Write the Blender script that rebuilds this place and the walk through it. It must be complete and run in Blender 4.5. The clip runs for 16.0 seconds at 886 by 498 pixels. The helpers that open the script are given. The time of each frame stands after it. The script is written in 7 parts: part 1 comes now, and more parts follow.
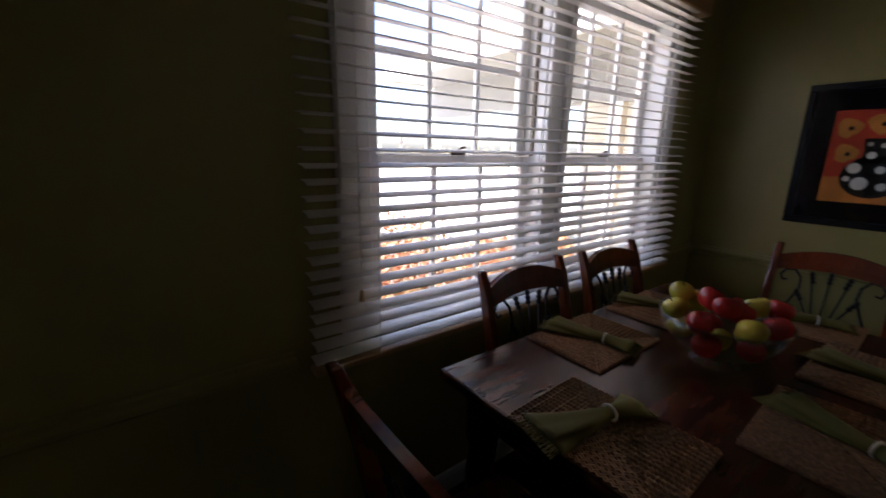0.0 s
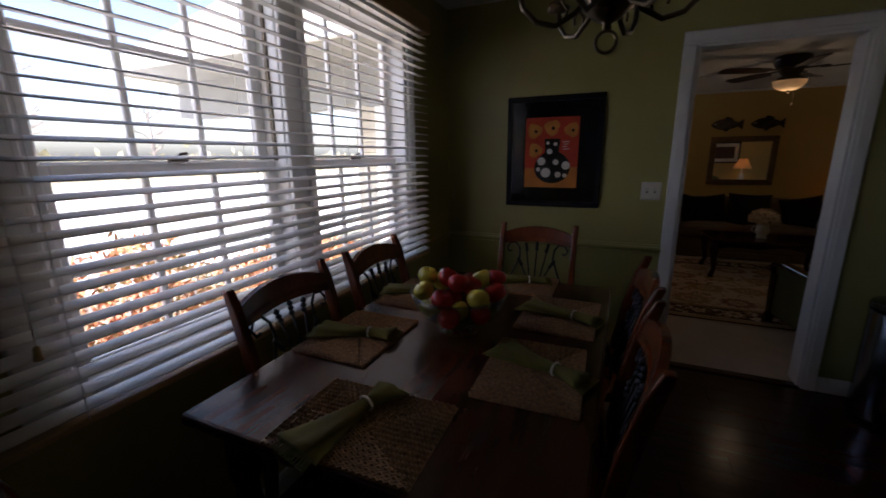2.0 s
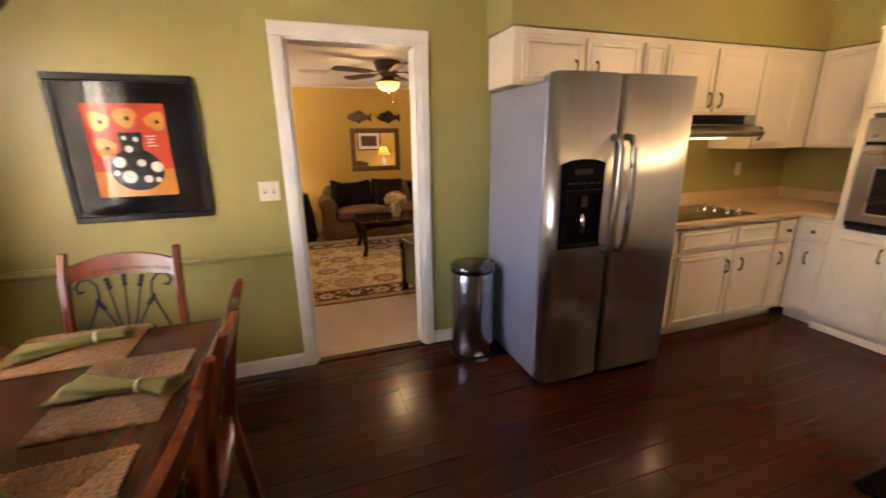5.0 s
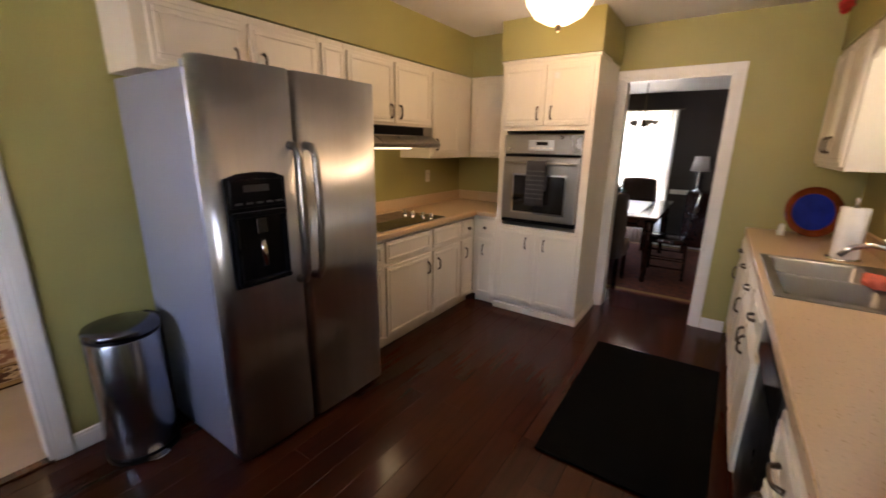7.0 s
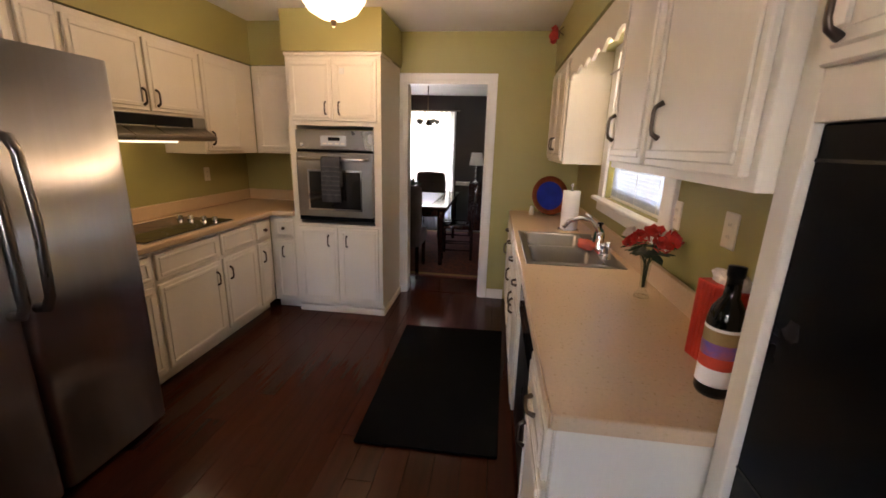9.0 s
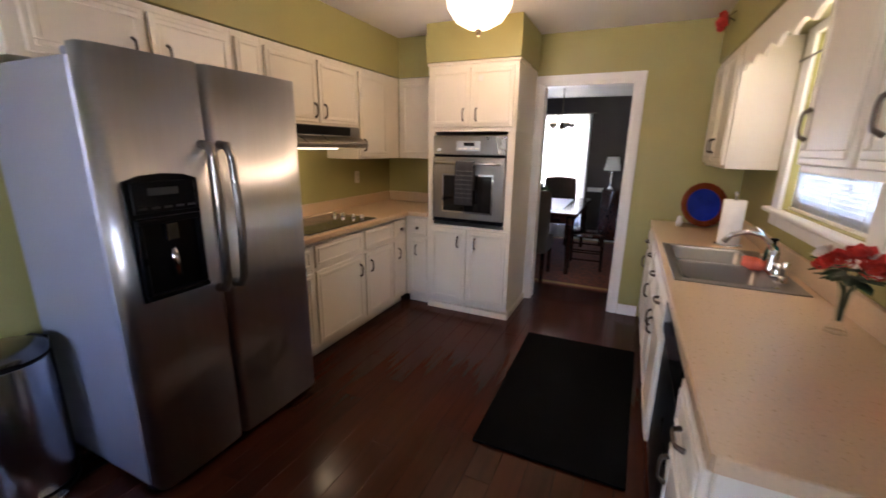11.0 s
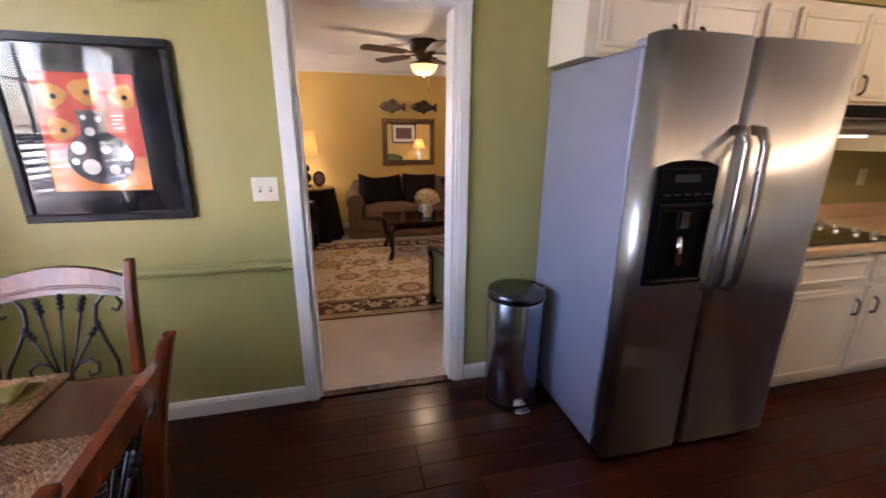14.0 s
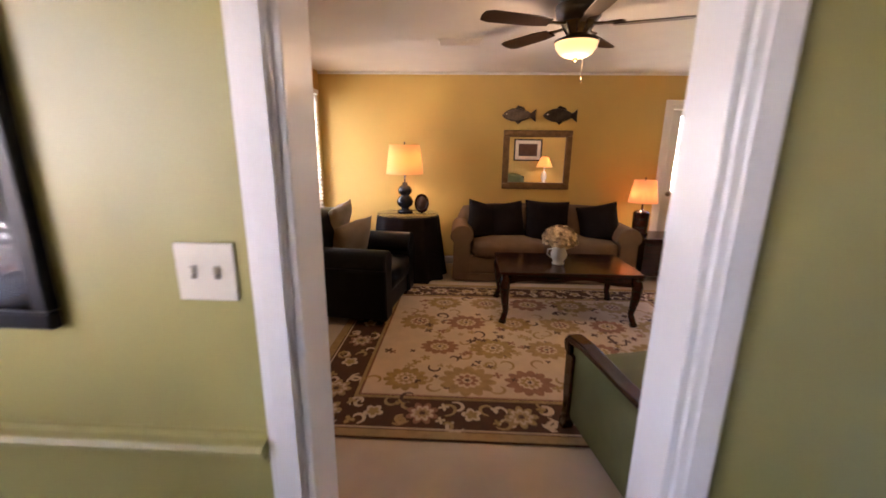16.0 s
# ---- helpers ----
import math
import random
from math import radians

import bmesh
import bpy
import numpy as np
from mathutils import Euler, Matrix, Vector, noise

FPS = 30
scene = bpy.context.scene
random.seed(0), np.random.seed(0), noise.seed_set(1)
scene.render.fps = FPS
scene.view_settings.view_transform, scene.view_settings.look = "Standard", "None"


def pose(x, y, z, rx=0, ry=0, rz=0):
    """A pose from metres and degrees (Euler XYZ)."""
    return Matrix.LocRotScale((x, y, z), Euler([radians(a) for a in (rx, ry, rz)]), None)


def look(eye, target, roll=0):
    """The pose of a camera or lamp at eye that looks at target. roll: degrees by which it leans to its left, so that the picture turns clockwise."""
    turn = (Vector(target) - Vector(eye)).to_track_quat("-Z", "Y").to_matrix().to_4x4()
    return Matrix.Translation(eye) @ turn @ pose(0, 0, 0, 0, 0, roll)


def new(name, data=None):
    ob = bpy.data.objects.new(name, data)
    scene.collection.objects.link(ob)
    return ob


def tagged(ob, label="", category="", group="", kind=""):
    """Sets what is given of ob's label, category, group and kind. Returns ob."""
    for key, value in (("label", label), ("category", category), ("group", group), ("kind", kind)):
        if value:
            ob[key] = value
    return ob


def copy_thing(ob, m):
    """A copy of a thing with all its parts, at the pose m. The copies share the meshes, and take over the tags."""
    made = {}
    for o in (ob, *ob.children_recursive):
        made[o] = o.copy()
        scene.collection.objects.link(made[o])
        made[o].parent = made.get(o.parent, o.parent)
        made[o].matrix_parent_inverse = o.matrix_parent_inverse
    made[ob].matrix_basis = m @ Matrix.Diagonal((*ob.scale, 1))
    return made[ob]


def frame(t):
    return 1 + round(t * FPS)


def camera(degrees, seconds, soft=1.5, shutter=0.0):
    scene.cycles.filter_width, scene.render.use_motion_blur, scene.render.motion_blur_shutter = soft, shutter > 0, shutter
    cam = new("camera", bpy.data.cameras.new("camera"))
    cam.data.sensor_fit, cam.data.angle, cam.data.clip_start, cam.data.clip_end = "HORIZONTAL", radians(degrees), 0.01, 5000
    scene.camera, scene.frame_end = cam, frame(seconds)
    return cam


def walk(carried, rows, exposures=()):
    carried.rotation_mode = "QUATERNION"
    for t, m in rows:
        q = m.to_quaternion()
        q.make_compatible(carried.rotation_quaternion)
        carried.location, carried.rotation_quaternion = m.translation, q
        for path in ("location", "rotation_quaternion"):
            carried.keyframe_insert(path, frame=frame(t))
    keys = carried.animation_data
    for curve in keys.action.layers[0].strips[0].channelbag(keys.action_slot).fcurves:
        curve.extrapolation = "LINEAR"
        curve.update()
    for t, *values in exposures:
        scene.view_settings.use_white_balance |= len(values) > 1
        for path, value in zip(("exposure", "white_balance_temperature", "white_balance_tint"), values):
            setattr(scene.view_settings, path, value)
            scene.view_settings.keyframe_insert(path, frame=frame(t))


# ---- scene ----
cam = camera(95.9, 16.0, 1.6, 0.4)
PATH = [
    (0, (-0.38, -3.004, 1.411), (-1.927, -1.828, 0.938), 1.1),
    (0.5, (-0.357, -2.987, 1.415), (-1.701, -1.586, 0.933), 0.3),
    (1, (-0.333, -2.956, 1.413), (-1.494, -1.399, 0.939), 0.5),
    (1.5, (-0.303, -2.921, 1.412), (-1.259, -1.227, 0.944), 0.4),
    (2, (-0.26, -2.895, 1.41), (-1.053, -1.116, 0.957), -0.6),
    (2.5, (-0.216, -2.879, 1.412), (-0.82, -1.029, 0.95), -0.7),
    (2.9, (-0.177, -2.862, 1.416), (-0.663, -0.982, 0.938), -0.9),
    (3, (-0.155, -2.858, 1.419), (-0.607, -0.97, 0.942), -1.1),
    (5.5, (0.227, -2.521, 1.489), (1.151, -0.84, 0.923), 0.1),
    (6, (0.383, -2.486, 1.51), (1.57, -0.979, 0.944), 1.1),
    (6.5, (0.498, -2.416, 1.477), (1.867, -1.057, 0.949), 2.3),
    (7, (0.559, -2.388, 1.472), (2.159, -1.301, 0.966), 0.8),
    (7.5, (0.574, -2.415, 1.47), (2.334, -1.605, 0.973), 1.0),
    (8, (0.583, -2.43, 1.465), (2.426, -1.837, 0.965), 1.7),
    (8.1, (0.58, -2.437, 1.472), (2.434, -1.883, 0.967), 2.1),
    (8.2, (0.579, -2.441, 1.472), (2.440, -1.932, 0.967), 2.1),
    (9.25, (0.581, -2.462, 1.470), (2.505, -2.250, 0.965), 1.6),
    (10.3, (0.585, -2.458, 1.466), (2.477, -2.046, 0.962), 1.3),
    (10.5, (0.583, -2.452, 1.465), (2.445, -1.924, 0.962), 1.2),
    (11, (0.562, -2.408, 1.464), (2.323, -1.601, 0.97), 0.9),
    (11.5, (0.533, -2.35, 1.461), (2.144, -1.276, 0.958), 1.3),
    (12, (0.497, -2.288, 1.461), (1.921, -0.981, 0.947), 1.1),
    (12.5, (0.451, -2.224, 1.46), (1.631, -0.7, 0.928), 1.1),
    (13, (0.399, -2.175, 1.453), (1.346, -0.497, 0.916), 1.4),
    (13.5, (0.341, -2.116, 1.448), (1.049, -0.329, 0.895), 1.6),
    (14, (0.271, -2.035, 1.44), (0.735, -0.171, 0.882), 0.5),
    (14.5, (0.274, -1.92, 1.423), (0.514, -0.019, 0.849), -0.0),
    (15, (0.352, -1.59, 1.424), (0.39, 0.348, 0.931), -0.3),
    (15.5, (0.373, -1.161, 1.415), (0.35, 0.775, 0.915), -0.0),
    (16, (0.392, -0.707, 1.409), (0.306, 1.232, 0.926), 0.7),
]
walk(cam, [(t, look(eye, target, roll)) for t, eye, target, roll in PATH],
     exposures=[(0.0, 2.1, 6050, 22), (1.0, 1.7, 5950, 21), (2.4, 1.65, 6000, 21), (3.2, 2.2, 6250, 21), (5.2, 5.55, 8400, 24),
                (6.5, 5.30, 7000, 23), (8.0, 4.95, 6900, 25), (10.5, 5.10, 6450, 25), (11.5, 5.22, 5850, 23), (13.0, 5.22, 5950, 26),
                (14.0, 5.45, 6050, 27), (15.0, 5.68, 6150, 28), (16.0, 5.3, 6600, 31)])

# ---------------------------------------------------------------- world, sun and lamps
world = bpy.data.worlds.new("sky")
scene.world = world
world.use_nodes = True
wn = world.node_tree.nodes
sky = wn.new("ShaderNodeTexSky")
sky.sky_type, sky.sun_disc = "NISHITA", False
sky.dust_density, sky.ozone_density = 2.5, 0.5
sky.sun_elevation, sky.sun_rotation = radians(50), radians(176)
wn["Background"].inputs["Strength"].default_value = 0.15
world.node_tree.links.new(sky.outputs[0], wn["Background"].inputs["Color"])


def lamp(name, kind, energy, color, m, size=0.1, size_y=None):
    data = bpy.data.lights.new(name, kind)
    data.energy, data.color = energy, color
    if kind == "AREA":
        data.shape, data.size, data.size_y = "RECTANGLE", size, size_y or size
    elif kind == "SUN":
        data.angle = radians(0.6)
    else:
        data.shadow_soft_size = size
    ob = new(name, data)
    ob.matrix_world = m
    return ob


WARM = (1.0, 0.72, 0.42)
lamp("sun", "SUN", 5.0, (1.0, 0.97, 0.93), pose(0, 0, 0, 40, 0, 4))
# sky light that comes in by the openings
lamp("window_sky", "AREA", 0.30, (0.46, 0.64, 1.0), pose(-1.68, -1.54, 1.45, 0, -90, 0), 1.3, 1.75)
lamp("sink_window_sky", "AREA", 0.16, (0.75, 0.86, 1.0), pose(2.9, -3.38, 1.55, 90, 0, 0), 1.0, 0.8)
lamp("dining_window_sky", "AREA", 0.14, (0.75, 0.86, 1.0), pose(7.58, -1.25, 1.15, 0, 90, 0), 1.6, 0.85)
lamp("living_window_sky", "AREA", 0.40, (0.75, 0.93, 1.0), pose(-1.45, 3.55, 1.4, 0, -90, 0), 1.0, 0.9)
# lamps of the house
lamp("kitchen_bulb", "POINT", 0.54, (1.0, 0.72, 0.44), pose(3.05, -1.48, 2.11), 0.15)
lamp("sink_tube", "AREA", 0.07, (1.0, 0.84, 0.62), pose(2.95, -3.05, 2.062, 0, 0, 0), 0.5, 0.06)
lamp("hood_bulb", "POINT", 0.075, (1.0, 0.76, 0.42), pose(2.80, -0.28, 1.41), 0.03)
lamp("fan_bulb", "POINT", 0.43, WARM, pose(1.08, 2.03, 1.91), 0.08)
lamp("table_lamp_bulb", "POINT", 0.19, WARM, pose(-0.24, 3.76, 1.27), 0.04)
lamp("end_lamp_bulb", "POINT", 0.145, WARM, pose(2.42, 3.92, 0.95), 0.04)
lamp("console_lamp_bulb", "POINT", 0.145, WARM, pose(2.12, 0.42, 1.19), 0.04)


# ---------------------------------------------------------------- materials
def mat(name, c, rough=0.5, metal=0.0, var=0.15, scale=6.0, bump=0.0, bscale=80.0, c2=None,
        stretch=(1, 1, 1), emit=0.0, trans=0.0, coat=0.0, spec=0.5, piece=0.0, rvar=0.08):
    """A node material: colour varied at two scales, roughness varied, fine relief."""
    m = bpy.data.materials.new(name)
    m.use_nodes = True
    nt = m.node_tree
    n, lk = nt.nodes, nt.links
    b = n["Principled BSDF"]
    tc = n.new("ShaderNodeTexCoord")
    mp = n.new("ShaderNodeMapping")
    mp.inputs["Scale"].default_value = stretch
    lk.new(tc.outputs["Object"], mp.inputs["Vector"])
    big = n.new("ShaderNodeTexNoise")
    big.inputs["Scale"].default_value, big.inputs["Detail"].default_value = scale, 5
    fine = n.new("ShaderNodeTexNoise")
    fine.inputs["Scale"].default_value, fine.inputs["Detail"].default_value = bscale, 3
    for t in (big, fine):
        lk.new(mp.outputs[0], t.inputs["Vector"])
    add = n.new("ShaderNodeMath")
    add.operation = "MULTIPLY_ADD"
    add.inputs[1].default_value = 0.3
    lk.new(fine.outputs["Fac"], add.inputs[0])
    lk.new(big.outputs["Fac"], add.inputs[2])
    last = add.outputs[0]
    if piece:
        oi = n.new("ShaderNodeObjectInfo")
        pa = n.new("ShaderNodeMath")
        pa.operation = "MULTIPLY_ADD"
        pa.inputs[1].default_value = piece
        lk.new(oi.outputs["Random"], pa.inputs[0])
        lk.new(last, pa.inputs[2])
        last = pa.outputs[0]
    ramp = n.new("ShaderNodeValToRGB")
    dark = c2 or tuple(v * (1 - var) for v in c)
    lite = c if c2 else tuple(min(1, v * (1 + var * 0.5)) for v in c)
    ramp.color_ramp.elements[0].position, ramp.color_ramp.elements[1].position = 0.38, 0.88 + piece * 0.6
    ramp.color_ramp.elements[0].color, ramp.color_ramp.elements[1].color = (*dark, 1), (*lite, 1)
    lk.new(last, ramp.inputs[0])
    lk.new(ramp.outputs[0], b.inputs["Base Color"])
    rr = n.new("ShaderNodeMapRange")
    rr.inputs[3].default_value, rr.inputs[4].default_value = max(0.02, rough - rvar), min(1, rough + rvar)
    lk.new(big.outputs["Fac"], rr.inputs[0])
    lk.new(rr.outputs[0], b.inputs["Roughness"])
    b.inputs["Metallic"].default_value = metal
    b.inputs["Transmission Weight"].default_value = trans
    b.inputs["Coat Weight"].default_value = coat
    b.inputs["Specular IOR Level"].default_value = spec
    if bump:
        bp = n.new("ShaderNodeBump")
        bp.inputs["Strength"].default_value, bp.inputs["Distance"].default_value = bump, 0.002
        lk.new(fine.outputs["Fac"], bp.inputs["Height"])
        lk.new(bp.outputs[0], b.inputs["Normal"])
    if emit:
        b.inputs["Emission Color"].default_value = (*c, 1)
        b.inputs["Emission Strength"].default_value = emit
    return m


def glass_mat(name, tint=(1, 1, 1), rough=0.0, least=0.024):
    """A thin pane: clear, with the mirror gloss of glass."""
    m = bpy.data.materials.new(name)
    m.use_nodes = True
    n, lk = m.node_tree.nodes, m.node_tree.links
    n.remove(n["Principled BSDF"])
    tr, gl, mix = n.new("ShaderNodeBsdfTransparent"), n.new("ShaderNodeBsdfGlossy"), n.new("ShaderNodeMixShader")
    face, power, gloss = n.new("ShaderNodeLayerWeight"), n.new("ShaderNodeMath"), n.new("ShaderNodeMath")
    power.operation, power.inputs[1].default_value = "POWER", 5.0
    gloss.operation, gloss.inputs[1].default_value, gloss.inputs[2].default_value = "MULTIPLY_ADD", 0.95, least
    face.inputs[0].default_value = 0.5
    tr.inputs[0].default_value = (*tint, 1)
    gl.inputs["Roughness"].default_value = rough
    lk.new(face.outputs["Facing"], power.inputs[0])
    lk.new(power.outputs[0], gloss.inputs[0])
    lk.new(gloss.outputs[0], mix.inputs[0])
    lk.new(tr.outputs[0], mix.inputs[1])
    lk.new(gl.outputs[0], mix.inputs[2])
    lk.new(mix.outputs[0], n["Material Output"].inputs[0])
    return m


def shade_mat(name, c, glow):
    """Cloth or frosted glass that lets a bulb's light through."""
    m = bpy.data.materials.new(name)
    m.use_nodes = True
    n, lk = m.node_tree.nodes, m.node_tree.links
    b = n["Principled BSDF"]
    b.inputs["Base Color"].default_value = (*c, 1)
    b.inputs["Roughness"].default_value = 0.7
    tr = n.new("ShaderNodeBsdfTranslucent")
    tr.inputs[0].default_value = (*c, 1)
    mix = n.new("ShaderNodeMixShader")
    mix.inputs[0].default_value = 0.5
    lk.new(b.outputs[0], mix.inputs[1])
    lk.new(tr.outputs[0], mix.inputs[2])
    lk.new(mix.outputs[0], n["Material Output"].inputs[0])
    b.inputs["Emission Color"].default_value = (*c, 1)
    b.inputs["Emission Strength"].default_value = glow
    return m


def brushed(name, c, rough, axis_scale, metal=1.0):
    return mat(name, c, rough, metal, 0.06, 3, 0.012, 60, stretch=axis_scale, rvar=0.02)


GREEN = mat("green wall paint", (0.365, 0.325, 0.110), 0.42, 0, 0.07, 2, 0.10, 220)
YELLOW = mat("golden yellow wall paint", (0.61, 0.405, 0.11), 0.6, 0, 0.07, 2, 0.10, 200)
BROWN = mat("dark brown wall paint", (0.030, 0.018, 0.013), 0.5, 0, 0.15, 2, 0.08, 200)
CEIL = mat("ceiling paint", (0.78, 0.76, 0.72), 0.85, 0, 0.05, 3, 0.25, 160)
TRIM = mat("white trim paint", (0.80, 0.78, 0.74), 0.35, 0, 0.05, 4, 0.03, 90)
CAB = mat("cream cabinet paint", (0.78, 0.71, 0.58), 0.34, 0, 0.06, 3, 0.05, 110, stretch=(1, 1, .3))
GAP = mat("painted shadow gap", (0.20, 0.16, 0.11), 0.7)
PLANK = mat("dark laminate plank", (0.056, 0.013, 0.006), 0.20, 0, 0.5, 1.6, 0.04, 40, c2=(0.024, 0.0065, 0.0035), stretch=(1, 12, 12), piece=0.30, spec=0.27)
SUBFLOOR = mat("dark floor joint", (0.02, 0.01, 0.007), 0.6)
STEEL_V = brushed("brushed stainless steel, fridge", (0.58, 0.58, 0.59), 0.37, (9, 9, 0.6))
grain = STEEL_V.node_tree.nodes.new("ShaderNodeTangent")
grain.direction_type, grain.axis = "RADIAL", "Z"
STEEL_V.node_tree.links.new(grain.outputs[0], STEEL_V.node_tree.nodes["Principled BSDF"].inputs["Tangent"])
STEEL_V.node_tree.nodes["Principled BSDF"].inputs["Anisotropic"].default_value = 0.8
SINKSTEEL = brushed("dull sink steel", (0.30, 0.29, 0.28), 0.34, (9, 1, 1))
DARKSTEEL = brushed("dark lid steel", (0.15, 0.15, 0.16), 0.24, (9, 1, 1))
BURNER = mat("grey burner print", (0.035, 0.035, 0.035), 0.3)
STEEL = brushed("brushed stainless steel", (0.36, 0.34, 0.31), 0.28, (9, 1, 1))
# grey enamel with the window's blue daylight mixed into its colour
FRIDGE_SIDE = mat("grey enamel fridge side, daylight blue mixed in", (0.34, 0.36, 0.47), 0.36, 0.35, 0.05, 3, 0.12, 400)
CHROME = mat("chrome", (0.80, 0.80, 0.80), 0.10, 1.0, 0.04, 4)
BLACKGLASS = mat("black glass", (0.010, 0.010, 0.011), 0.06, 0, 0.2, 4)
BLACKPL = mat("black plastic", (0.004, 0.004, 0.005), 0.30, 0, 0.2, 8, 0.05, 120, spec=0.08)
BRONZE = mat("dark bronze pull", (0.13, 0.10, 0.075), 0.32, 0.9, 0.2, 20)
LAMINATE = mat("beige speckled counter laminate", (0.62, 0.44, 0.27), 0.30, 0, 0.07, 90, 0.02, 350)
MATBLACK = mat("black woven kitchen mat", (0.004, 0.004, 0.004), 1.0, 0, 0.3, 10, 0.5, 260, spec=0.05)
WALNUT = mat("dark stained table wood", (0.080, 0.024, 0.010), 0.22, 0, 0.5, 3, 0.04, 30, c2=(0.03, 0.009, 0.005), stretch=(8, 1, 8))
CHAIRWOOD = mat("red-brown stained chair wood", (0.19, 0.040, 0.011), 0.22, 0, 0.5, 4, 0.04, 30, c2=(0.06, 0.016, 0.007), stretch=(6, 6, 1))
IRON = mat("black wrought iron", (0.020, 0.019, 0.021), 0.38, 0.6, 0.3, 20, 0.1, 90)
JUTE = mat("woven seagrass", (0.42, 0.22, 0.085), 0.75, 0, 0.4, 90, 0.6, 300, c2=(0.10, 0.05, 0.02))
NAPKIN = mat("olive green napkin cloth", (0.14, 0.118, 0.016), 0.85, 0, 0.2, 9, 0.3, 300)
SLAT = mat("white blind slat", (0.84, 0.81, 0.75), 0.45, 0, 0.04, 6, 0.02, 60)
VALANCE = mat("tan wooden blind valance", (0.55, 0.36, 0.17), 0.45, 0, 0.25, 4, 0.05, 50, stretch=(6, 1, 6))
PANE = glass_mat("window pane glass")
CLEAR = glass_mat("clear glass", (0.96, 0.98, 0.97))
PICGLASS = glass_mat("picture glass", (0.97, 0.97, 0.97), 0.0, 0.021)
REDAPPLE = mat("red apple skin", (0.50, 0.020, 0.018), 0.22, 0, 0.4, 9, c2=(0.36, 0.03, 0.02))
GREENAPPLE = mat("yellow-green apple skin", (0.66, 0.50, 0.06), 0.24, 0, 0.3, 9, c2=(0.50, 0.43, 0.05))
BOWLGLASS = glass_mat("pressed bowl glass", (0.88, 0.92, 0.90), 0.02, 0.06)
STEM = mat("brown stem", (0.08, 0.045, 0.02), 0.7)
PICFRAME = mat("black picture frame", (0.008, 0.008, 0.011), 0.34, 0, 0.3, 6, 0.05, 60, spec=0.2)
PICMAT = mat("black picture mat", (0.009, 0.009, 0.012), 0.8, spec=0.1)
ART_RED = mat("red print", (0.62, 0.060, 0.022), 0.8, 0, 0.25, 7)
ART_ORANGE = mat("orange print", (0.72, 0.26, 0.045), 0.8, 0, 0.25, 9)
ART_YELLOW = mat("ochre flower print", (0.70, 0.30, 0.05), 0.8, 0, 0.3, 14)
ART_BLACK = mat("black print", (0.014, 0.013, 0.014), 0.8)
ART_WHITE = mat("white print", (0.78, 0.74, 0.66), 0.8)
PLATEWHITE = mat("ivory switch plate", (0.74, 0.68, 0.55), 0.35, 0, 0.04)
CARPET = mat("beige carpet", (0.56, 0.47, 0.38), 0.95, 0, 0.12, 5, 0.8, 330)
RUGOLIVE = mat("olive gold rug motif", (0.36, 0.245, 0.095), 0.95, 0, 0.25, 20, 0.6, 300)
RUGFIELD = mat("cream rug field", (0.60, 0.47, 0.33), 0.95, 0, 0.12, 9, 0.6, 300)
RUGDARK = mat("brown rug border", (0.085, 0.036, 0.018), 0.95, 0, 0.3, 12, 0.6, 300)
RUGTAN = mat("tan rug motif", (0.38, 0.26, 0.12), 0.95, 0, 0.25, 20, 0.6, 300)
RUGROSE = mat("rose brown rug motif", (0.30, 0.155, 0.095), 0.95, 0, 0.25, 20, 0.6, 300)
RUGSAGE = mat("dark brown rug motif", (0.10, 0.055, 0.04), 0.95, 0, 0.25, 20, 0.6, 300)
SOFA = mat("brown sofa cloth", (0.17, 0.105, 0.06), 0.9, 0, 0.2, 8, 0.4, 240)
DARKCLOTH = mat("black brown cushion cloth", (0.011, 0.007, 0.007), 0.85, 0, 0.3, 8, 0.3, 200, spec=0.15)
LEATHER = mat("black leather", (0.008, 0.008, 0.010), 0.38, 0, 0.3, 8, 0.25, 130, spec=0.14)
TAUPE = mat("taupe cushion cloth", (0.30, 0.24, 0.17), 0.9, 0, 0.2, 8, 0.3, 200)
GREENVELVET = mat("sage green upholstery", (0.135, 0.145, 0.055), 0.85, 0, 0.2, 6, 0.3, 240)
DARKWOOD = mat("near black mahogany", (0.034, 0.010, 0.006), 0.16, 0, 0.4, 4, 0.04, 30, stretch=(1, 7, 7))
SHADE = shade_mat("cream lamp shade cloth", (0.90, 0.58, 0.26), 0.0085)
SHADE_AMBER = shade_mat("amber lamp shade cloth", (0.90, 0.52, 0.26), 0.0085)
FROST = shade_mat("lit frosted glass", (1.0, 0.86, 0.62), 0.09)
FROST_FAN = shade_mat("lit amber frosted glass", (1.0, 0.72, 0.38), 0.04)
CERAMIC = mat("black white ceramic", (0.025, 0.025, 0.03), 0.15, 0, 0.3, 6)
WHITECER = mat("white ceramic", (0.78, 0.76, 0.70), 0.2, 0, 0.05)
GILT = mat("bronze gilt frame", (0.20, 0.115, 0.05), 0.4, 0.5, 0.4, 18, 0.3, 60)
MIRROR = mat("mirror glass", (0.92, 0.92, 0.92), 0.015, 1.0, 0.0, rvar=0.0)
FISHM = mat("dark metal fish", (0.055, 0.04, 0.03), 0.32, 0.6, 0.7, 14, 0.2, 60)
FANWOOD = mat("dark fan blade wood", (0.035, 0.018, 0.012), 0.35, 0, 0.4, 4, stretch=(1, 6, 6))
HYDRANGEA = mat("dried cream hydrangea", (0.66, 0.52, 0.33), 0.9, 0, 0.35, 30)
LEAF = mat("dark green leaf", (0.035, 0.065, 0.022), 0.5, 0, 0.4, 12)
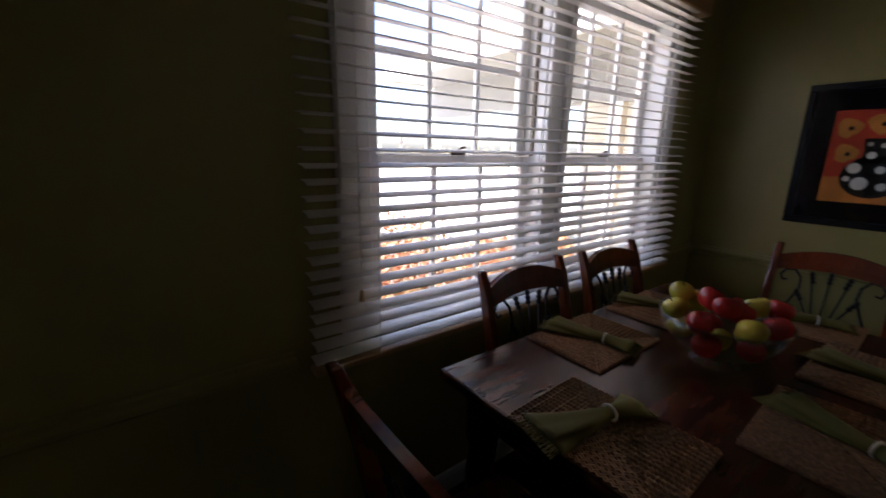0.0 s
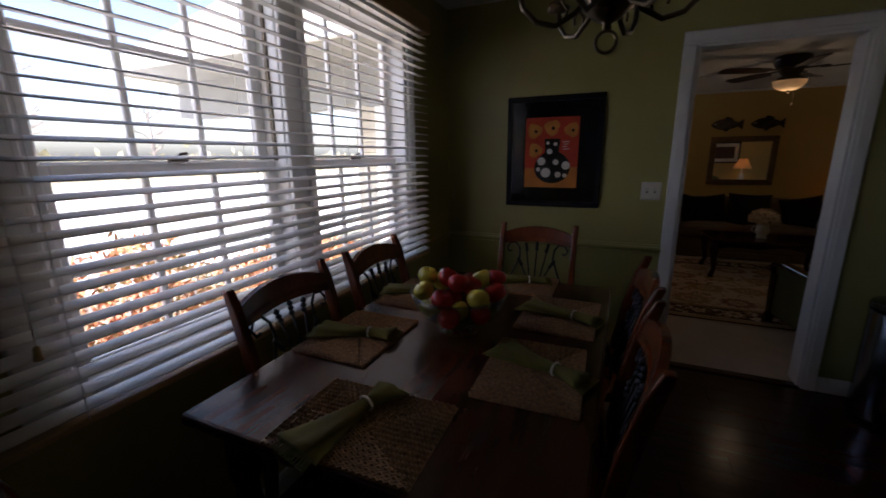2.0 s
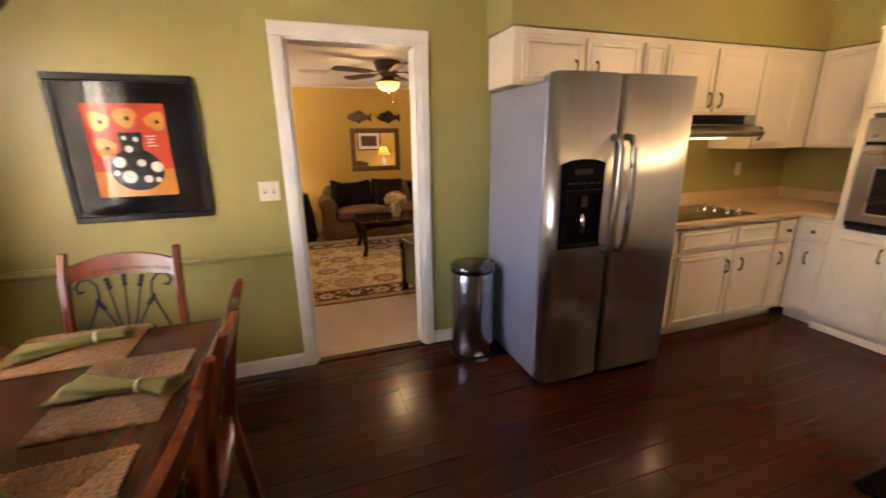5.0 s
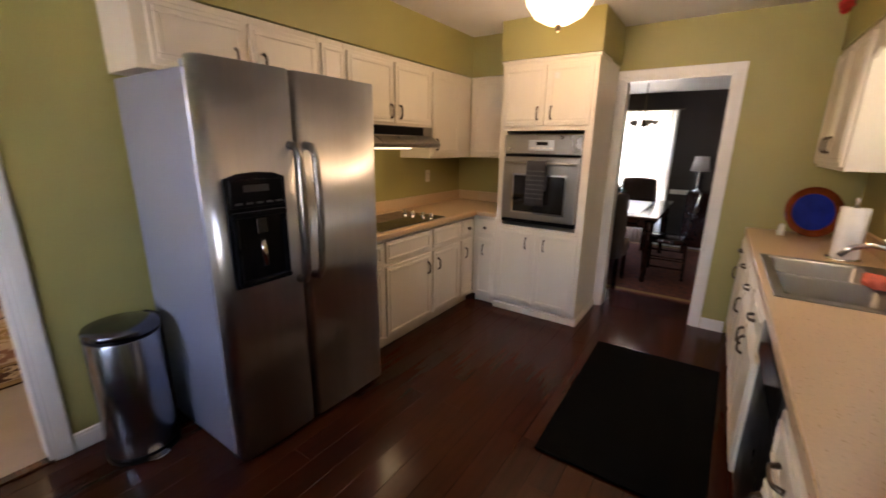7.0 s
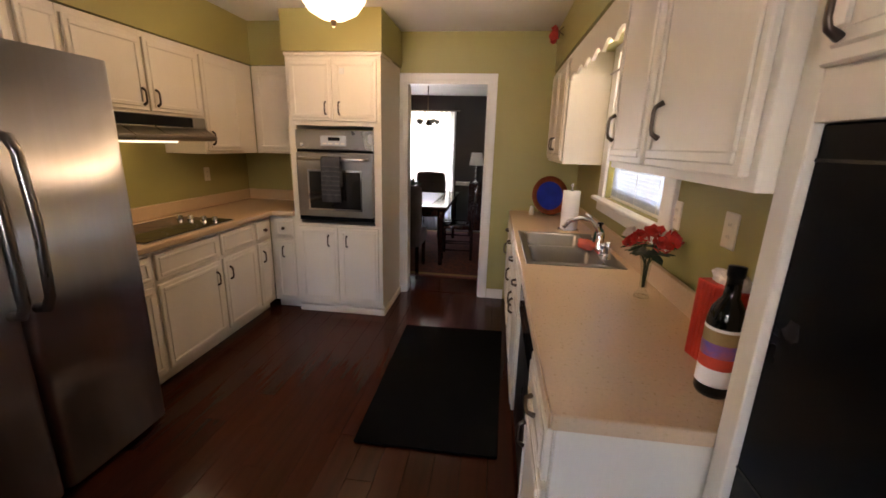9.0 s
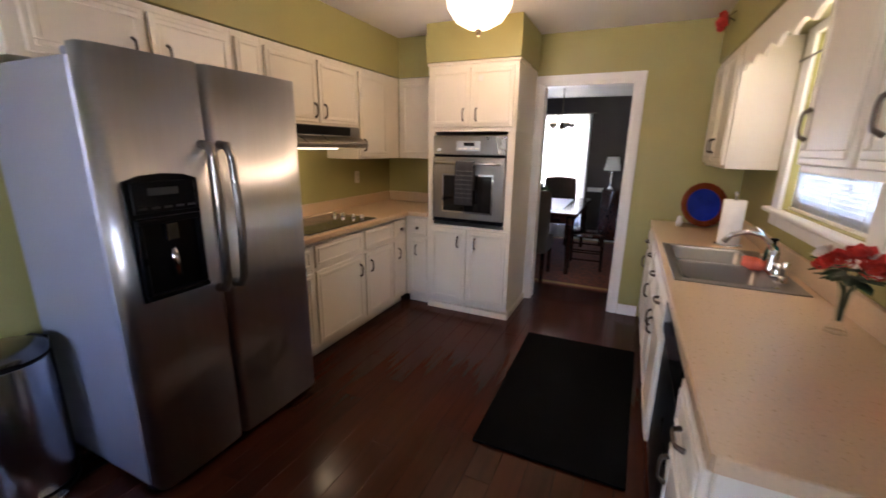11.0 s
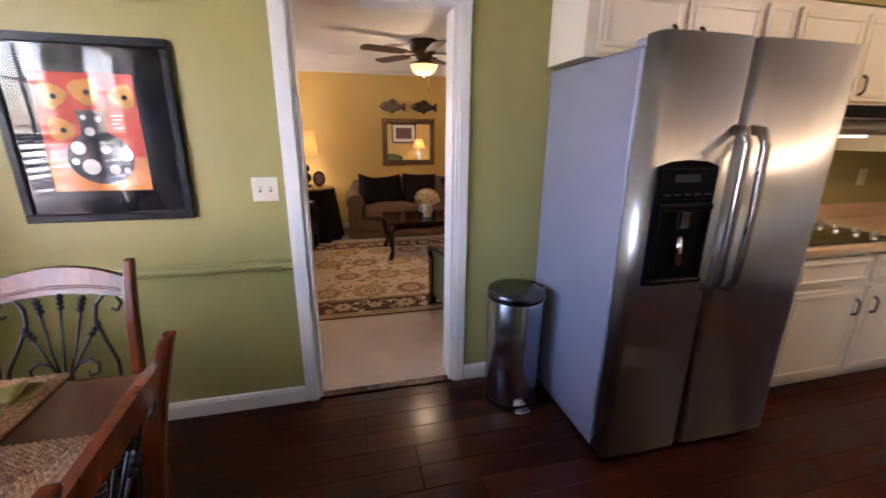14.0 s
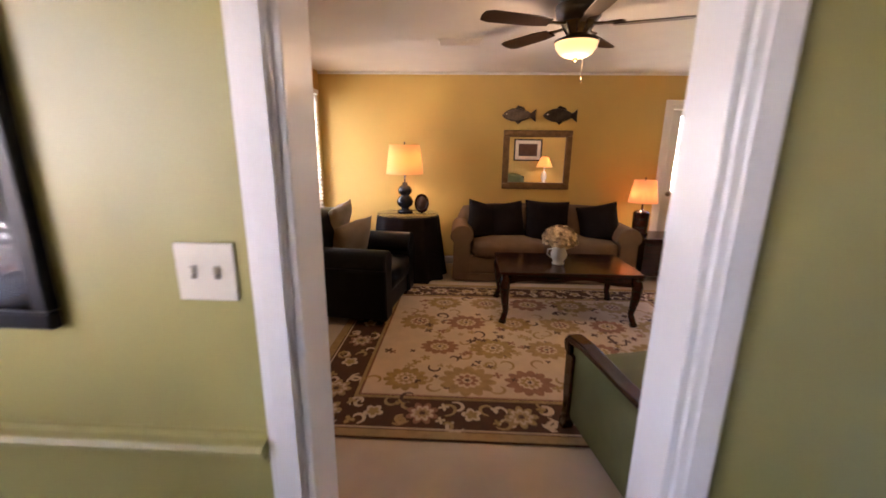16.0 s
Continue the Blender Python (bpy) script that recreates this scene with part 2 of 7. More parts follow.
ROSERED = mat("red petal", (0.62, 0.035, 0.018), 0.6, 0, 0.4, 20)
ROSEWHITE = mat("white petal", (0.75, 0.68, 0.55), 0.6)
PAPER = mat("paper towel", (0.84, 0.82, 0.78), 0.9, 0, 0.05, 20, 0.3, 120)
PLATEBLUE = mat("cobalt blue plate glaze", (0.012, 0.035, 0.42), 0.15, 0, 0.4, 8)
PLATEBROWN = mat("rust plate rim glaze", (0.22, 0.045, 0.012), 0.2, 0, 0.5, 12)
CORAL = mat("coral sponge", (0.75, 0.16, 0.10), 0.9, 0, 0.2, 30, 0.5, 150)
TEAL = mat("dark teal soap bottle", (0.010, 0.09, 0.075), 0.15)
BOTTLE = mat("black wine bottle glass", (0.006, 0.007, 0.006), 0.06)
REDBAG = mat("red bag", (0.60, 0.035, 0.012), 0.45, 0, 0.3, 15)
LABELBLUE = mat("blue purple label", (0.10, 0.08, 0.35), 0.5, 0, 0.7, 25, c2=(0.45, 0.08, 0.05))
TOWELM = mat("charcoal striped towel", (0.045, 0.045, 0.05), 0.95, 0, 0.3, 20, 0.5, 200)
TOWELSTRIPE = mat("grey towel stripe", (0.075, 0.075, 0.078), 0.95)
LCD = mat("pale grey control panel", (0.50, 0.54, 0.58), 0.3, 0.2, 0.05)
SHEER = shade_mat("white sheer curtain", (0.88, 0.88, 0.88), 0.0)
BLINDCLOTH = mat("pale closed blind slat", (0.74, 0.76, 0.78), 0.6, 0, 0.05, 5)
thin, blend = BLINDCLOTH.node_tree.nodes.new("ShaderNodeBsdfTranslucent"), BLINDCLOTH.node_tree.nodes.new("ShaderNodeMixShader")
thin.inputs[0].default_value, blend.inputs[0].default_value = (0.30, 0.37, 0.44, 1), 0.45
for a, b in ((BLINDCLOTH.node_tree.nodes["Principled BSDF"].outputs[0], blend.inputs[1]), (thin.outputs[0], blend.inputs[2]), (blend.outputs[0], BLINDCLOTH.node_tree.nodes["Material Output"].inputs[0])):
    BLINDCLOTH.node_tree.links.new(a, b)
BRASS = mat("antique pewter chandelier", (0.16, 0.12, 0.075), 0.30, 0.9, 0.3, 14)
# colour of the window's glare on the formal table
GLARE_BLUE = mat("pale blue painted table glare", (0.45, 0.55, 0.78), 0.35)
DINGREY = mat("grey brown upholstery", (0.085, 0.062, 0.05), 0.9, 0, 0.2, 8, 0.3, 200)
ORIENT = mat("dark red oriental rug", (0.22, 0.07, 0.045), 0.95, 0, 0.7, 22, 0.5, 260, c2=(0.05, 0.03, 0.03))
GRASS = mat("winter lawn", (0.46, 0.42, 0.28), 0.95, 0, 0.4, 3, 0.6, 60)
CONCRETE = mat("pale concrete drive", (0.68, 0.66, 0.62), 0.9, 0, 0.15, 1.5, 0.3, 60)
SOFFIT = mat("grey painted porch soffit", (0.30, 0.30, 0.29), 0.7, 0, 0.1, 4)
SIDING = mat("cream painted siding", (0.66, 0.63, 0.56), 0.7, 0, 0.08, 4, 0.05, 60)
BARK = mat("grey bark", (0.30, 0.26, 0.23), 0.95, 0, 0.4, 12, 0.6, 60)
BUSHRED = mat("red bush leaf", (0.60, 0.16, 0.09), 0.6, 0, 0.6, 5, c2=(0.20, 0.26, 0.09))


# ---------------------------------------------------------------- mesh helpers
def thing(name, loc=(0, 0, 0), rz=0.0, label="", category="", group="", kind=""):
    ob = new(name)
    ob.empty_display_size = 0.1
    ob.matrix_basis = pose(*loc, 0, 0, rz)
    return tagged(ob, label, category, group, kind)


def part(name, bm, material, parent=None, label=""):
    me = bpy.data.meshes.new(name)
    bm.to_mesh(me)
    bm.free()
    me.materials.append(material)
    ob = new(name, me)
    ob.parent = parent
    return tagged(ob, label) if label else ob


def box_bm(lo, hi, bevel=0.0, seg=1, bm=None):
    own = bmesh.new()
    bmesh.ops.create_cube(own, size=1)
    for v in own.verts:
        v.co = Vector([(a + b) / 2 + c * (b - a) for a, b, c in zip(lo, hi, v.co)])
    if bevel:
        bevel = min(bevel, *[abs(b - a) * 0.45 for a, b in zip(lo, hi)])
        bmesh.ops.bevel(own, geom=own.edges[:], offset=bevel, segments=seg, profile=0.5, affect="EDGES")
    if bm is None:
        return own
    me = bpy.data.meshes.new("tmp")
    own.to_mesh(me)
    own.free()
    bm.from_mesh(me)
    bpy.data.meshes.remove(me)
    return bm


def box(name, lo, hi, material, parent=None, bevel=0.003, seg=1, label=""):
    return part(name, box_bm(lo, hi, bevel, seg), material, parent, label)


def smooth(ob):
    for p in ob.data.polygons:
        p.use_smooth = True
    return ob


def lathe_bm(profile, n=24, centre=(0, 0, 0), bm=None, sx=1.0, sy=1.0):
    """Turns (radius, height) pairs round the z axis."""
    bm = bm or bmesh.new()
    cx, cy, cz = centre
    rings = []
    for r, z in profile:
        if r < 1e-5:
            rings.append([bm.verts.new((cx, cy, cz + z))])
        else:
            rings.append([bm.verts.new((cx + sx * r * math.cos(2 * math.pi * k / n), cy + sy * r * math.sin(2 * math.pi * k / n), cz + z)) for k in range(n)])
    for a, b in zip(rings, rings[1:]):
        for k in range(n):
            q = [a[k % len(a)], a[(k + 1) % len(a)], b[(k + 1) % len(b)], b[k % len(b)]]
            q = list(dict.fromkeys(q))
            if len(q) > 2:
                bm.faces.new(q)
    bmesh.ops.recalc_face_normals(bm, faces=bm.faces)
    return bm


def lathe(name, profile, material, parent=None, n=24, centre=(0, 0, 0), label="", sx=1.0, sy=1.0):
    return smooth(part(name, lathe_bm(profile, n, centre, None, sx, sy), material, parent, label))


def tube_bm(points, r, n=8, bm=None, taper=None):
    """A round bar along a line of points."""
    bm = bm or bmesh.new()
    pts = [Vector(p) for p in points]
    rings = []
    side = None
    for i, p in enumerate(pts):
        d = (pts[min(i + 1, len(pts) - 1)] - pts[max(i - 1, 0)]).normalized()
        if side is None:
            side = d.orthogonal().normalized()
        side = (side - d * side.dot(d)).normalized()
        up = d.cross(side)
        rr = r if taper is None else r * taper[i]
        rings.append([bm.verts.new(p + rr * (math.cos(a) * side + math.sin(a) * up)) for a in [2 * math.pi * k / n for k in range(n)]])
    for a, b in zip(rings, rings[1:]):
        for k in range(n):
            bm.faces.new((a[k], a[(k + 1) % n], b[(k + 1) % n], b[k]))
    bm.faces.new(rings[0][::-1])
    bm.faces.new(rings[-1])
    return bm


def tube(name, points, r, material, parent=None, n=8, label="", taper=None):
    return smooth(part(name, tube_bm(points, r, n, None, taper), material, parent, label))


def slab_bm(outline, lo, hi, axis=2, bevel=0.0):
    """An outline (pairs) pulled along an axis from lo to hi."""
    bm = bmesh.new()
    def at(p, h):
        q = list(p)
        q.insert(axis, h)
        return q
    a = [bm.verts.new(at(p, lo)) for p in outline]
    b = [bm.verts.new(at(p, hi)) for p in outline]
    n = len(a)
    bm.faces.new(a[::-1])
    bm.faces.new(b)
    for k in range(n):
        bm.faces.new((a[k], a[(k + 1) % n], b[(k + 1) % n], b[k]))
    bmesh.ops.recalc_face_normals(bm, faces=bm.faces)
    if bevel:
        bmesh.ops.bevel(bm, geom=bm.edges[:], offset=bevel, segments=2, profile=0.5, affect="EDGES")
    return bm


def arc(cx, cy, r, a0, a1, n=10):
    return [(cx + r * math.cos(radians(a0 + (a1 - a0) * k / n)), cy + r * math.sin(radians(a0 + (a1 - a0) * k / n))) for k in range(n + 1)]


def cushion_bm(lo, hi, puff=0.04, n=8):
    """A soft box, fuller in the middle of each side."""
    bm = bmesh.new()
    bmesh.ops.create_cube(bm, size=2)
    bmesh.ops.subdivide_edges(bm, edges=bm.edges[:], cuts=n, use_grid_fill=True)
    half = [(b - a) / 2 for a, b in zip(lo, hi)]
    mid = [(b + a) / 2 for a, b in zip(lo, hi)]
    for v in bm.verts:
        c = Vector(v.co)
        m = max(abs(x) for x in c)
        rad = c.length
        k = 0.80 + 0.20 * m / rad * 1.2
        bulge = [1 + puff * (1 - abs(c[(i + 1) % 3]) ** 2) * (1 - abs(c[(i + 2) % 3]) ** 2) / max(half[i], 0.02) for i in range(3)]
        wob = 0.010 * noise.noise(c * 2.3 + Vector(mid))
        v.co = Vector([mid[i] + half[i] * c[i] * min(k, 1.0) * bulge[i] + wob for i in range(3)])
    return bm


def cushion(name, lo, hi, material, parent=None, puff=0.03, label=""):
    return smooth(part(name, cushion_bm(lo, hi, puff), material, parent, label))


# ---------------------------------------------------------------- structure
CH, LCH, DCH, SY, XL, XR = 2.42, 2.27, 2.25, -3.20, -1.50, 4.37


def wall(name, lo, hi, material, holes=(), axis=0, label=""):
    """A wall between two corners, with openings (from, to, sill, head) along the axis."""
    bm = bmesh.new()
    a0, a1 = lo[axis], hi[axis]
    def piece(p, q, z0, z1):
        l, h = list(lo), list(hi)
        l[axis], h[axis], l[2], h[2] = p, q, z0, z1
        if q - p > 1e-4 and z1 - z0 > 1e-4:
            box_bm(l, h, 0, 1, bm)
    at = a0
    for p, q, z0, z1 in sorted(holes):
        piece(at, p, lo[2], hi[2])
        piece(p, q, lo[2], z0)
        piece(p, q, z1, hi[2])
        at = q
    piece(at, a1, lo[2], hi[2])
    bmesh.ops.remove_doubles(bm, verts=bm.verts, dist=1e-5)
    return tagged(part(name, bm, material), label, "wall", kind="structure")


DOOR = (0.075, 0.835, 0.0, 2.02)
wall("wall_north", (XL - .14, 0, 0), (XR + .13, 0.07, CH), GREEN, [DOOR], label="sage green painted kitchen wall with a doorway")
wall("wall_living_south", (XL - .14, 0.07, 0), (XR + .13, 0.13, CH), YELLOW, [DOOR], label="golden yellow painted living room wall")
wall("wall_west", (XL - .14, -4.6, 0), (XL, 0, CH), GREEN, [(-2.44, -0.64, 0.80, 2.12)], axis=1, label="sage green painted wall with a wide window")
wall("wall_east", (XR, SY, 0), (XR + .06, 0, CH), GREEN, [(-2.365, -1.62, 0.0, 2.01)], axis=1, label="sage green painted kitchen wall with a doorway")
wall("wall_dining_west", (XR + .06, -4.0, 0), (XR + .13, 1.2, CH), BROWN, [(-2.365, -1.62, 0.0, 2.01)], axis=1, label="dark brown painted dining room wall")
wall("wall_south", (0.70, SY - .14, 0), (XR + .06, SY, CH), GREEN, [(2.42, 3.38, 1.16, 2.05)], label="sage green painted wall behind the sink")
wall("wall_back", (XL - .14, -4.74, 0), (0.84, -4.60, CH), GREEN, label="sage green painted wall at the back of the room")
wall("wall_nook", (0.70, -4.60, 0), (0.84, SY - .14, CH), GREEN, axis=1, label="sage green painted side wall")
wall("wall_living_west", (-1.44, 0.13, 0), (-1.30, 4.34, LCH), YELLOW, [(2.95, 4.0, 0.75, 1.98)], axis=1, label="golden yellow painted wall with a window")
wall("wall_living_north", (-1.44, 4.20, 0), (4.6, 4.34, LCH), YELLOW, [(2.77, 3.60, 0.0, 1.90)], label="golden yellow painted wall behind the sofa")
wall("wall_living_east", (4.46, 0.13, 0), (4.60, 4.20, LCH), YELLOW, axis=1, label="golden yellow painted living room wall")
wall("wall_dining_east", (7.50, -4.0, 0), (7.62, 1.2, CH), BROWN, [(-1.70, -0.80, 0.28, 1.98)], axis=1, label="dark brown painted wall with a window")
wall("wall_dining_south", (XR + .13, -4.12, 0), (7.62, -4.0, CH), BROWN, label="dark brown painted dining room wall")
wall("wall_dining_north", (XR + .13, 1.2, 0), (7.62, 1.32, CH), BROWN, label="dark brown painted dining room wall")
tagged(box("ceiling_dining", (XR + .13, -4.0, DCH), (7.5, 1.2, DCH + .05), CEIL, bevel=0), "white painted dining room ceiling", "ceiling", kind="structure")
tagged(box("ceiling", (XL - .14, -4.74, CH), (7.62, 1.32, CH + .1), CEIL, bevel=0), "white painted kitchen and dining room ceiling", "ceiling", kind="structure")
tagged(box("ceiling_living", (-1.44, 0.13, LCH), (4.6, 4.34, LCH + .1), CEIL, bevel=0), "white painted living room ceiling", "ceiling", kind="structure")
tagged(box("carpet", (-1.44, 0.035, -0.06), (4.6, 4.34, 0.006), CARPET, bevel=0), "beige cut pile living room carpet", "carpet", kind="structure")
tagged(box("floor_dining", (XR + .06, -4.12, -0.06), (7.62, 1.32, 0.0), SUBFLOOR, bevel=0), "dark polished dining room floor", "floor", kind="structure").data.materials[0] = PLANK

# trim: baseboards, chair rails, casings
def trim_run(name, p, q, z0, prof, material, normal, label):
    """A moulding from p to q; prof: (out from the wall, height) pairs."""
    bm = bmesh.new()
    ends = []
    for e in (p, q):
        ends.append([bm.verts.new((e[0] + normal[0] * o, e[1] + normal[1] * o, z0 + h)) for o, h in prof])
    n = len(prof)
    for k in range(n):
        bm.faces.new((ends[0][k], ends[0][(k + 1) % n], ends[1][(k + 1) % n], ends[1][k]))
    bm.faces.new(ends[0][::-1])
    bm.faces.new(ends[1])
    bmesh.ops.recalc_face_normals(bm, faces=bm.faces)
    return tagged(part(name, bm, material), label, "trim", kind="structure")


BASE = [(0.0, 0), (0.014, 0), (0.014, 0.072), (0.010, 0.082), (0.010, 0.088), (0.0, 0.094)]
RAIL = [(0.0, 0), (0.020, 0.0), (0.022, 0.014), (0.010, 0.018), (0.010, 0.024), (0.036, 0.028), (0.042, 0.042), (0.034, 0.052), (0.014, 0.054), (0.012, 0.064), (0.0, 0.066)]
bl = "white painted baseboard along the kitchen wall"
trim_run("baseboard", (XL, 0), (0.0, 0), 0, BASE, TRIM, (0, -1), bl)
trim_run("baseboard", (0.912, 0), (1.30, 0), 0, BASE, TRIM, (0, -1), bl)
trim_run("baseboard", (XL, -4.6), (XL, -0.02), 0, BASE, TRIM, (1, 0), bl)
trim_run("baseboard", (XR, -2.60), (XR, -2.44), 0, BASE, TRIM, (-1, 0), bl)
trim_run("baseboard", (-1.30, 4.2), (2.68, 4.2), 0.006, BASE, TRIM, (0, -1), "white painted living room baseboard")
trim_run("baseboard", (-1.30, 0.13), (-1.30, 4.18), 0.006, BASE, TRIM, (1, 0), "white painted living room baseboard")
trim_run("baseboard", (7.50, -4.0), (7.50, 1.2), 0, BASE, TRIM, (-1, 0), "white painted dining room baseboard")
rl = "sage green painted moulded chair rail"
trim_run("trim", (XL, 0), (0.0, 0), 0.765, RAIL, GREEN, (0, -1), rl)
trim_run("trim", (XL, -4.6), (XL, -2.70), 0.765, RAIL, GREEN, (1, 0), rl)
trim_run("trim", (XL, -0.50), (XL, -0.02), 0.765, RAIL, GREEN, (1, 0), rl)
trim_run("trim", (7.50, -4.0), (7.50, -1.80), 0.80, RAIL, TRIM, (-1, 0), "white painted chair rail on a brown wall")
trim_run("trim", (7.50, -0.70), (7.50, 1.2), 0.80, RAIL, TRIM, (-1, 0), "white painted chair rail on a brown wall")
CROWN = [(0.0, 0), (0.010, 0.0), (0.014, 0.014), (0.024, 0.022), (0.0, 0.03)]
trim_run("trim", (-1.30, 4.2), (4.46, 4.2), LCH - .03, CROWN, TRIM, (0, -1), "narrow white painted ceiling moulding")


def casing(name, axis, plane, out, a0, a1, head, w, label, jamb, z0=0.0, sill=False):
    """Moulded boards round an opening a0..a1 on a wall plane, and the jamb that lines it."""
    top = thing(name, label=label, category="door frame" if not sill else "window frame", kind="structure")
    def board(nm, p, q, zz0, zz1, wide):
        for o0, o1, ins in ((0.0, 0.013, 0.0), (0.013, 0.020, wide * 0.24)):
            l, h = [0, 0, 0], [0, 0, 0]
            oth = 1 - axis
            horizontal = (q - p) > (zz1 - zz0)
            l[axis], h[axis] = p + (0 if horizontal else ins), q - (0 if horizontal else ins * 0.35)
            l[2], h[2] = zz0 + (ins if horizontal else 0), zz1 - (ins * 0.35 if horizontal else 0)
            l[oth], h[oth] = sorted((plane + out * o0, plane + out * o1))
            yield box(nm, l, h, TRIM, top, 0.004)
    for b in board("side_board", a0 - w, a0, z0, head, w): pass
    for b in board("side_board", a1, a1 + w, z0, head, w): pass
    for b in board("head_board", a0 - w, a1 + w, head, head + w, w): pass
    l, h = [0, 0, 0], [0, 0, 0]
    oth = 1 - axis
    for nm, p, q, zz0, zz1 in (("jamb", a0 - 0.001, a0 + 0.016, z0, head), ("jamb", a1 - 0.016, a1 + 0.001, z0, head), ("jamb", a0, a1, head - 0.016, head + 0.001)):
        l, h = [0, 0, zz0], [0, 0, zz1]
        l[axis], h[axis] = p, q
        l[oth], h[oth] = sorted((plane + out * 0.004, plane - out * jamb))
        box(nm, l, h, TRIM, top, 0.002)
    return top


casing("door_1", 0, 0.0, -1, DOOR[0], DOOR[1], 2.02, 0.075, "white moulded door casing round an open doorway", 0.134)
casing("door_1_back", 0, 0.13, 1, DOOR[0], DOOR[1], 2.02, 0.075, "white moulded door casing on the living room side", 0.0)
casing("door_2", 1, XR, -1, -2.365, -1.62, 2.01, 0.072, "white moulded door casing to the dining room", 0.134)
casing("door_3", 0, 4.20, -1, 2.77, 3.60, 1.90, 0.085, "white moulded casing round the back door", 0.10)
tagged(box("threshold", (DOOR[0], -0.012, 0.0), (DOOR[1], 0.045, 0.012), WALNUT, bevel=0.004), "dark wooden threshold strip in the doorway", "threshold", kind="structure")


# ---------------------------------------------------------------- windows
def sash(parent, axis, plane, a0, a1, z0, z1, cols, rows, frame_w=0.045, depth=0.032):
    oth = 1 - axis
    def bar(nm, p, q, zz0, zz1, d):
        l, h = [0, 0, zz0], [0, 0, zz1]
        l[axis], h[axis], l[oth], h[oth] = p, q, plane - d / 2, plane + d / 2
        return box(nm, l, h, TRIM, parent, 0.004)
    bar("sash_stile", a0, a0 + frame_w, z0, z1, depth)
    bar("sash_stile", a1 - frame_w, a1, z0, z1, depth)
    bar("sash_rail", a0 + frame_w, a1 - frame_w, z0, z0 + frame_w, depth)
    bar("sash_rail", a0 + frame_w, a1 - frame_w, z1 - frame_w, z1, depth)
    ia0, ia1, iz0, iz1 = a0 + frame_w, a1 - frame_w, z0 + frame_w, z1 - frame_w
    for k in range(1, cols):
        c = ia0 + (ia1 - ia0) * k / cols
        bar("muntin", c - 0.010, c + 0.010, iz0, iz1, 0.022)
    for k in range(1, rows):
        c = iz0 + (iz1 - iz0) * k / rows
        bar("muntin", ia0, ia1, c - 0.009, c + 0.009, 0.018)
    l, h = [0, 0, iz0 - .005], [0, 0, iz1 + .005]
    l[axis], h[axis], l[oth], h[oth] = ia0 - .005, ia1 + .005, plane - 0.0015, plane + 0.0015
    g = box("pane", l, h, PANE, parent, 0)
    g.visible_shadow = False


w1 = thing("window_1", label="white double window with divided upper and lower sashes", category="window", kind="structure")
XG = -1.585
for y0, y1 in ((-2.41, -1.64), (-1.49, -0.67)):
    sash(w1, 1, XG, y0, y1, 0.82, 1.40, 3, 2)
    sash(w1, 1, XG - 0.036, y0, y1, 1.36, 2.10, 3, 2)
    cy = (y0 + y1) / 2
    for dy in (-0.02,):
        box("sash_lock", (XG + .012, cy + dy - .028, 1.400), (XG + .040, cy + dy + .028, 1.415), BRONZE, w1, 0.004)
        tube("lock_lever", [(XG + .026, cy + dy, 1.415), (XG + .028, cy + dy + .008, 1.424), (XG + .03, cy + dy + .03, 1.427)], 0.005, BRONZE, w1)
box("mullion", (XL - .139, -1.64, 0.80), (XL - .005, -1.49, 2.12), TRIM, w1, 0.004)
for y0, y1 in ((-1.637, -1.602), (-1.528, -1.493)):
    box("mullion_stop", (XL - .005, y0, 0.82), (XL + .014, y1, 2.10), TRIM, w1, 0.004)
    # dark strip in place of the shaded gap beside each upper sash
    box("sash_gap_shade", (XG + .020, y0 - (.012 if y0 < -1.6 else -.038), 1.40), (XG + .034, y0 - (.004 if y0 < -1.6 else -.046) + (.001 if y0 < -1.6 else 0), 2.10), GAP, w1, 0)
box("side_jamb", (XL - .139, -2.44, 0.80), (XL + .002, -2.41, 2.12), TRIM, w1, 0.003)
box("side_jamb", (XL - .139, -0.67, 0.80), (XL + .002, -0.64, 2.12), TRIM, w1, 0.003)
box("head_jamb", (XL - .139, -2.41, 2.10), (XL + .002, -0.67, 2.12), TRIM, w1, 0.003)
box("window_sill", (XL - .139, -2.41, 0.80), (XL + .002, -0.67, 0.822), TRIM, w1, 0.003)
for lo, hi in (((XL, -2.55, 0.74), (XL + .018, -2.44, 2.20)), ((XL, -0.64, 0.74), (XL + .018, -0.56, 2.20)),
               ((XL, -2.44, 2.12), (XL + .018, -0.64, 2.20)), ((XL, -2.44, 0.74), (XL + .018, -0.64, 0.80))):
    box("casing_board", lo, hi, TRIM, w1, 0.005)

blind = thing("window_blind", (XL + .075, -1.605, 0), label="lowered white wooden slat blind with tan valance, slats open", category="window blind")
BW = 1.065
random.seed(4)
slat_bm = bmesh.new()
for k in range(7):
    u = -0.025 + 0.05 * k / 6
    for s in (-1, 1):
        slat_bm.verts.new((u, s * (BW - 0.005), 0.0035 * (1 - (u / 0.025) ** 2)))
slat_bm.verts.ensure_lookup_table()
for k in range(6):
    slat_bm.faces.new([slat_bm.verts[i] for i in (2 * k, 2 * k + 1, 2 * k + 3, 2 * k + 2)])
ext = bmesh.ops.extrude_face_region(slat_bm, geom=slat_bm.faces[:])
for g in ext["geom"]:
    if isinstance(g, bmesh.types.BMVert):
        g.co.z -= 0.003
bmesh.ops.recalc_face_normals(slat_bm, faces=slat_bm.faces)
first = part("slat", slat_bm, SLAT, blind)
PITCH = 0.0425
nslat = 31
zb = 0.79
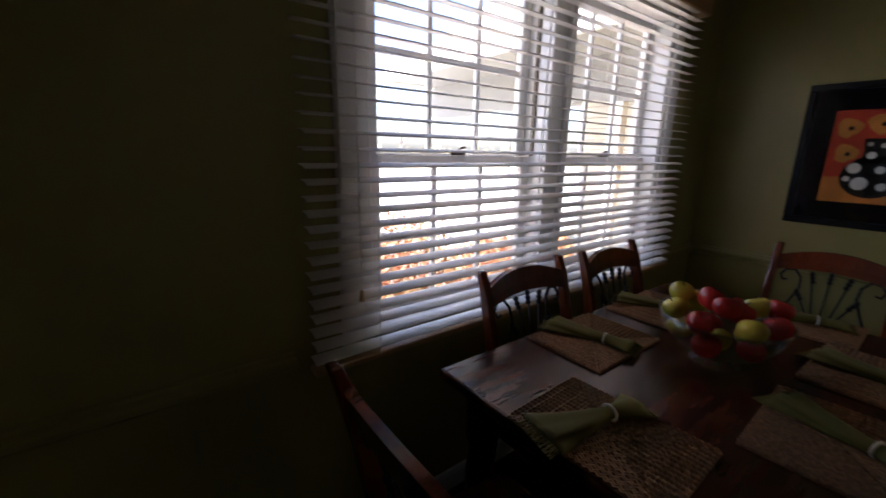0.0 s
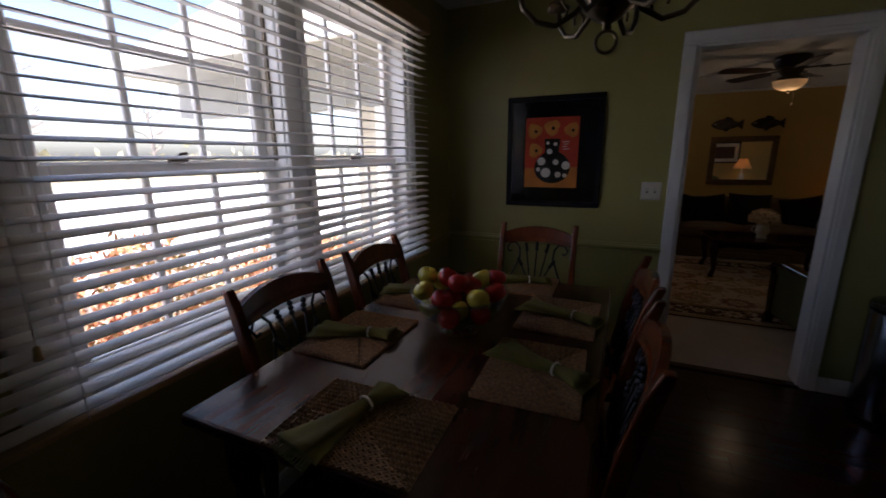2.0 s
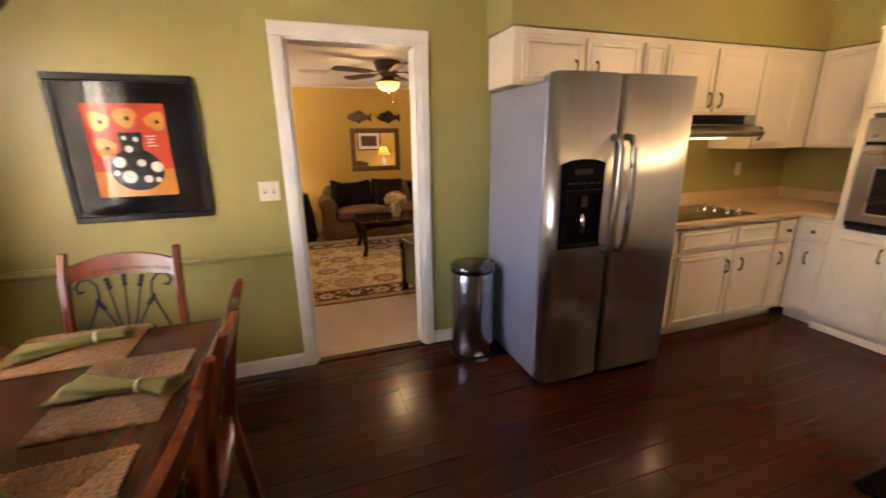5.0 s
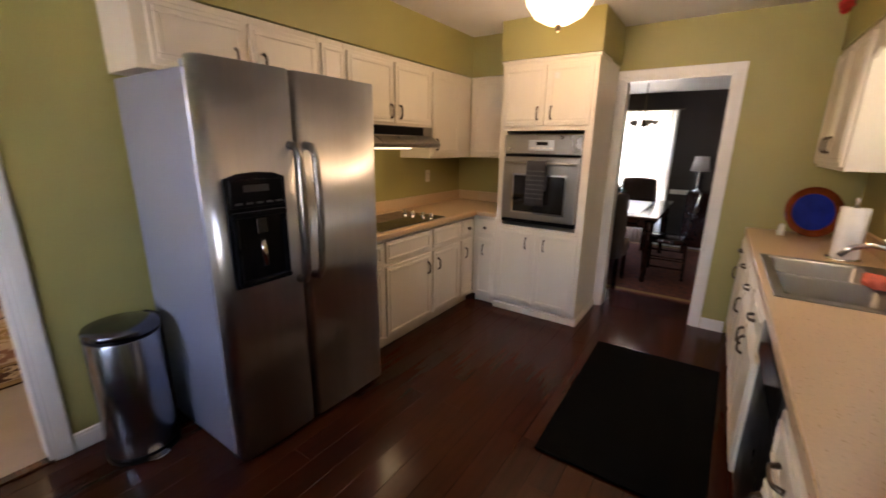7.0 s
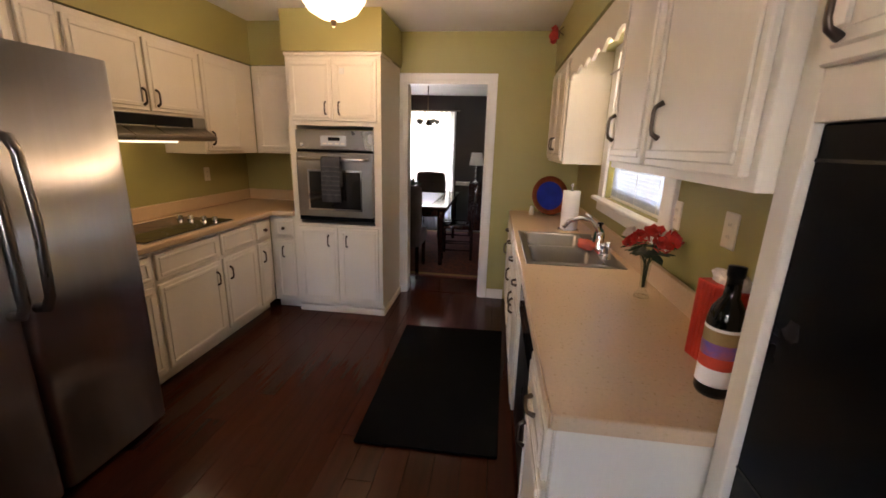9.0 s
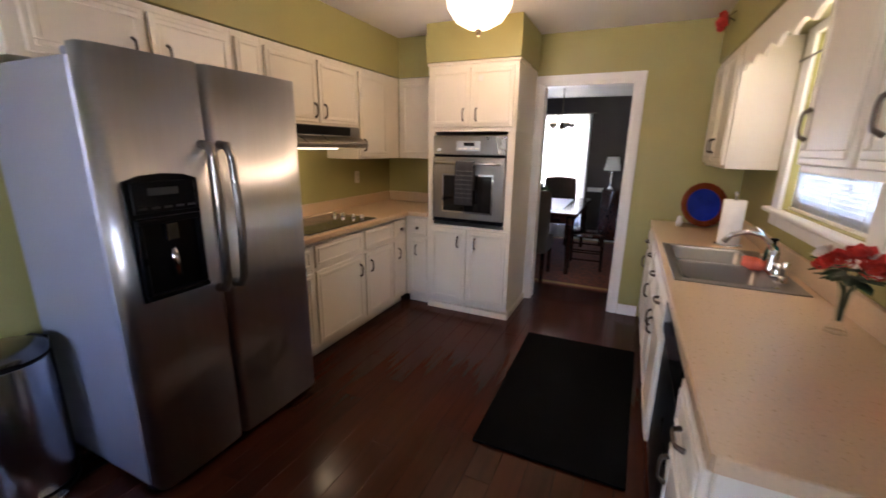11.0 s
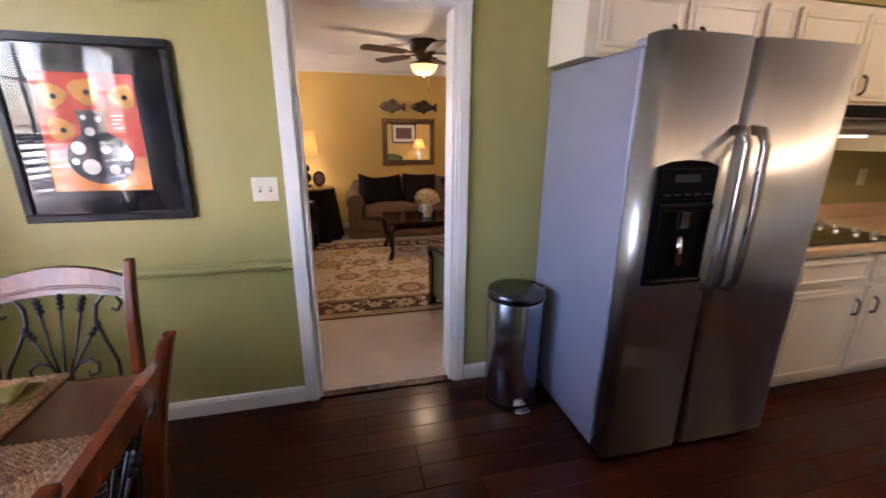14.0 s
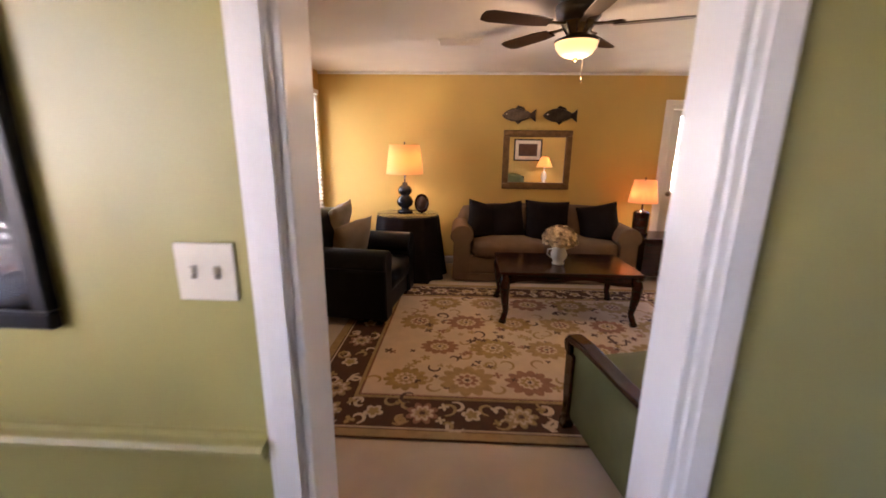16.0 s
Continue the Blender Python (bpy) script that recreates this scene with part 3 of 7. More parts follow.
for k in range(nslat):
    s = first if k == 0 else new("slat", first.data)
    s.parent = blind
    s.matrix_basis = pose(random.uniform(-.001, .001), random.uniform(-.003, .003), zb + 0.03 + PITCH * k + random.uniform(-.0015, .0015), random.uniform(-.12, .12), 11 + random.uniform(-2.5, 2.5), 0)
ztop = zb + 0.03 + PITCH * nslat
box("bottom_rail", (-.026, -BW, zb - .012), (.026, BW, zb + .008), VALANCE, blind, 0.004)
box("head_rail", (-.028, -BW + .01, ztop), (.028, BW - .01, ztop + .05), SLAT, blind, 0.003)
box("valance", (.030, -BW - .012, ztop - .022), (.045, BW + .012, ztop + .068), VALANCE, blind, 0.005)
box("valance_return", (-.055, BW - .002, ztop - .022), (.030, BW + .012, ztop + .068), VALANCE, blind, 0.003)
box("valance_return", (-.055, -BW - .012, ztop - .022), (.030, -BW + .002, ztop + .068), VALANCE, blind, 0.003)
for y in (-.86, -.28, .30, .86):
    for u in (-.0265, .0265):
        tube("ladder_cord", [(u, y, zb), (u, y, ztop)], 0.0011, SLAT, blind, 5)
tube("pull_cord", [(.034, -.92, ztop), (.034, -.922, 1.02)], 0.0015, SLAT, blind, 5)
lathe("cord_tassel", [(0, .035), (.006, .03), (.009, 0), (0, 0)], VALANCE, blind, 10, (.034, -.922, .985))
tube("tilt_wand", [(.034, -.97, ztop), (.036, -.975, 1.30)], 0.004, SLAT, blind, 6)

w2 = thing("window_2", label="white kitchen window over the sink with sill", category="window", kind="structure")
sash(w2, 0, SY - .07, 2.43, 3.37, 1.17, 1.62, 3, 1)
sash(w2, 0, SY - .105, 2.43, 3.37, 1.58, 2.04, 3, 1)
for lo, hi in (((2.30, SY, 1.06), (2.42, SY + .02, 2.10)), ((3.38, SY, 1.06), (3.50, SY + .02, 2.10)), ((2.42, SY, 2.05), (3.38, SY + .02, 2.10)), ((2.42, SY, 1.06), (3.38, SY + .02, 1.13))):
    box("casing_board", lo, hi, TRIM, w2, 0.004)
box("window_sill", (2.26, SY - .13, 1.13), (3.54, SY + .055, 1.155), TRIM, w2, 0.006)
box("curtain_rod", (2.34, SY + .035, 1.93), (3.46, SY + .045, 1.94), BRONZE, w2, 0.003)

mb = thing("mini_blind", (2.90, SY - .035, 1.16), label="closed pale mini blind in the sink window", category="blind")
box("head_rail", (-.468, -.014, .855), (.468, .014, .88), SLAT, mb, .003)
box("bottom_rail", (-.466, -.009, .0), (.466, .009, .014), SLAT, mb, .003)
for k in range(40):
    z = .022 + .0212 * k
    part("slat", slab_bm([(-.004, z - .011), (-.003, z - .0115), (.005, z + .011), (.004, z + .0115)], -.466, .466, 0), BLINDCLOTH, mb)
for x in (-.32, 0, .32):
    tube("cord", [(x, .0065, .01), (x, .0065, .86)], .0012, SLAT, mb, 5)
# unseen eave, added and sized to block the sun at the sink window
tagged(box("sun_block_eave", (1.0, SY - 1.55, 2.36), (7.6, SY - .15, 2.50), SOFFIT, bevel=0.01), "unseen grey eave added to keep sun off the sink window", "eave", kind="structure")
w3 = thing("window_3", label="bright white framed dining room window", category="window", kind="structure")
sash(w3, 1, 7.56, -1.69, -0.81, 0.29, 1.14, 3, 2)
sash(w3, 1, 7.59, -1.69, -0.81, 1.10, 1.97, 3, 2)
w4 = thing("window_4", label="white living room window with blind slats", category="window", kind="structure")
sash(w4, 1, -1.37, 2.96, 3.99, 0.76, 1.40, 2, 1)
sash(w4, 1, -1.40, 2.96, 3.99, 1.36, 1.97, 2, 1)
for lo, hi in (((-1.30, 2.87, .68), (-1.28, 2.95, 2.05)), ((-1.30, 4.0, .68), (-1.28, 4.07, 2.05)), ((-1.30, 2.95, 1.98), (-1.28, 4.0, 2.05)), ((-1.30, 2.95, .68), (-1.28, 4.0, .75))):
    box("casing_board", lo, hi, TRIM, w4, 0.004)
lb = thing("living_blind", (-1.262, 3.475, 0), label="white lowered slat blind on the living room window", category="window blind")
for k in range(30):
    s = box("slat", (-.016, -.53, -.001), (.016, .53, .001), SLAT, lb, 0) if k == 0 else new("slat", s.data)
    s.parent = lb
    s.matrix_basis = pose(0, 0, .74 + .042 * k, 0, 25, 0)
box("head_rail", (-.016, -.53, 1.99), (.02, .53, 2.04), SLAT, lb, 0.003)


# ---------------------------------------------------------------- kitchen cabinets
class Front:
    """Maps (along, out, up) on a cabinet run to the world: origin, direction along, outward direction."""
    def __init__(self, o, along, out):
        self.o, self.a, self.n = Vector(o), Vector(along), Vector(out)

    def box(self, name, u0, u1, d0, d1, z0, z1, material, parent, bevel=0.003, label=""):
        p, q = self.o + self.a * u0 + self.n * d0, self.o + self.a * u1 + self.n * d1
        base = parent
        while base.parent:
            base = base.parent
        off = base.location
        lo = [min(p[i], q[i]) - off[i] for i in range(2)] + [z0 - off[2]]
        hi = [max(p[i], q[i]) - off[i] for i in range(2)] + [z1 - off[2]]
        return box(name, lo, hi, material, parent, bevel, 1, label)

    def point(self, u, d, z, off):
        return self.o + self.a * u + self.n * d + Vector((0, 0, z)) - off

    def pull(self, u, z, parent, off, vertical=True, length=0.095):
        h = length / 2
        pts = []
        for k in range(9):
            s = -1 + k / 4
            d = 0.022 * (1 - abs(s) ** 6.0) + 0.001
            pts.append(self.point(u + (0 if vertical else s * h), 0.026 + d, z + (s * h if vertical else 0), off))
        return tube("handle", pts, 0.0055, BRONZE, parent, 7, "dark bronze bow handle", [1.5, 1.2, 1, 1, 1, 1, 1, 1.2, 1.5])

    def knob(self, u, z, parent, off):
        bm = bmesh.new()
        bmesh.ops.create_uvsphere(bm, u_segments=10, v_segments=7, radius=0.015)
        for v in bm.verts:
            v.co = v.co + self.point(u, 0.040, z, off)
        tube_bm([self.point(u, 0.02, z, off), self.point(u, 0.036, z, off)], 0.007, 7, bm)
        return smooth(part("knob", bm, BRONZE, parent, "dark bronze knob"))

    def door(self, name, u0, u1, z0, z1, parent, pull=None, vertical=True, knob=False):
        """A door or drawer front with a raised moulded frame."""
        off = parent.location
        d = self.box(name, u0, u1, 0.0, 0.019, z0, z1, CAB, parent, 0.004)
        w = min(0.048, (u1 - u0) * 0.2, (z1 - z0) * 0.25)
        e = min(0.022, w * 0.5)
        for a, b, c, f in ((u0 + e, u1 - e, z0 + e, z0 + w), (u0 + e, u1 - e, z1 - w, z1 - e), (u0 + e, u0 + w, z0 + w, z1 - w), (u1 - w, u1 - e, z0 + w, z1 - w)):
            self.box("moulding", a, b, 0.017, 0.026, c, f, CAB, d, 0.005)
        if knob:
            self.knob((u0 + u1) / 2, (z0 + z1) / 2, d, off)
        elif pull is not None:
            self.pull(pull[0], pull[1], d, off, vertical)
        return d


def unit(name, front, u0, u1, depth, z0, z1, label, doors, toe=False, category="cabinet"):
    """A cabinet body with its doors; doors: (kind, u0, u1, z0, z1, pull)."""
    o = front.o + front.a * ((u0 + u1) / 2) - front.n * depth / 2
    top = thing(name, (o.x, o.y, z0 if not toe else 0.0), label=label, category=category)
    front.box("body", u0 + .0005, u1 - .0005, -depth, 0, z0, z1, CAB, top, 0.002)
    if toe:
        front.box("plinth", u0 + .001, u1 - .001, -depth, -0.065, 0, z0, CAB, top, 0.0)
    for kind, a, b, c, d, pull in doors:
        front.door(kind, a, b, c, d, top, pull, kind == "door", pull == "knob")
    return top


BZ0, BZ1, CT = 0.085, 0.85, 0.89
FW = Front((0, -0.57, 0), (1, 0, 0), (0, -1, 0))
FU = Front((0, -0.33, 0), (1, 0, 0), (0, -1, 0))
FE = Front((3.74, 0, 0), (0, -1, 0), (-1, 0, 0))
FEU = Front((4.03, 0, 0), (0, -1, 0), (-1, 0, 0))
FS = Front((0, -2.635, 0), (1, 0, 0), (0, 1, 0))
FTA = Front((0, -2.96, 0), (1, 0, 0), (0, 1, 0))
FSU = Front((0, -2.93, 0), (1, 0, 0), (0, 1, 0))

cream = "cream painted "
unit("base_cabinet", FW, 2.26, 2.50, .566, BZ0, BZ1, cream + "narrow base cabinet beside the fridge, drawer over door",
     [("drawer", 2.275, 2.485, .67, .825, "knob"), ("door", 2.275, 2.485, .11, .645, (2.30, .54))], True)
unit("base_cabinet", FW, 2.50, 3.06, .566, BZ0, BZ1, cream + "base cabinet under the cooktop with false drawer",
     [("drawer", 2.52, 3.04, .67, .825, None), ("door", 2.52, 3.04, .11, .645, (2.99, .53))], True)
unit("base_cabinet", FW, 3.06, 3.49, .566, BZ0, BZ1, cream + "base cabinet with false drawer over one door",
     [("drawer", 3.08, 3.47, .67, .825, None), ("door", 3.08, 3.47, .11, .645, (3.13, .53))], True)
unit("base_cabinet", FW, 3.49, 3.738, .566, BZ0, BZ1, cream + "narrow corner base cabinet with drawer and door",
     [("drawer", 3.51, 3.69, .67, .825, "knob"), ("door", 3.51, 3.69, .11, .645, (3.56, .53))], True)
unit("base_cabinet", FE, .572, .80, .55, BZ0, BZ1, cream + "narrow base cabinet beside the oven tower",
     [("drawer", .62, .79, .67, .825, "knob"), ("door", .62, .79, .11, .645, (.69, .54))], True)
unit("wall_cabinet", FU, 1.32, 2.25, .328, 1.765, 2.075, cream + "two-door wall cabinet above the fridge",
     [("door", 1.375, 1.80, 1.785, 2.04, (1.735, 1.86)), ("door", 1.82, 2.235, 1.785, 2.04, (1.885, 1.86))])
unit("wall_cabinet", FU, 2.25, 2.45, .328, 1.60, 2.075, cream + "narrow filler wall cabinet", [("door", 2.265, 2.435, 1.62, 2.04, None)])
unit("wall_cabinet", FU, 2.45, 3.37, .328, 1.60, 2.075, cream + "two-door wall cabinet above the range hood",
     [("door", 2.465, 2.90, 1.62, 2.04, (2.86, 1.70)), ("door", 2.92, 3.355, 1.62, 2.04, (2.96, 1.70))])
unit("wall_cabinet", FU, 3.37, 4.03, .328, 1.355, 2.075, cream + "corner wall cabinet with one door",
     [("door", 3.39, 3.80, 1.375, 2.04, (3.43, 1.47))])
unit("wall_cabinet", FEU, .335, .80, .336, 1.355, 2.075, cream + "plain wall cabinet in the corner",
     [("door", .37, .785, 1.375, 2.04, None)])

# oven tower
tower = thing("oven_cabinet", (4.05, -1.18, 0), label="tall cream painted oven cabinet with doors above and below", category="cabinet")
FE.box("body", .80, 1.56, -.626, 0, .085, .80, CAB, tower, .002)
FE.box("body", .80, 1.56, -.626, 0, 1.59, 2.12, CAB, tower, .002)
FE.box("side_stile", .80, .862, -.626, 0, .80, 1.59, CAB, tower, .001)
FE.box("side_stile", 1.498, 1.56, -.626, 0, .80, 1.59, CAB, tower, .001)
FE.box("plinth", .80, 1.56, -.60, -.035, 0, .085, CAB, tower, 0)
FE.box("base_trim", .80, 1.575, -.035, .004, 0, .055, CAB, tower, .004)
FE.box("base_trim", 1.56, 1.575, -.626, -.035, 0, .055, CAB, tower, .004)
FE.box("crown_trim", .795, 1.575, -.30, .018, 2.10, 2.125, CAB, tower, .006)
FE.door("door", .83, 1.175, 1.625, 2.075, tower, (1.125, 1.72))
FE.door("door", 1.185, 1.53, 1.625, 2.075, tower, (1.235, 1.72))
FE.door("door", .83, 1.175, .105, .775, tower, (1.10, .66))
FE.door("door", 1.185, 1.53, .105, .775, tower, (1.26, .66))
FE.box("door_latch", 1.245, 1.285, .026, .034, 1.965, 2.01, WHITECER, tower, .004, "small white latch tag")

oven = thing("wall_oven", (3.95, -1.18, .83), label="built-in stainless wall oven with black window and towel on its handle", category="oven")
FE.box("chassis", .866, 1.494, -.5, .004, .832, 1.556, BLACKPL, oven, .002)
FE.box("control_panel", .862, 1.498, .004, .035, 1.405, 1.558, STEEL, oven, .006)
FE.box("vent_gap", .866, 1.494, .004, .022, 1.385, 1.405, BLACKPL, oven, .002)
dr = FE.box("oven_door", .862, 1.498, .004, .042, .868, 1.385, STEEL, oven, .008)
FE.box("door_window", .965, 1.395, .040, .0445, .935, 1.235, BLACKGLASS, dr, .012)
FE.box("window_rim", .950, 1.410, .039, .0425, .920, 1.250, CHROME, dr, .014)
FE.box("vent_strip", .862, 1.498, .004, .030, .832, .868, BLACKPL, oven, .004)
pnl = FE.box("display", 1.075, 1.285, .033, .040, 1.435, 1.515, LCD, oven, .012)
FE.box("screen", 1.14, 1.235, .038, .0415, 1.475, 1.503, BLACKGLASS, pnl, .002)
for k in range(4):
    FE.box("button", 1.09 + .05 * k, 1.125 + .05 * k, .038, .0415, 1.447, 1.460, WHITECER, pnl, .002)
FE.box("maker_badge", .90, .93, .034, .037, 1.43, 1.455, CHROME, oven, .004)
off = oven.location
tube("door_handle", [FE.point(.90, .042, 1.335, off), FE.point(.905, .075, 1.335, off), FE.point(.93, .085, 1.335, off), FE.point(1.43, .085, 1.335, off), FE.point(1.455, .075, 1.335, off), FE.point(1.46, .042, 1.335, off)], .012, STEEL, dr, 10, "brushed bar handle")

towel = thing("dish_towel", (3.65, -1.18, 1.05), label="charcoal striped dish towel hung over the oven handle", category="towel")
def cloth_strip(name, u0, u1, rows, material, parent, off, amp):
    bm = bmesh.new()
    grid = []
    for d, z in rows:
        row = []
        for k in range(13):
            u = u0 + (u1 - u0) * k / 12
            w = amp * math.sin(k * 1.3 + z * 3) * (1.36 - z) * 3
            row.append(bm.verts.new(FE.point(u, d + w, z, off)))
        grid.append(row)
    for a, b in zip(grid, grid[1:]):
        for k in range(12):
            bm.faces.new((a[k], a[k + 1], b[k + 1], b[k]))
    ob = smooth(part(name, bm, material, parent))
    md = ob.modifiers.new("thickness", "SOLIDIFY")
    md.thickness = 0.004
    return ob
rows = [(.068, 1.12), (.068, 1.22), (.070, 1.30), (.074, 1.345), (.085, 1.352), (.096, 1.345), (.102, 1.30)] + [(.104, 1.30 - .02 * k) for k in range(1, 16)]
cloth_strip("cloth", 1.095, 1.255, rows, TOWELM, towel, towel.location, .006)
for k in range(7):
    zz = 1.28 - k * .036
    cloth_strip("stripe", 1.096, 1.254, [(.1085, zz), (.1085, zz - .010)], TOWELSTRIPE, towel, towel.location, .006)

# soffits above the cabinets
for lo, hi in (((1.30, -.345, 2.08), (4.02, 0, CH)), ((4.02, -.785, 2.08), (XR, 0, CH)), ((3.72, -1.575, 2.128), (XR, -.785, CH)), ((0.82, SY, 2.10), (XR, -2.915, CH))):
    tagged(box("soffit", lo, hi, GREEN, bevel=0.002), "sage green painted soffit above the cabinets", "soffit", kind="structure")

# counter, cooktop, hood
ctr = thing("worktop", (3.0, -.3, 0), label="beige speckled laminate corner worktop with low upstand", category="worktop")
o = ctr.location
part("top", slab_bm([(2.255 - 3, -.615 + .3), (3.70 - 3, -.615 + .3), (3.70 - 3, -.799 + .3), (4.365 - 3, -.799 + .3), (4.365 - 3, .297), (2.255 - 3, .297)], .852, CT, 2, .008), LAMINATE, ctr)
box("upstand", (2.255 - 3, .278, CT), (4.345 - 3, .298, CT + .10), LAMINATE, ctr, .006)
box("upstand", (4.347 - 3, -.498, CT), (4.368 - 3, .298, CT + .10), LAMINATE, ctr, .006)
cook = thing("cooktop", (2.88, -.33, CT), label="black glass electric cooktop with four chrome knobs", category="cooktop")
box("glass_plate", (-.38, -.235, .001), (.38, .225, .010), BLACKGLASS, cook, .004)
box("metal_rim", (-.388, -.243, .0), (.388, .233, .006), STEEL, cook, .003)
for x, y, r in ((-.22, -.10, .10), (-.22, .11, .075), (.06, .11, .10), (.06, -.11, .075)):
    tube("burner_ring", [(x + r * math.cos(a), y + r * math.sin(a), .0100) for a in [2 * math.pi * k / 24 for k in range(25)]], .0010, BURNER, cook, 4)
for k in range(4):
    lathe("control_knob", [(0, .030), (.015, .029), (.018, .024), (.020, .006), (.024, .0), (0, 0)], CHROME, cook, 16, (.29, -.16 + .085 * k + (.02 if k > 1 else 0), .010))
hood = thing("range_hood", (2.89, -.22, 1.45), label="slim stainless range hood with black front strip and lit lamp", category="range hood")
part("canopy", slab_bm([(.218, 0), (-.27, 0), (-.285, .012), (-.285, .030), (-.205, .078), (-.205, .150), (.218, .150)], -.385, .385, 0, .004), STEEL, hood)
box("vent_strip", (-.37, -.211, .084), (.26, -.200, .146), BLACKPL, hood, .004)
box("lamp_lens", (-.20, -.20, -.016), (.12, -.06, .0), FROST, hood, .002)
box("underside", (-.37, -.26, -.003), (.37, .20, -.0005), STEEL, hood, 0)

def outlet(x, y, z, axis, out, w=.07, name="wall_outlet", toggles=0, label="ivory wall outlet plate", cat="outlet"):
    t = thing(name, (x, y, z), label=label, category=cat)
    def b(nm, u0, u1, z0, z1, d0, d1, m, bev):
        lo, hi = [0, 0, z0], [0, 0, z1]
        lo[axis], hi[axis] = u0, u1
        lo[1 - axis], hi[1 - axis] = sorted((out * d0, out * d1))
        box(nm, lo, hi, m, t, bev)
    b("plate", -w / 2, w / 2, -.057, .057, 0, .006, PLATEWHITE, .003)
    n = max(1, round(w / .06))
    for k in range(n):
        c = (k - (n - 1) / 2) * .046
        if toggles:
            b("toggle_slot", c - .006, c + .006, -.013, .013, .0055, .0065, GAP, .001)
            b("toggle", c - .0045, c + .0045, -.002, .012, .006, .016, PLATEWHITE, .002)
            for s in (-.030, .030):
                b("screw", c - .003, c + .003, s - .003, s + .003, .006, .0072, PLATEWHITE, .001)
        else:
            for s in (-.02, .02):
                b("socket", c - .016, c + .016, s - .014, s + .014, .0055, .0075, PLATEWHITE, .004)
                for q in (-.006, .006):
                    b("slot", c + q - .001, c + q + .001, s - .005, s + .006, .007, .0078, GAP, 0)
    return t
outlet(-.088, 0, 1.178, 0, -1, .116, "light_switch", 1, "ivory double light switch plate", "light switch")
outlet(3.78, 0, 1.17, 0, -1)
outlet(2.285, SY, 1.222, 0, 1, .075, "wall_outlet")
outlet(1.905, SY, 1.235, 0, 1, .075, "wall_outlet")

# sink side
unit("base_cabinet", FS, 3.42, XR - .002, .555, BZ0, BZ1, cream + "base cabinet with drawer stack and door",
     [("drawer", 3.44, 3.86, .67, .825, (3.65, .75)), ("door", 3.44, 3.86, .11, .645, (3.49, .54)), ("drawer", 3.90, 4.34, .67, .825, (4.12, .75)), ("door", 3.90, 4.34, .11, .645, (4.29, .54))], True)
sink_unit = unit("base_cabinet", FS, 2.44, 3.42, .555, BZ0, .70, cream + "double-door base cabinet under the sink",
     [("drawer", 2.46, 2.92, .67, .825, (2.69, .75)), ("drawer", 2.94, 3.40, .67, .825, (3.17, .75)), ("door", 2.46, 2.92, .11, .645, (2.87, .54)), ("door", 2.94, 3.40, .11, .645, (2.99, .54))], True)
FS.box("face_frame", 2.4405, 3.4195, -.02, 0, .701, BZ1, CAB, sink_unit, .002)
for u in (2.4405, 3.4015):
    FS.box("side_panel", u, u + .018, -.555, -.021, .701, BZ1, CAB, sink_unit, .001)
unit("base_cabinet", FS, 1.40, 1.82, .555, BZ0, BZ1, cream + "narrow base cabinet beside the dishwasher",
     [("drawer", 1.42, 1.80, .67, .825, (1.61, .75)), ("door", 1.42, 1.80, .11, .645, (1.75, .54))], True)
dw = thing("dishwasher", (2.13, -2.9, 0), label="black built-in dishwasher with stainless lower edge", category="dishwasher")
FS.box("body", 1.825, 2.435, -.545, -.03, .085, .848, BLACKPL, dw, .002)
FS.box("front_door", 1.828, 2.432, -.03, .006, .12, .70, BLACKPL, dw, .006)
FS.box("control_panel", 1.828, 2.432, -.03, .020, .705, .846, BLACKGLASS, dw, .006)
FS.box("kick_plate", 1.83, 2.43, -.07, -.055, .0, .11, BLACKPL, dw, .002)
FS.box("steel_edge", 1.823, 1.835, -.03, .010, .12, .845, STEEL, dw, .002)
wt = thing("worktop", (2.9, -2.9, 0), label="beige laminate worktop along the sink wall with upstand", category="worktop")
bm = bmesh.new()
SX0, SX1, SYA, SYB = 2.61, 3.39, -3.115, -2.665
for lo, hi in (((1.385, SY + .002, .852), (SX0, -2.62, CT)), ((SX1, SY + .002, .852), (XR - .002, -2.62, CT)), ((SX0, SYB, .852), (SX1, -2.62, CT)), ((SX0, SY + .002, .852), (SX1, SYA, CT))):
    box_bm([a - b for a, b in zip(lo, (2.9, -2.9, 0))], [a - b for a, b in zip(hi, (2.9, -2.9, 0))], 0, 1, bm)
bmesh.ops.remove_doubles(bm, verts=bm.verts, dist=1e-4)
part("top", bm, LAMINATE, wt)
box("front_edge", (1.383 - 2.9, .280, .850), (XR - .002 - 2.9, .287, CT + .001), LAMINATE, wt, .003)
box("end_edge", (1.379 - 2.9, -.297, .850), (1.386 - 2.9, .280, CT + .001), LAMINATE, wt, .003)
box("upstand", (1.385 - 2.9, -.298, CT), (XR - .003 - 2.9, -.278, CT + .10), LAMINATE, wt, .006)
sink = thing("kitchen_sink", (3.00, -2.89, CT), label="double bowl stainless steel drop-in sink", category="sink")
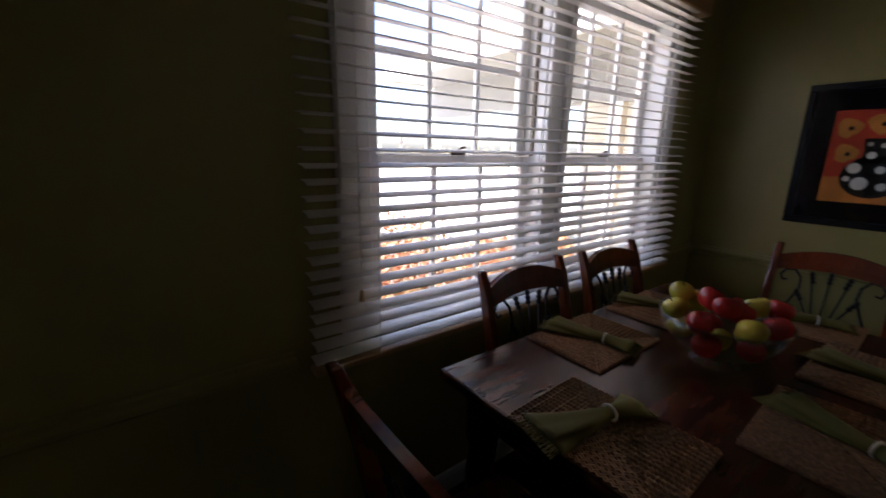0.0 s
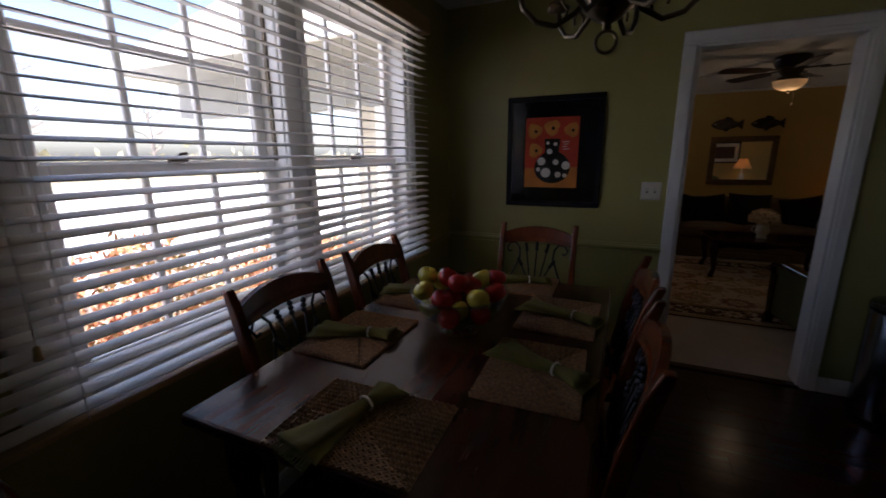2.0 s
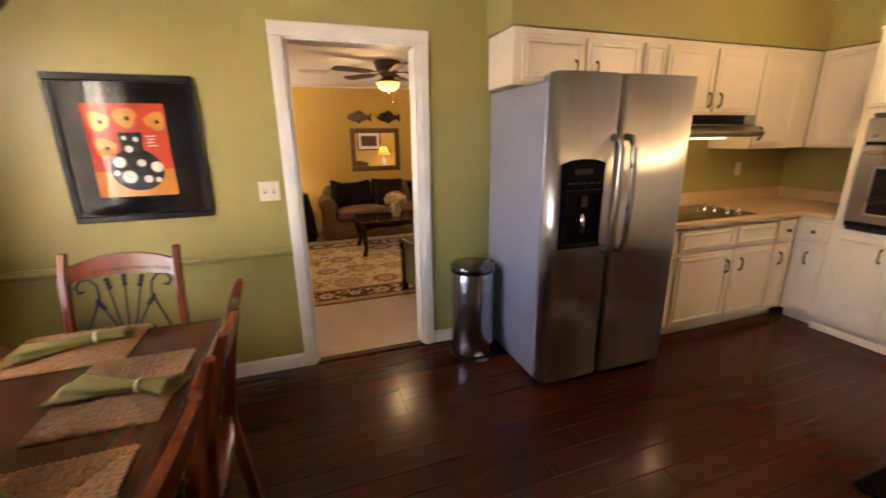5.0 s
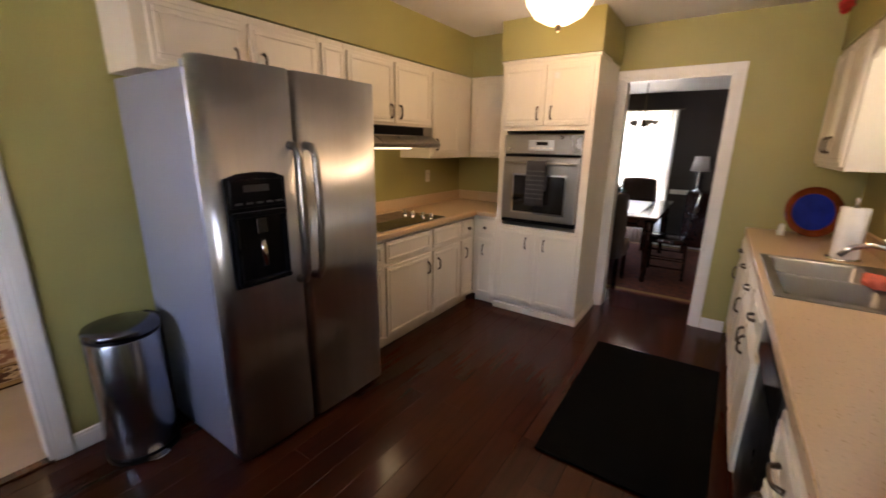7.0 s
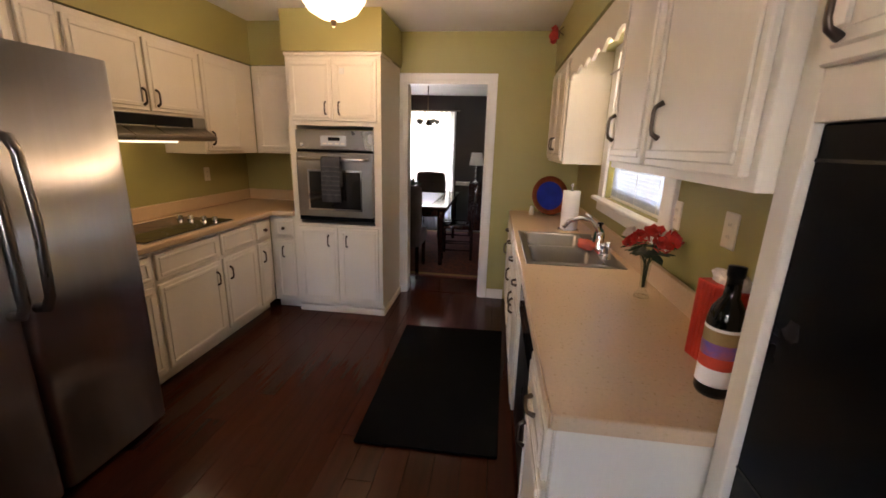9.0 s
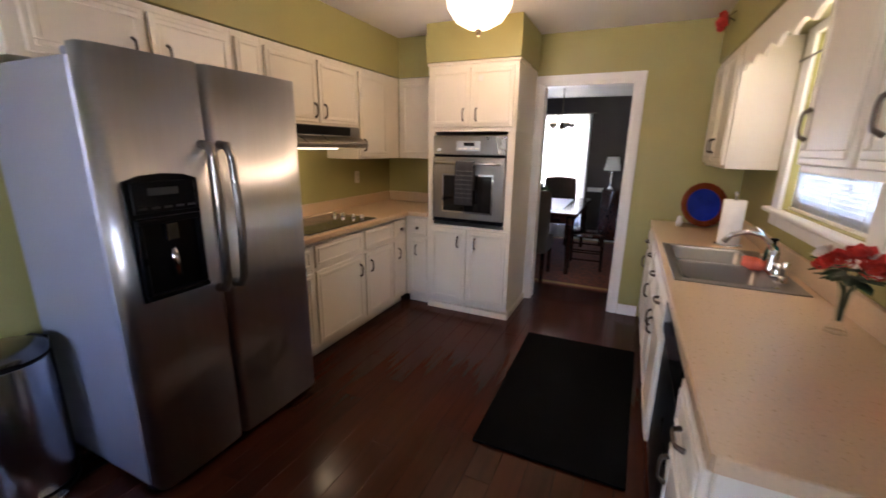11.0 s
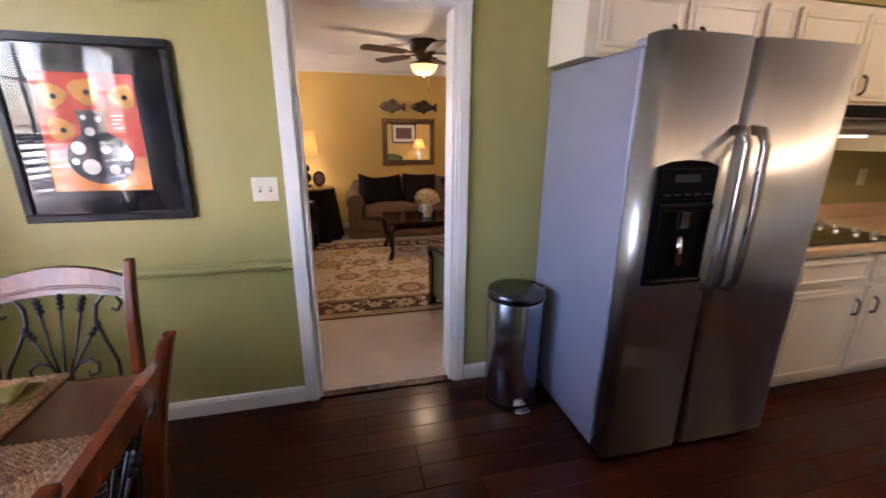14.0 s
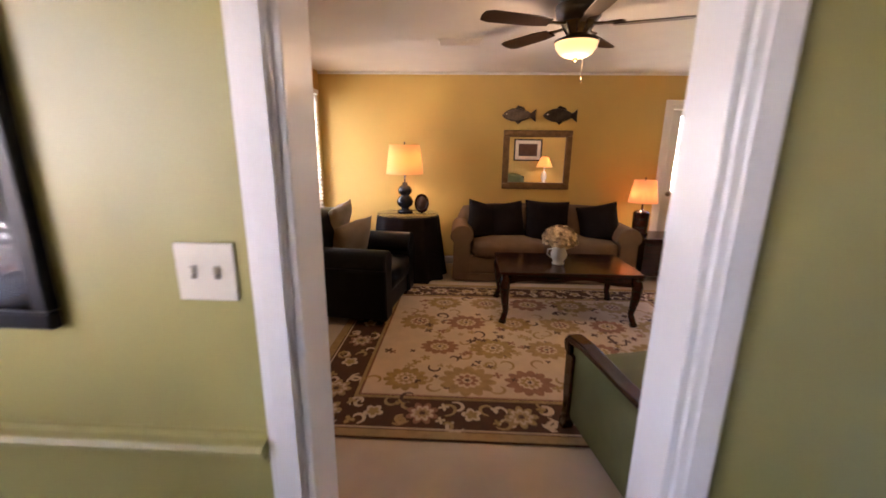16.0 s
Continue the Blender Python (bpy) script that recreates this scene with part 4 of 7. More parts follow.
def bowl_bm(x0, x1, y0, y1, depth, r=.05):
    bm = bmesh.new()
    rings = []
    for ins, z in ((0, .005), (.008, -.004), (.016, -depth + .03), (.045, -depth), (.11, -depth - .003)):
        pts = []
        for cx, cy, a in ((x1 - ins - r, y1 - ins - r, 0), (x0 + ins + r, y1 - ins - r, 90), (x0 + ins + r, y0 + ins + r, 180), (x1 - ins - r, y0 + ins + r, 270)):
            pts += arc(cx, cy, r, a, a + 90, 5)
        rings.append([bm.verts.new((p[0], p[1], z)) for p in pts])
    for a, b in zip(rings, rings[1:]):
        for k in range(len(a)):
            bm.faces.new((a[k], a[(k + 1) % len(a)], b[(k + 1) % len(a)], b[k]))
    bm.faces.new(rings[-1])
    bmesh.ops.recalc_face_normals(bm, faces=bm.faces)
    for f in bm.faces:
        f.normal_flip()
    return bm
smooth(part("far_bowl", bowl_bm(.01, .36, -.16, .205, .17), SINKSTEEL, sink))
smooth(part("near_bowl", bowl_bm(-.36, -.01, -.16, .205, .17), SINKSTEEL, sink))
for nm, lo, hi in (("rim", (-.41, .205, 0), (.41, .245, .006)), ("rim", (-.41, -.255, 0), (.41, -.16, .006)), ("rim", (-.41, -.16, 0), (-.36, .205, .006)), ("rim", (.36, -.16, 0), (.41, .205, .006)), ("bowl_divider", (-.01, -.16, -.02), (.01, .205, .005))):
    box(nm, lo, hi, SINKSTEEL, sink, .002)
for x in (-.185, .185):
    lathe("drain", [(0, .002), (.028, .002), (.036, .006), (.040, .0), (0, 0)], CHROME, sink, 16, (x, .02, -.172))
fau = thing("faucet", (2.95, -3.085, CT + .006), label="chrome kitchen faucet with curved spout and side levers", category="faucet")
box("deck_plate", (-.13, -.028, 0), (.13, .028, .012), CHROME, fau, .006)
lathe("body", [(.030, .0), (.026, .03), (.020, .06), (.022, .09), (0, .10)], CHROME, fau, 16, (0, 0, .012))
tube("spout", [(0, 0, .08), (0, .02, .14), (0, .06, .175), (0, .12, .185), (0, .18, .165), (0, .21, .125)], .012, CHROME, fau, 10)
tube("lever", [(0, 0, .10), (.01, .03, .14), (.015, .06, .19), (.018, .085, .21)], .008, CHROME, fau, 8)
for x in (-.10, .10):
    lathe("valve_handle", [(.018, 0), (.020, .012), (.012, .022), (.020, .034), (.022, .05), (0, .055)], CHROME, fau, 12, (x, 0, .012))
spr = thing("sprayer", (2.76, -3.085, CT + .006), label="chrome side sprayer in the sink deck", category="sprayer")
lathe("base", [(.022, 0), (.018, .015), (.013, .03), (0, .03)], CHROME, spr, 12)
lathe("nozzle", [(.011, .03), (.014, .06), (.016, .085), (.010, .095), (0, .095)], CHROME, spr, 12)

unit("wall_cabinet", FSU, 3.58, XR - .002, .268, 1.36, 2.095, cream + "two-door wall cabinet beyond the sink window",
     [("door", 3.60, 3.96, 1.38, 2.06, (3.91, 1.50)), ("door", 3.98, 4.34, 1.38, 2.06, (4.03, 1.50))])
unit("wall_cabinet", FSU, 1.38, 2.33, .268, 1.40, 2.095, cream + "two-door wall cabinet over the counter end",
     [("door", 1.40, 1.905, 1.425, 2.06, (1.80, 1.55)), ("door", 1.94, 2.31, 1.425, 2.06, (2.255, 1.55))])
val = thing("scalloped_valance", (2.955, -2.94, 1.90), label="cream painted scalloped board between the wall cabinets", category="valance")
pts = [(-.622, .195), (-.622, .02)]
for k in range(6):
    x0 = -.622 + .2073 * k
    pts += [(x0 + .2073 * s, .02 + .038 * math.sin(math.pi * s)) for s in (.15, .3, .5, .7, .85)] + [(x0 + .2073, .02)]
pts += [(.622, .195)]
part("board", slab_bm(pts, -.009, .009, 1), CAB, val)
sl = thing("sink_light", (2.95, -3.05, 2.10), label="lit white tube light under the soffit behind the valance", category="light")
box("housing", (-.30, -.045, -.022), (.30, .045, -.001), TRIM, sl, .004)
box("diffuser", (-.28, -.032, -.036), (.28, .032, -.022), FROST, sl, .006)
tall = thing("tall_cabinet", (1.10, -3.04, 0), label="tall cream cabinet with a black built-in appliance", category="cabinet")
FSU.box("side_panel", 1.322, 1.376, -.268, -.03, 0, 2.095, CAB, tall, .003)
FSU.box("side_panel", .82, .86, -.268, -.03, 0, 2.095, CAB, tall, .003)
FSU.box("upper_body", .86, 1.322, -.268, -.03, 1.52, 2.095, CAB, tall, .002)
FTA.door("door", .875, 1.315, 1.60, 2.06, tall, (1.27, 1.68))
FSU.box("appliance_front", .86, 1.322, -.268, -.046, .09, 1.52, BLACKPL, tall, .004, "black appliance front")
FSU.box("plinth", .86, 1.322, -.268, -.13, 0, .09, CAB, tall, 0)

for z in (.86, 1.46):
    FSU.box("appliance_seam", .865, 1.318, -.048, -.044, z, z + .006, BLACKGLASS, tall, 0)
tube("appliance_handle", [FSU.point(1.00, d_ - .05, z_, tall.location) for d_, z_ in ((0, .95), (.04, .96), (.045, 1.0), (.045, 1.32), (.04, 1.36), (0, 1.37))], .010, BLACKPL, tall, 8, "black bar handle")

# ---------------------------------------------------------------- fridge and bin
fr = thing("refrigerator", (1.78, -.415, 0), label="stainless side-by-side refrigerator with black water dispenser", category="refrigerator")
box("cabinet_body", (-.455, -.28, .03), (.455, .38, 1.742), FRIDGE_SIDE, fr, .006)
box("base_grille", (-.45, -.30, .005), (.45, -.26, .07), BLACKPL, fr, .006)
for x in (-.43, .43):
    for y in (-.25, .32):
        lathe("foot", [(.02, 0), (.02, .03), (0, .03)], BLACKPL, fr, 10, (x, y, 0))
def fridge_door(name, x0, x1):
    pts = [(x0 + .012, -.285), (x0, -.30), (x0, -.345)] + [(x0 + .035 * (1 - math.cos(a)), -.345 - .035 * math.sin(a)) for a in [math.pi / 2 * k / 5 for k in range(1, 6)]]
    m = (x0 + x1) / 2
    pts += [(x0 + .035 + (x1 - x0 - .07) * k / 6, -.380 - .005 * math.sin(math.pi * k / 6)) for k in range(1, 6)]
    pts += [(x1 - .035 * (1 - math.cos(a)), -.345 - .035 * math.sin(a)) for a in [math.pi / 2 * k / 5 for k in range(5, 0, -1)]] + [(x1, -.345), (x1, -.30), (x1 - .012, -.285)]
    bm = slab_bm(pts, .045, 1.775, 2, 0)
    ob = part(name, bm, STEEL_V, fr)
    for p in ob.data.polygons:
        p.use_smooth = abs(p.normal.z) < .5 and p.area < .4
    return ob
dl = fridge_door("freezer_door", -.457, -.061)
drr = fridge_door("fridge_door", -.055, .457)
def fridge_handle(x, lean, door):
    pts = [(x, -.382, 1.46), (x, -.425, 1.455), (x + lean * .1, -.447, 1.41), (x + lean, -.455, 1.15), (x + lean * .1, -.447, .89), (x, -.425, .845), (x, -.382, .84)]
    tube("handle", pts, .017, STEEL, door, 10, "thick curved stainless handle", [1.2, 1.15, 1, 1, 1, 1.15, 1.2])
fridge_handle(-.098, -.006, dl)
fridge_handle(-.016, .006, drr)
dsp = part("dispenser", slab_bm([(-.412, .875), (-.155, .875), (-.150, 1.33), (-.20, 1.348), (-.28, 1.354), (-.36, 1.348), (-.417, 1.33)], -.402, -.388, 1, .003), BLACKPL, dl, "black water and ice dispenser")
box("control_panel", (-.40, -.408, 1.21), (-.165, -.400, 1.325), BLACKPL, dsp, .004)
for k in range(5):
    box("button", (-.385 + .045 * k, -.4105, 1.225), (-.355 + .045 * k, -.4075, 1.233), BURNER, dsp, .001)
box("screen", (-.345, -.4105, 1.275), (-.235, -.4075, 1.302), BURNER, dsp, .001)
for nm, lo, hi in (("niche_side", (-.405, -.42, .895), (-.385, -.395, 1.185)), ("niche_side", (-.182, -.42, .895), (-.162, -.395, 1.185)), ("niche_top", (-.405, -.424, 1.17), (-.162, -.395, 1.195))):
    box(nm, lo, hi, BLACKPL, dsp, .006)
box("drip_tray", (-.40, -.432, .885), (-.167, -.395, .905), BLACKPL, dsp, .004)
tube("paddle", [(-.285, -.405, 1.07), (-.285, -.415, 1.03), (-.285, -.418, .96)], .014, CHROME, dsp, 8, "pale dispenser paddle")
box("nozzle", (-.31, -.425, 1.10), (-.26, -.395, 1.17), BLACKGLASS, dsp, .006)
box("hinge_cover", (-.44, -.33, 1.742), (-.36, -.22, 1.772), FRIDGE_SIDE, fr, .006)
box("hinge_cover", (.36, -.33, 1.742), (.44, -.22, 1.772), FRIDGE_SIDE, fr, .006)

bin_ = thing("pedal_bin", (1.125, -.215, 0), label="round brushed steel pedal bin with black back hinge", category="bin")
lathe("body", [(.0, .02), (.144, .02), (.146, .03), (.146, .605), (.142, .612), (0, .612)], brushed("brushed steel bin", (.36, .38, .43), .23, (1, 1, .3)), bin_, 40)
lathe("base_ring", [(0, 0), (.150, 0), (.150, .03), (.144, .034), (0, .034)], BLACKPL, bin_, 40)
lathe("collar", [(.142, .610), (.148, .612), (.148, .626), (.140, .630)], BLACKPL, bin_, 40)
lathe("lid", [(.148, .627), (.149, .645), (.143, .655), (.10, .668), (.05, .673), (0, .674)], DARKSTEEL, bin_, 40, (0, 0, 0), "dark steel lid")
part("hinge_spine", slab_bm([(.09, -.05), (.160, -.045), (.160, .045), (.09, .05)], .0, .655, 2, .006), BLACKPL, bin_).rotation_euler = (0, 0, radians(20))
part("pedal", slab_bm([(-.035, -.135), (-.045, -.18), (-.02, -.195), (.02, -.195), (.045, -.18), (.035, -.135)], .012, .024, 2, .004), CHROME, bin_, "chrome foot pedal")

mt = thing("kitchen_mat", (2.92, -2.19, 0), label="black rectangular woven mat on the kitchen floor", category="mat")
part("pad", slab_bm([(-.70, -.36), (.68, -.40), (.66, .385), (-.70, .36)], .004, .016, 2, .004), MATBLACK, mt)

kl = thing("ceiling_light", (3.05, -1.48, CH), label="lit frosted glass dome light flush to the ceiling", category="ceiling light")
lathe("canopy", [(0, 0), (.16, 0), (.165, -.02), (.15, -.045), (0, -.045)], CHROME, kl, 32)
lathe("dome", [(.180, -.040), (.196, -.065), (.200, -.10), (.186, -.16), (.140, -.225), (.070, -.262), (.018, -.270), (0, -.270)], FROST, kl, 36)
lathe("finial", [(.014, -.266), (.020, -.278), (.012, -.288), (.015, -.298), (0, -.312)], BRASS, kl, 12)

# counter clutter
pt = thing("paper_towel", (3.55, -3.015, CT), label="white paper towel roll on an upright holder", category="paper towel")
lathe("base", [(0, .012), (.075, .010), (.078, 0), (0, 0)], CHROME, pt, 24)
lathe("roll", [(.022, .014), (.060, .014), (.061, .10), (.060, .285), (.022, .285)], PAPER, pt, 28)
lathe("pole", [(.006, .01), (.006, .315), (.012, .32), (.012, .335), (0, .34)], CHROME, pt, 10)
pl = thing("display_plate", (4.245, -2.95, CT), -72, label="cobalt blue plate with rust rim on a stand", category="plate")
ob = lathe("plate", [(0, .0), (.09, .004), (.145, .018)], PLATEBLUE, pl, 36)
ob.matrix_basis = pose(0, 0, .165, 78, 0, 0)
ob2 = lathe("rim", [(.125, .013), (.145, .0175), (.172, .024), (.170, .028), (.125, .017)], PLATEBROWN, pl, 36)
ob2.matrix_basis = pose(0, 0, .165, 78, 0, 0)
for x in (-.06, .06):
    tube("stand_leg", [(x, .07, .0), (x, .0, .03), (x, -.04, .005), (x, -.05, .03)], .004, BRONZE, pl, 6)
cup = thing("salt_shaker", (4.16, -2.80, CT), label="small white ceramic shaker on the worktop", category="shaker")
lathe("body", [(0, 0), (.022, 0), (.024, .03), (.018, .06), (.015, .075), (0, .085)], WHITECER, cup, 14)
soap = thing("soap_bottle", (3.02, -3.10, CT + .006), label="dark teal soap bottle beside the faucet", category="bottle")
lathe("body", [(0, 0), (.03, 0), (.032, .08), (.022, .11), (.010, .12), (0, .12)], TEAL, soap, 16)
lathe("pump", [(.010, .12), (.010, .14), (.018, .143), (.018, .152), (0, .155)], BLACKPL, soap, 10)
sp = thing("sponge", (2.98, -3.02, CT + .006), 20, label="coral scrubbing sponge on the sink edge", category="sponge")
smooth(part("pad", cushion_bm((-.045, -.03, 0), (.045, .03, .045), .01, 4), CORAL, sp))
def blossom_bm(r, n=26, seed=1):
    bm = bmesh.new()
    rnd = random.Random(seed)
    for k in range(n):
        t = k / n
        a, rr, tilt = k * 2.4, r * (.15 + .85 * t), 82 - 40 * t
        w = r * (.30 + .35 * t)
        m = pose(rr * .55 * math.cos(a), rr * .55 * math.sin(a), r * .45 * (1 - t) + rnd.uniform(-.1, .1) * r, 0, -tilt, math.degrees(a))
        vs_ = [bm.verts.new(m @ Vector(p)) for p in ((0, -w * .4, 0), (w * .6, -w * .55, .05 * w), (w, 0, .2 * w), (w * .6, w * .55, .05 * w), (0, w * .4, 0))]
        bm.faces.new(vs_)
    return bm
def leaf_bm(L, w):
    bm = bmesh.new()
    a = [bm.verts.new((L * t, w * math.sin(math.pi * t ** .8) * s, .12 * L * t * (1 - t) - abs(s) * .004)) for t in (0, .3, .6, .85, 1) for s in (-1, 0, 1)]
    for k in range(4):
        for s in (0, 1):
            q = [a[3 * k + s], a[3 * k + s + 1], a[3 * k + s + 4], a[3 * k + s + 3]]
            bm.faces.new(q)
    return bm
vs = thing("flower_vase", (2.215, -3.085, CT), label="clear glass bud vase with red and white flowers", category="vase")
lathe("glass", [(0, .004), (.028, .004), (.031, .0), (.028, .010), (.014, .03), (.015, .09), (.022, .15), (.032, .175), (.030, .175), (.019, .15), (.012, .09), (.011, .04), (0, .035)], CLEAR, vs, 20)
random.seed(11)
for k in range(6):
    a = k * 1.05
    tube("stem", [(.003 * math.cos(a), .003 * math.sin(a), .04), (.008 * math.cos(a), .008 * math.sin(a), .14), (.045 * math.cos(a), .045 * math.sin(a), .22)], .0026, LEAF, vs, 5)
for k in range(9):
    a, ring = k * 2.4, .075 if k else 0
    z = .262 if not k else .225 + .022 * (k % 2)
    f = part("blossom", blossom_bm(.046 if k % 3 else .040, 34, k), ROSEWHITE if k in (3, 8) else ROSERED, vs)
    f.matrix_basis = pose(ring * math.cos(a), ring * math.sin(a), z, 0, 0, math.degrees(a)) @ pose(0, 0, 0, 0, 42 if k else 0, 0)
for k in range(22):
    l = part("leaf", leaf_bm(random.uniform(.06, .09), .022), LEAF, vs)
    a = k * 2.4
    l.matrix_basis = pose(.03 * math.cos(a), .03 * math.sin(a), .195 + .012 * (k % 4), 0, random.uniform(-10, 30), math.degrees(a))
wb = thing("wine_bottle", (1.545, -3.03, CT), label="black wine bottle with green, blue and red label", category="bottle")
lathe("glass", [(0, .004), (.036, 0), (.040, .010), (.040, .195), (.034, .225), (.018, .252), (.0155, .30), (.018, .302), (.018, .325), (0, .327)], BOTTLE, wb, 28)
for nm, z0, z1, m in (("label_foot", .030, .075, PAPER), ("label_red", .075, .105, ART_RED), ("label_blue", .105, .140, LABELBLUE), ("label_green", .140, .172, RUGOLIVE), ("label_edge", .172, .180, PAPER)):
    lathe(nm, [(.0404, z0), (.0405, z1)], m, wb, 28)
lathe("capsule", [(.0163, .255), (.0163, .30), (.0188, .302), (.0188, .3265), (0, .328)], BLACKPL, wb, 20)
rb = thing("red_bag", (1.69, -3.105, CT), 10, label="red paper gift bag with tissue behind the bottle", category="bag")
part("bag", slab_bm([(-.07, -.04), (.07, -.04), (.07, .04), (-.07, .04)], 0, .235, 2, .004), REDBAG, rb)
for k in range(9):
    box("rib", (-.069 + .0155 * k, .0395, .01), (-.061 + .0155 * k, .0425, .228), REDBAG, rb, .001)
for k in range(6):
    bm = lathe_bm([(0, -.03), (.010, -.02), (.018, .0), (.024, .014), (.020, .026), (.008, .030), (0, .024)], 14)
    for v in bm.verts:
        v.co += .012 * noise.noise_vector(v.co * 70 + Vector((k, 0, 0)))
    t = part("tissue", bm, PAPER, rb)
    t.matrix_basis = pose(-.046 + .018 * k, .004 * (-1) ** k, .238, 20 * (k % 2), 10, k * 50)
rt = thing("red_ornament", (4.02, -2.895, 2.30), label="small red ornament on the soffit front", category="ornament")
part("body", blossom_bm(.085, 34, 77), ROSERED, rt).matrix_basis = pose(0, .02, 0, -90, 0, 0)
for k in range(7):
    part("leaf", leaf_bm(.09, .02), LEAF, rt).matrix_basis = pose(.03 * math.cos(k), .015, .03 * math.sin(k), -90, 0, 0) @ pose(0, 0, 0, 0, -12, k * 51)
tube("hook", [(0, -.02, 0), (0, .02, .03), (0, -.018, .06)], .004, BRONZE, rt, 6)


# ---------------------------------------------------------------- breakfast area
tb = thing("dining_table", (-.765, -1.59, 0), label="dark stained rectangular wooden dining table", category="table")
TZ = .765
part("tabletop", slab_bm([(-.50, -.75), (.50, -.75), (.50, .75), (-.50, .75)], TZ - .035, TZ, 2, .010), WALNUT, tb)
for lo, hi in (((-.43, -.67, .64), (.43, -.645, .73)), ((-.43, .645, .64), (.43, .67, .73)), ((-.44, -.645, .64), (-.415, .645, .73)), ((.415, -.645, .64), (.44, .645, .73))):
    box("apron", lo, hi, WALNUT, tb, .003)
for x in (-.41, .41):
    for y in (-.65, .65):
        lathe("leg", [(.030, 0), (.034, .02), (.024, .06), (.036, .18), (.042, .40), (.030, .50), (.044, .54), (.044, .73), (0, .73)], WALNUT, tb, 16, (x, y, 0))


def dining_chair(loc, rz):
    c = thing("dining_chair", loc, rz, "red-brown wooden dining chair with wrought iron scroll back", "chair", "chairs round the table")
    cushion("seat", (-.225, -.20, .435), (.225, .225, .480), CHAIRWOOD, c, .012)
    for lo, hi in (((-.20, .175, .38), (.20, .195, .44)), ((-.205, -.17, .38), (-.185, .175, .44)), ((.185, -.17, .38), (.205, .175, .44))):
        box("seat_rail", lo, hi, CHAIRWOOD, c, .004)
    for s in (-1, 1):
        lathe("front_leg", [(.016, 0), (.020, .03), (.018, .25), (.024, .36), (.024, .44), (0, .44)], CHAIRWOOD, c, 12, (s * .19, .185, 0))
        prof = [(-.235, 0), (-.205, .25), (-.185, .45), (-.195, .60), (-.225, .78), (-.262, .93), (-.288, 1.0)]
        w = [.020, .022, .024, .025, .024, .021, .014]
        left = [(y - k, z) for (y, z), k in zip(prof, w)]
        right = [(y + k * .9, z) for (y, z), k in zip(prof, w)]
        x0, x1 = sorted((s * .232, s * .200))
        part("back_post", slab_bm(left + right[::-1], x0, x1, 0, .006), CHAIRWOOD, c)
    n = 12
    for nm, z0, z1, arch, m in (("top_rail", .875, .945, .038, CHAIRWOOD), ("lower_rail", .555, .59, 0.0, CHAIRWOOD)):
        bm = bmesh.new()
        rows_ = []
        for k in range(n + 1):
            x = -.200 + .400 * k / n
            q = 1 - (2 * k / n - 1) ** 2
            row = []
            for zz, up in ((z0 + arch * .5 * q, 0), (z1 + arch * q, 1)):
                yb = -.222 - (zz - .78) * .26 - .018 * q
                row += [bm.verts.new((x, yb - .011, zz)), bm.verts.new((x, yb + .011, zz))]
            rows_.append(row)
        for a, b in zip(rows_, rows_[1:]):
            for i, j in ((0, 1), (1, 3), (3, 2), (2, 0)):
                bm.faces.new((a[i], a[j], b[j], b[i]))
        for e in (rows_[0], rows_[-1]):
            bm.faces.new((e[0], e[1], e[3], e[2]))
        bmesh.ops.recalc_face_normals(bm, faces=bm.faces)
        part(nm, bm, m, c)
    for gz in (.895, .903):
        tube("rail_bead", [(-.195 + .39 * k / 10, -.222 - (gz + .02 - .78) * .26 - .018 * (1 - (k / 5 - 1) ** 2) + .013, gz + .019 * (1 - (k / 5 - 1) ** 2)) for k in range(11)], .0025, CHAIRWOOD, c, 5)
    def yy(z):
        return -.222 - (z - .78) * .26 - .008
    def bar(nm, pts, r=.006):
        tube(nm, [(x, yy(z), z) for x, z in pts], r, IRON, c, 7, "black wrought iron scroll")
    for s in (-1, 1):
        bar("scroll", [(s * .165, .59), (s * .16, .65), (s * .125, .73), (s * .10, .80), (s * .105, .85), (s * .13, .882), (s * .165, .878), (s * .182, .85), (s * .17, .825), (s * .152, .832)])
        bar("scroll", [(s * .012, .615), (s * .04, .655), (s * .075, .668), (s * .10, .648), (s * .098, .618), (s * .075, .61), (s * .066, .625)])
        bar("wheat_stalk", [(s * .008, .60), (s * .035, .70), (s * .065, .86)], .0045)
        bar("wheat_stalk", [(s * .010, .60), (s * .05, .68), (s * .095, .765)], .0045)
    bar("wheat_stalk", [(0, .59), (0, .72), (0, .885)], .0045)
    box("collar", (-.022, yy(.62) - .009, .598), (.022, yy(.62) + .009, .632), IRON, c, .003)
    for x, z, lean in ((0, .865, 0), (.062, .855, 14), (-.062, .855, -14), (.095, .765, 32), (-.095, .765, -32)):
        bm = bmesh.new()
        for k in range(3):
            lathe_bm([(0, -.012), (.010, -.004), (.012, .004), (.004, .014), (0, .016)], 8, (0, 0, (k - 1) * .018), bm)
        e = smooth(part("wheat_ear", bm, IRON, c))
        e.matrix_basis = pose(x, yy(z), z, 12, lean, 0)
    return c


ch = dining_chair((-1.095, -1.85, 0), -90)
for loc, rz in (((-1.085, -1.265, 0), -89), ((-.705, -.735, 0), 180), ((-.415, -1.32, 0), 92), ((-.425, -1.86, 0), 88), ((-.86, -2.455, 0), 0)):
    copy_thing(ch, pose(*loc, 0, 0, rz))


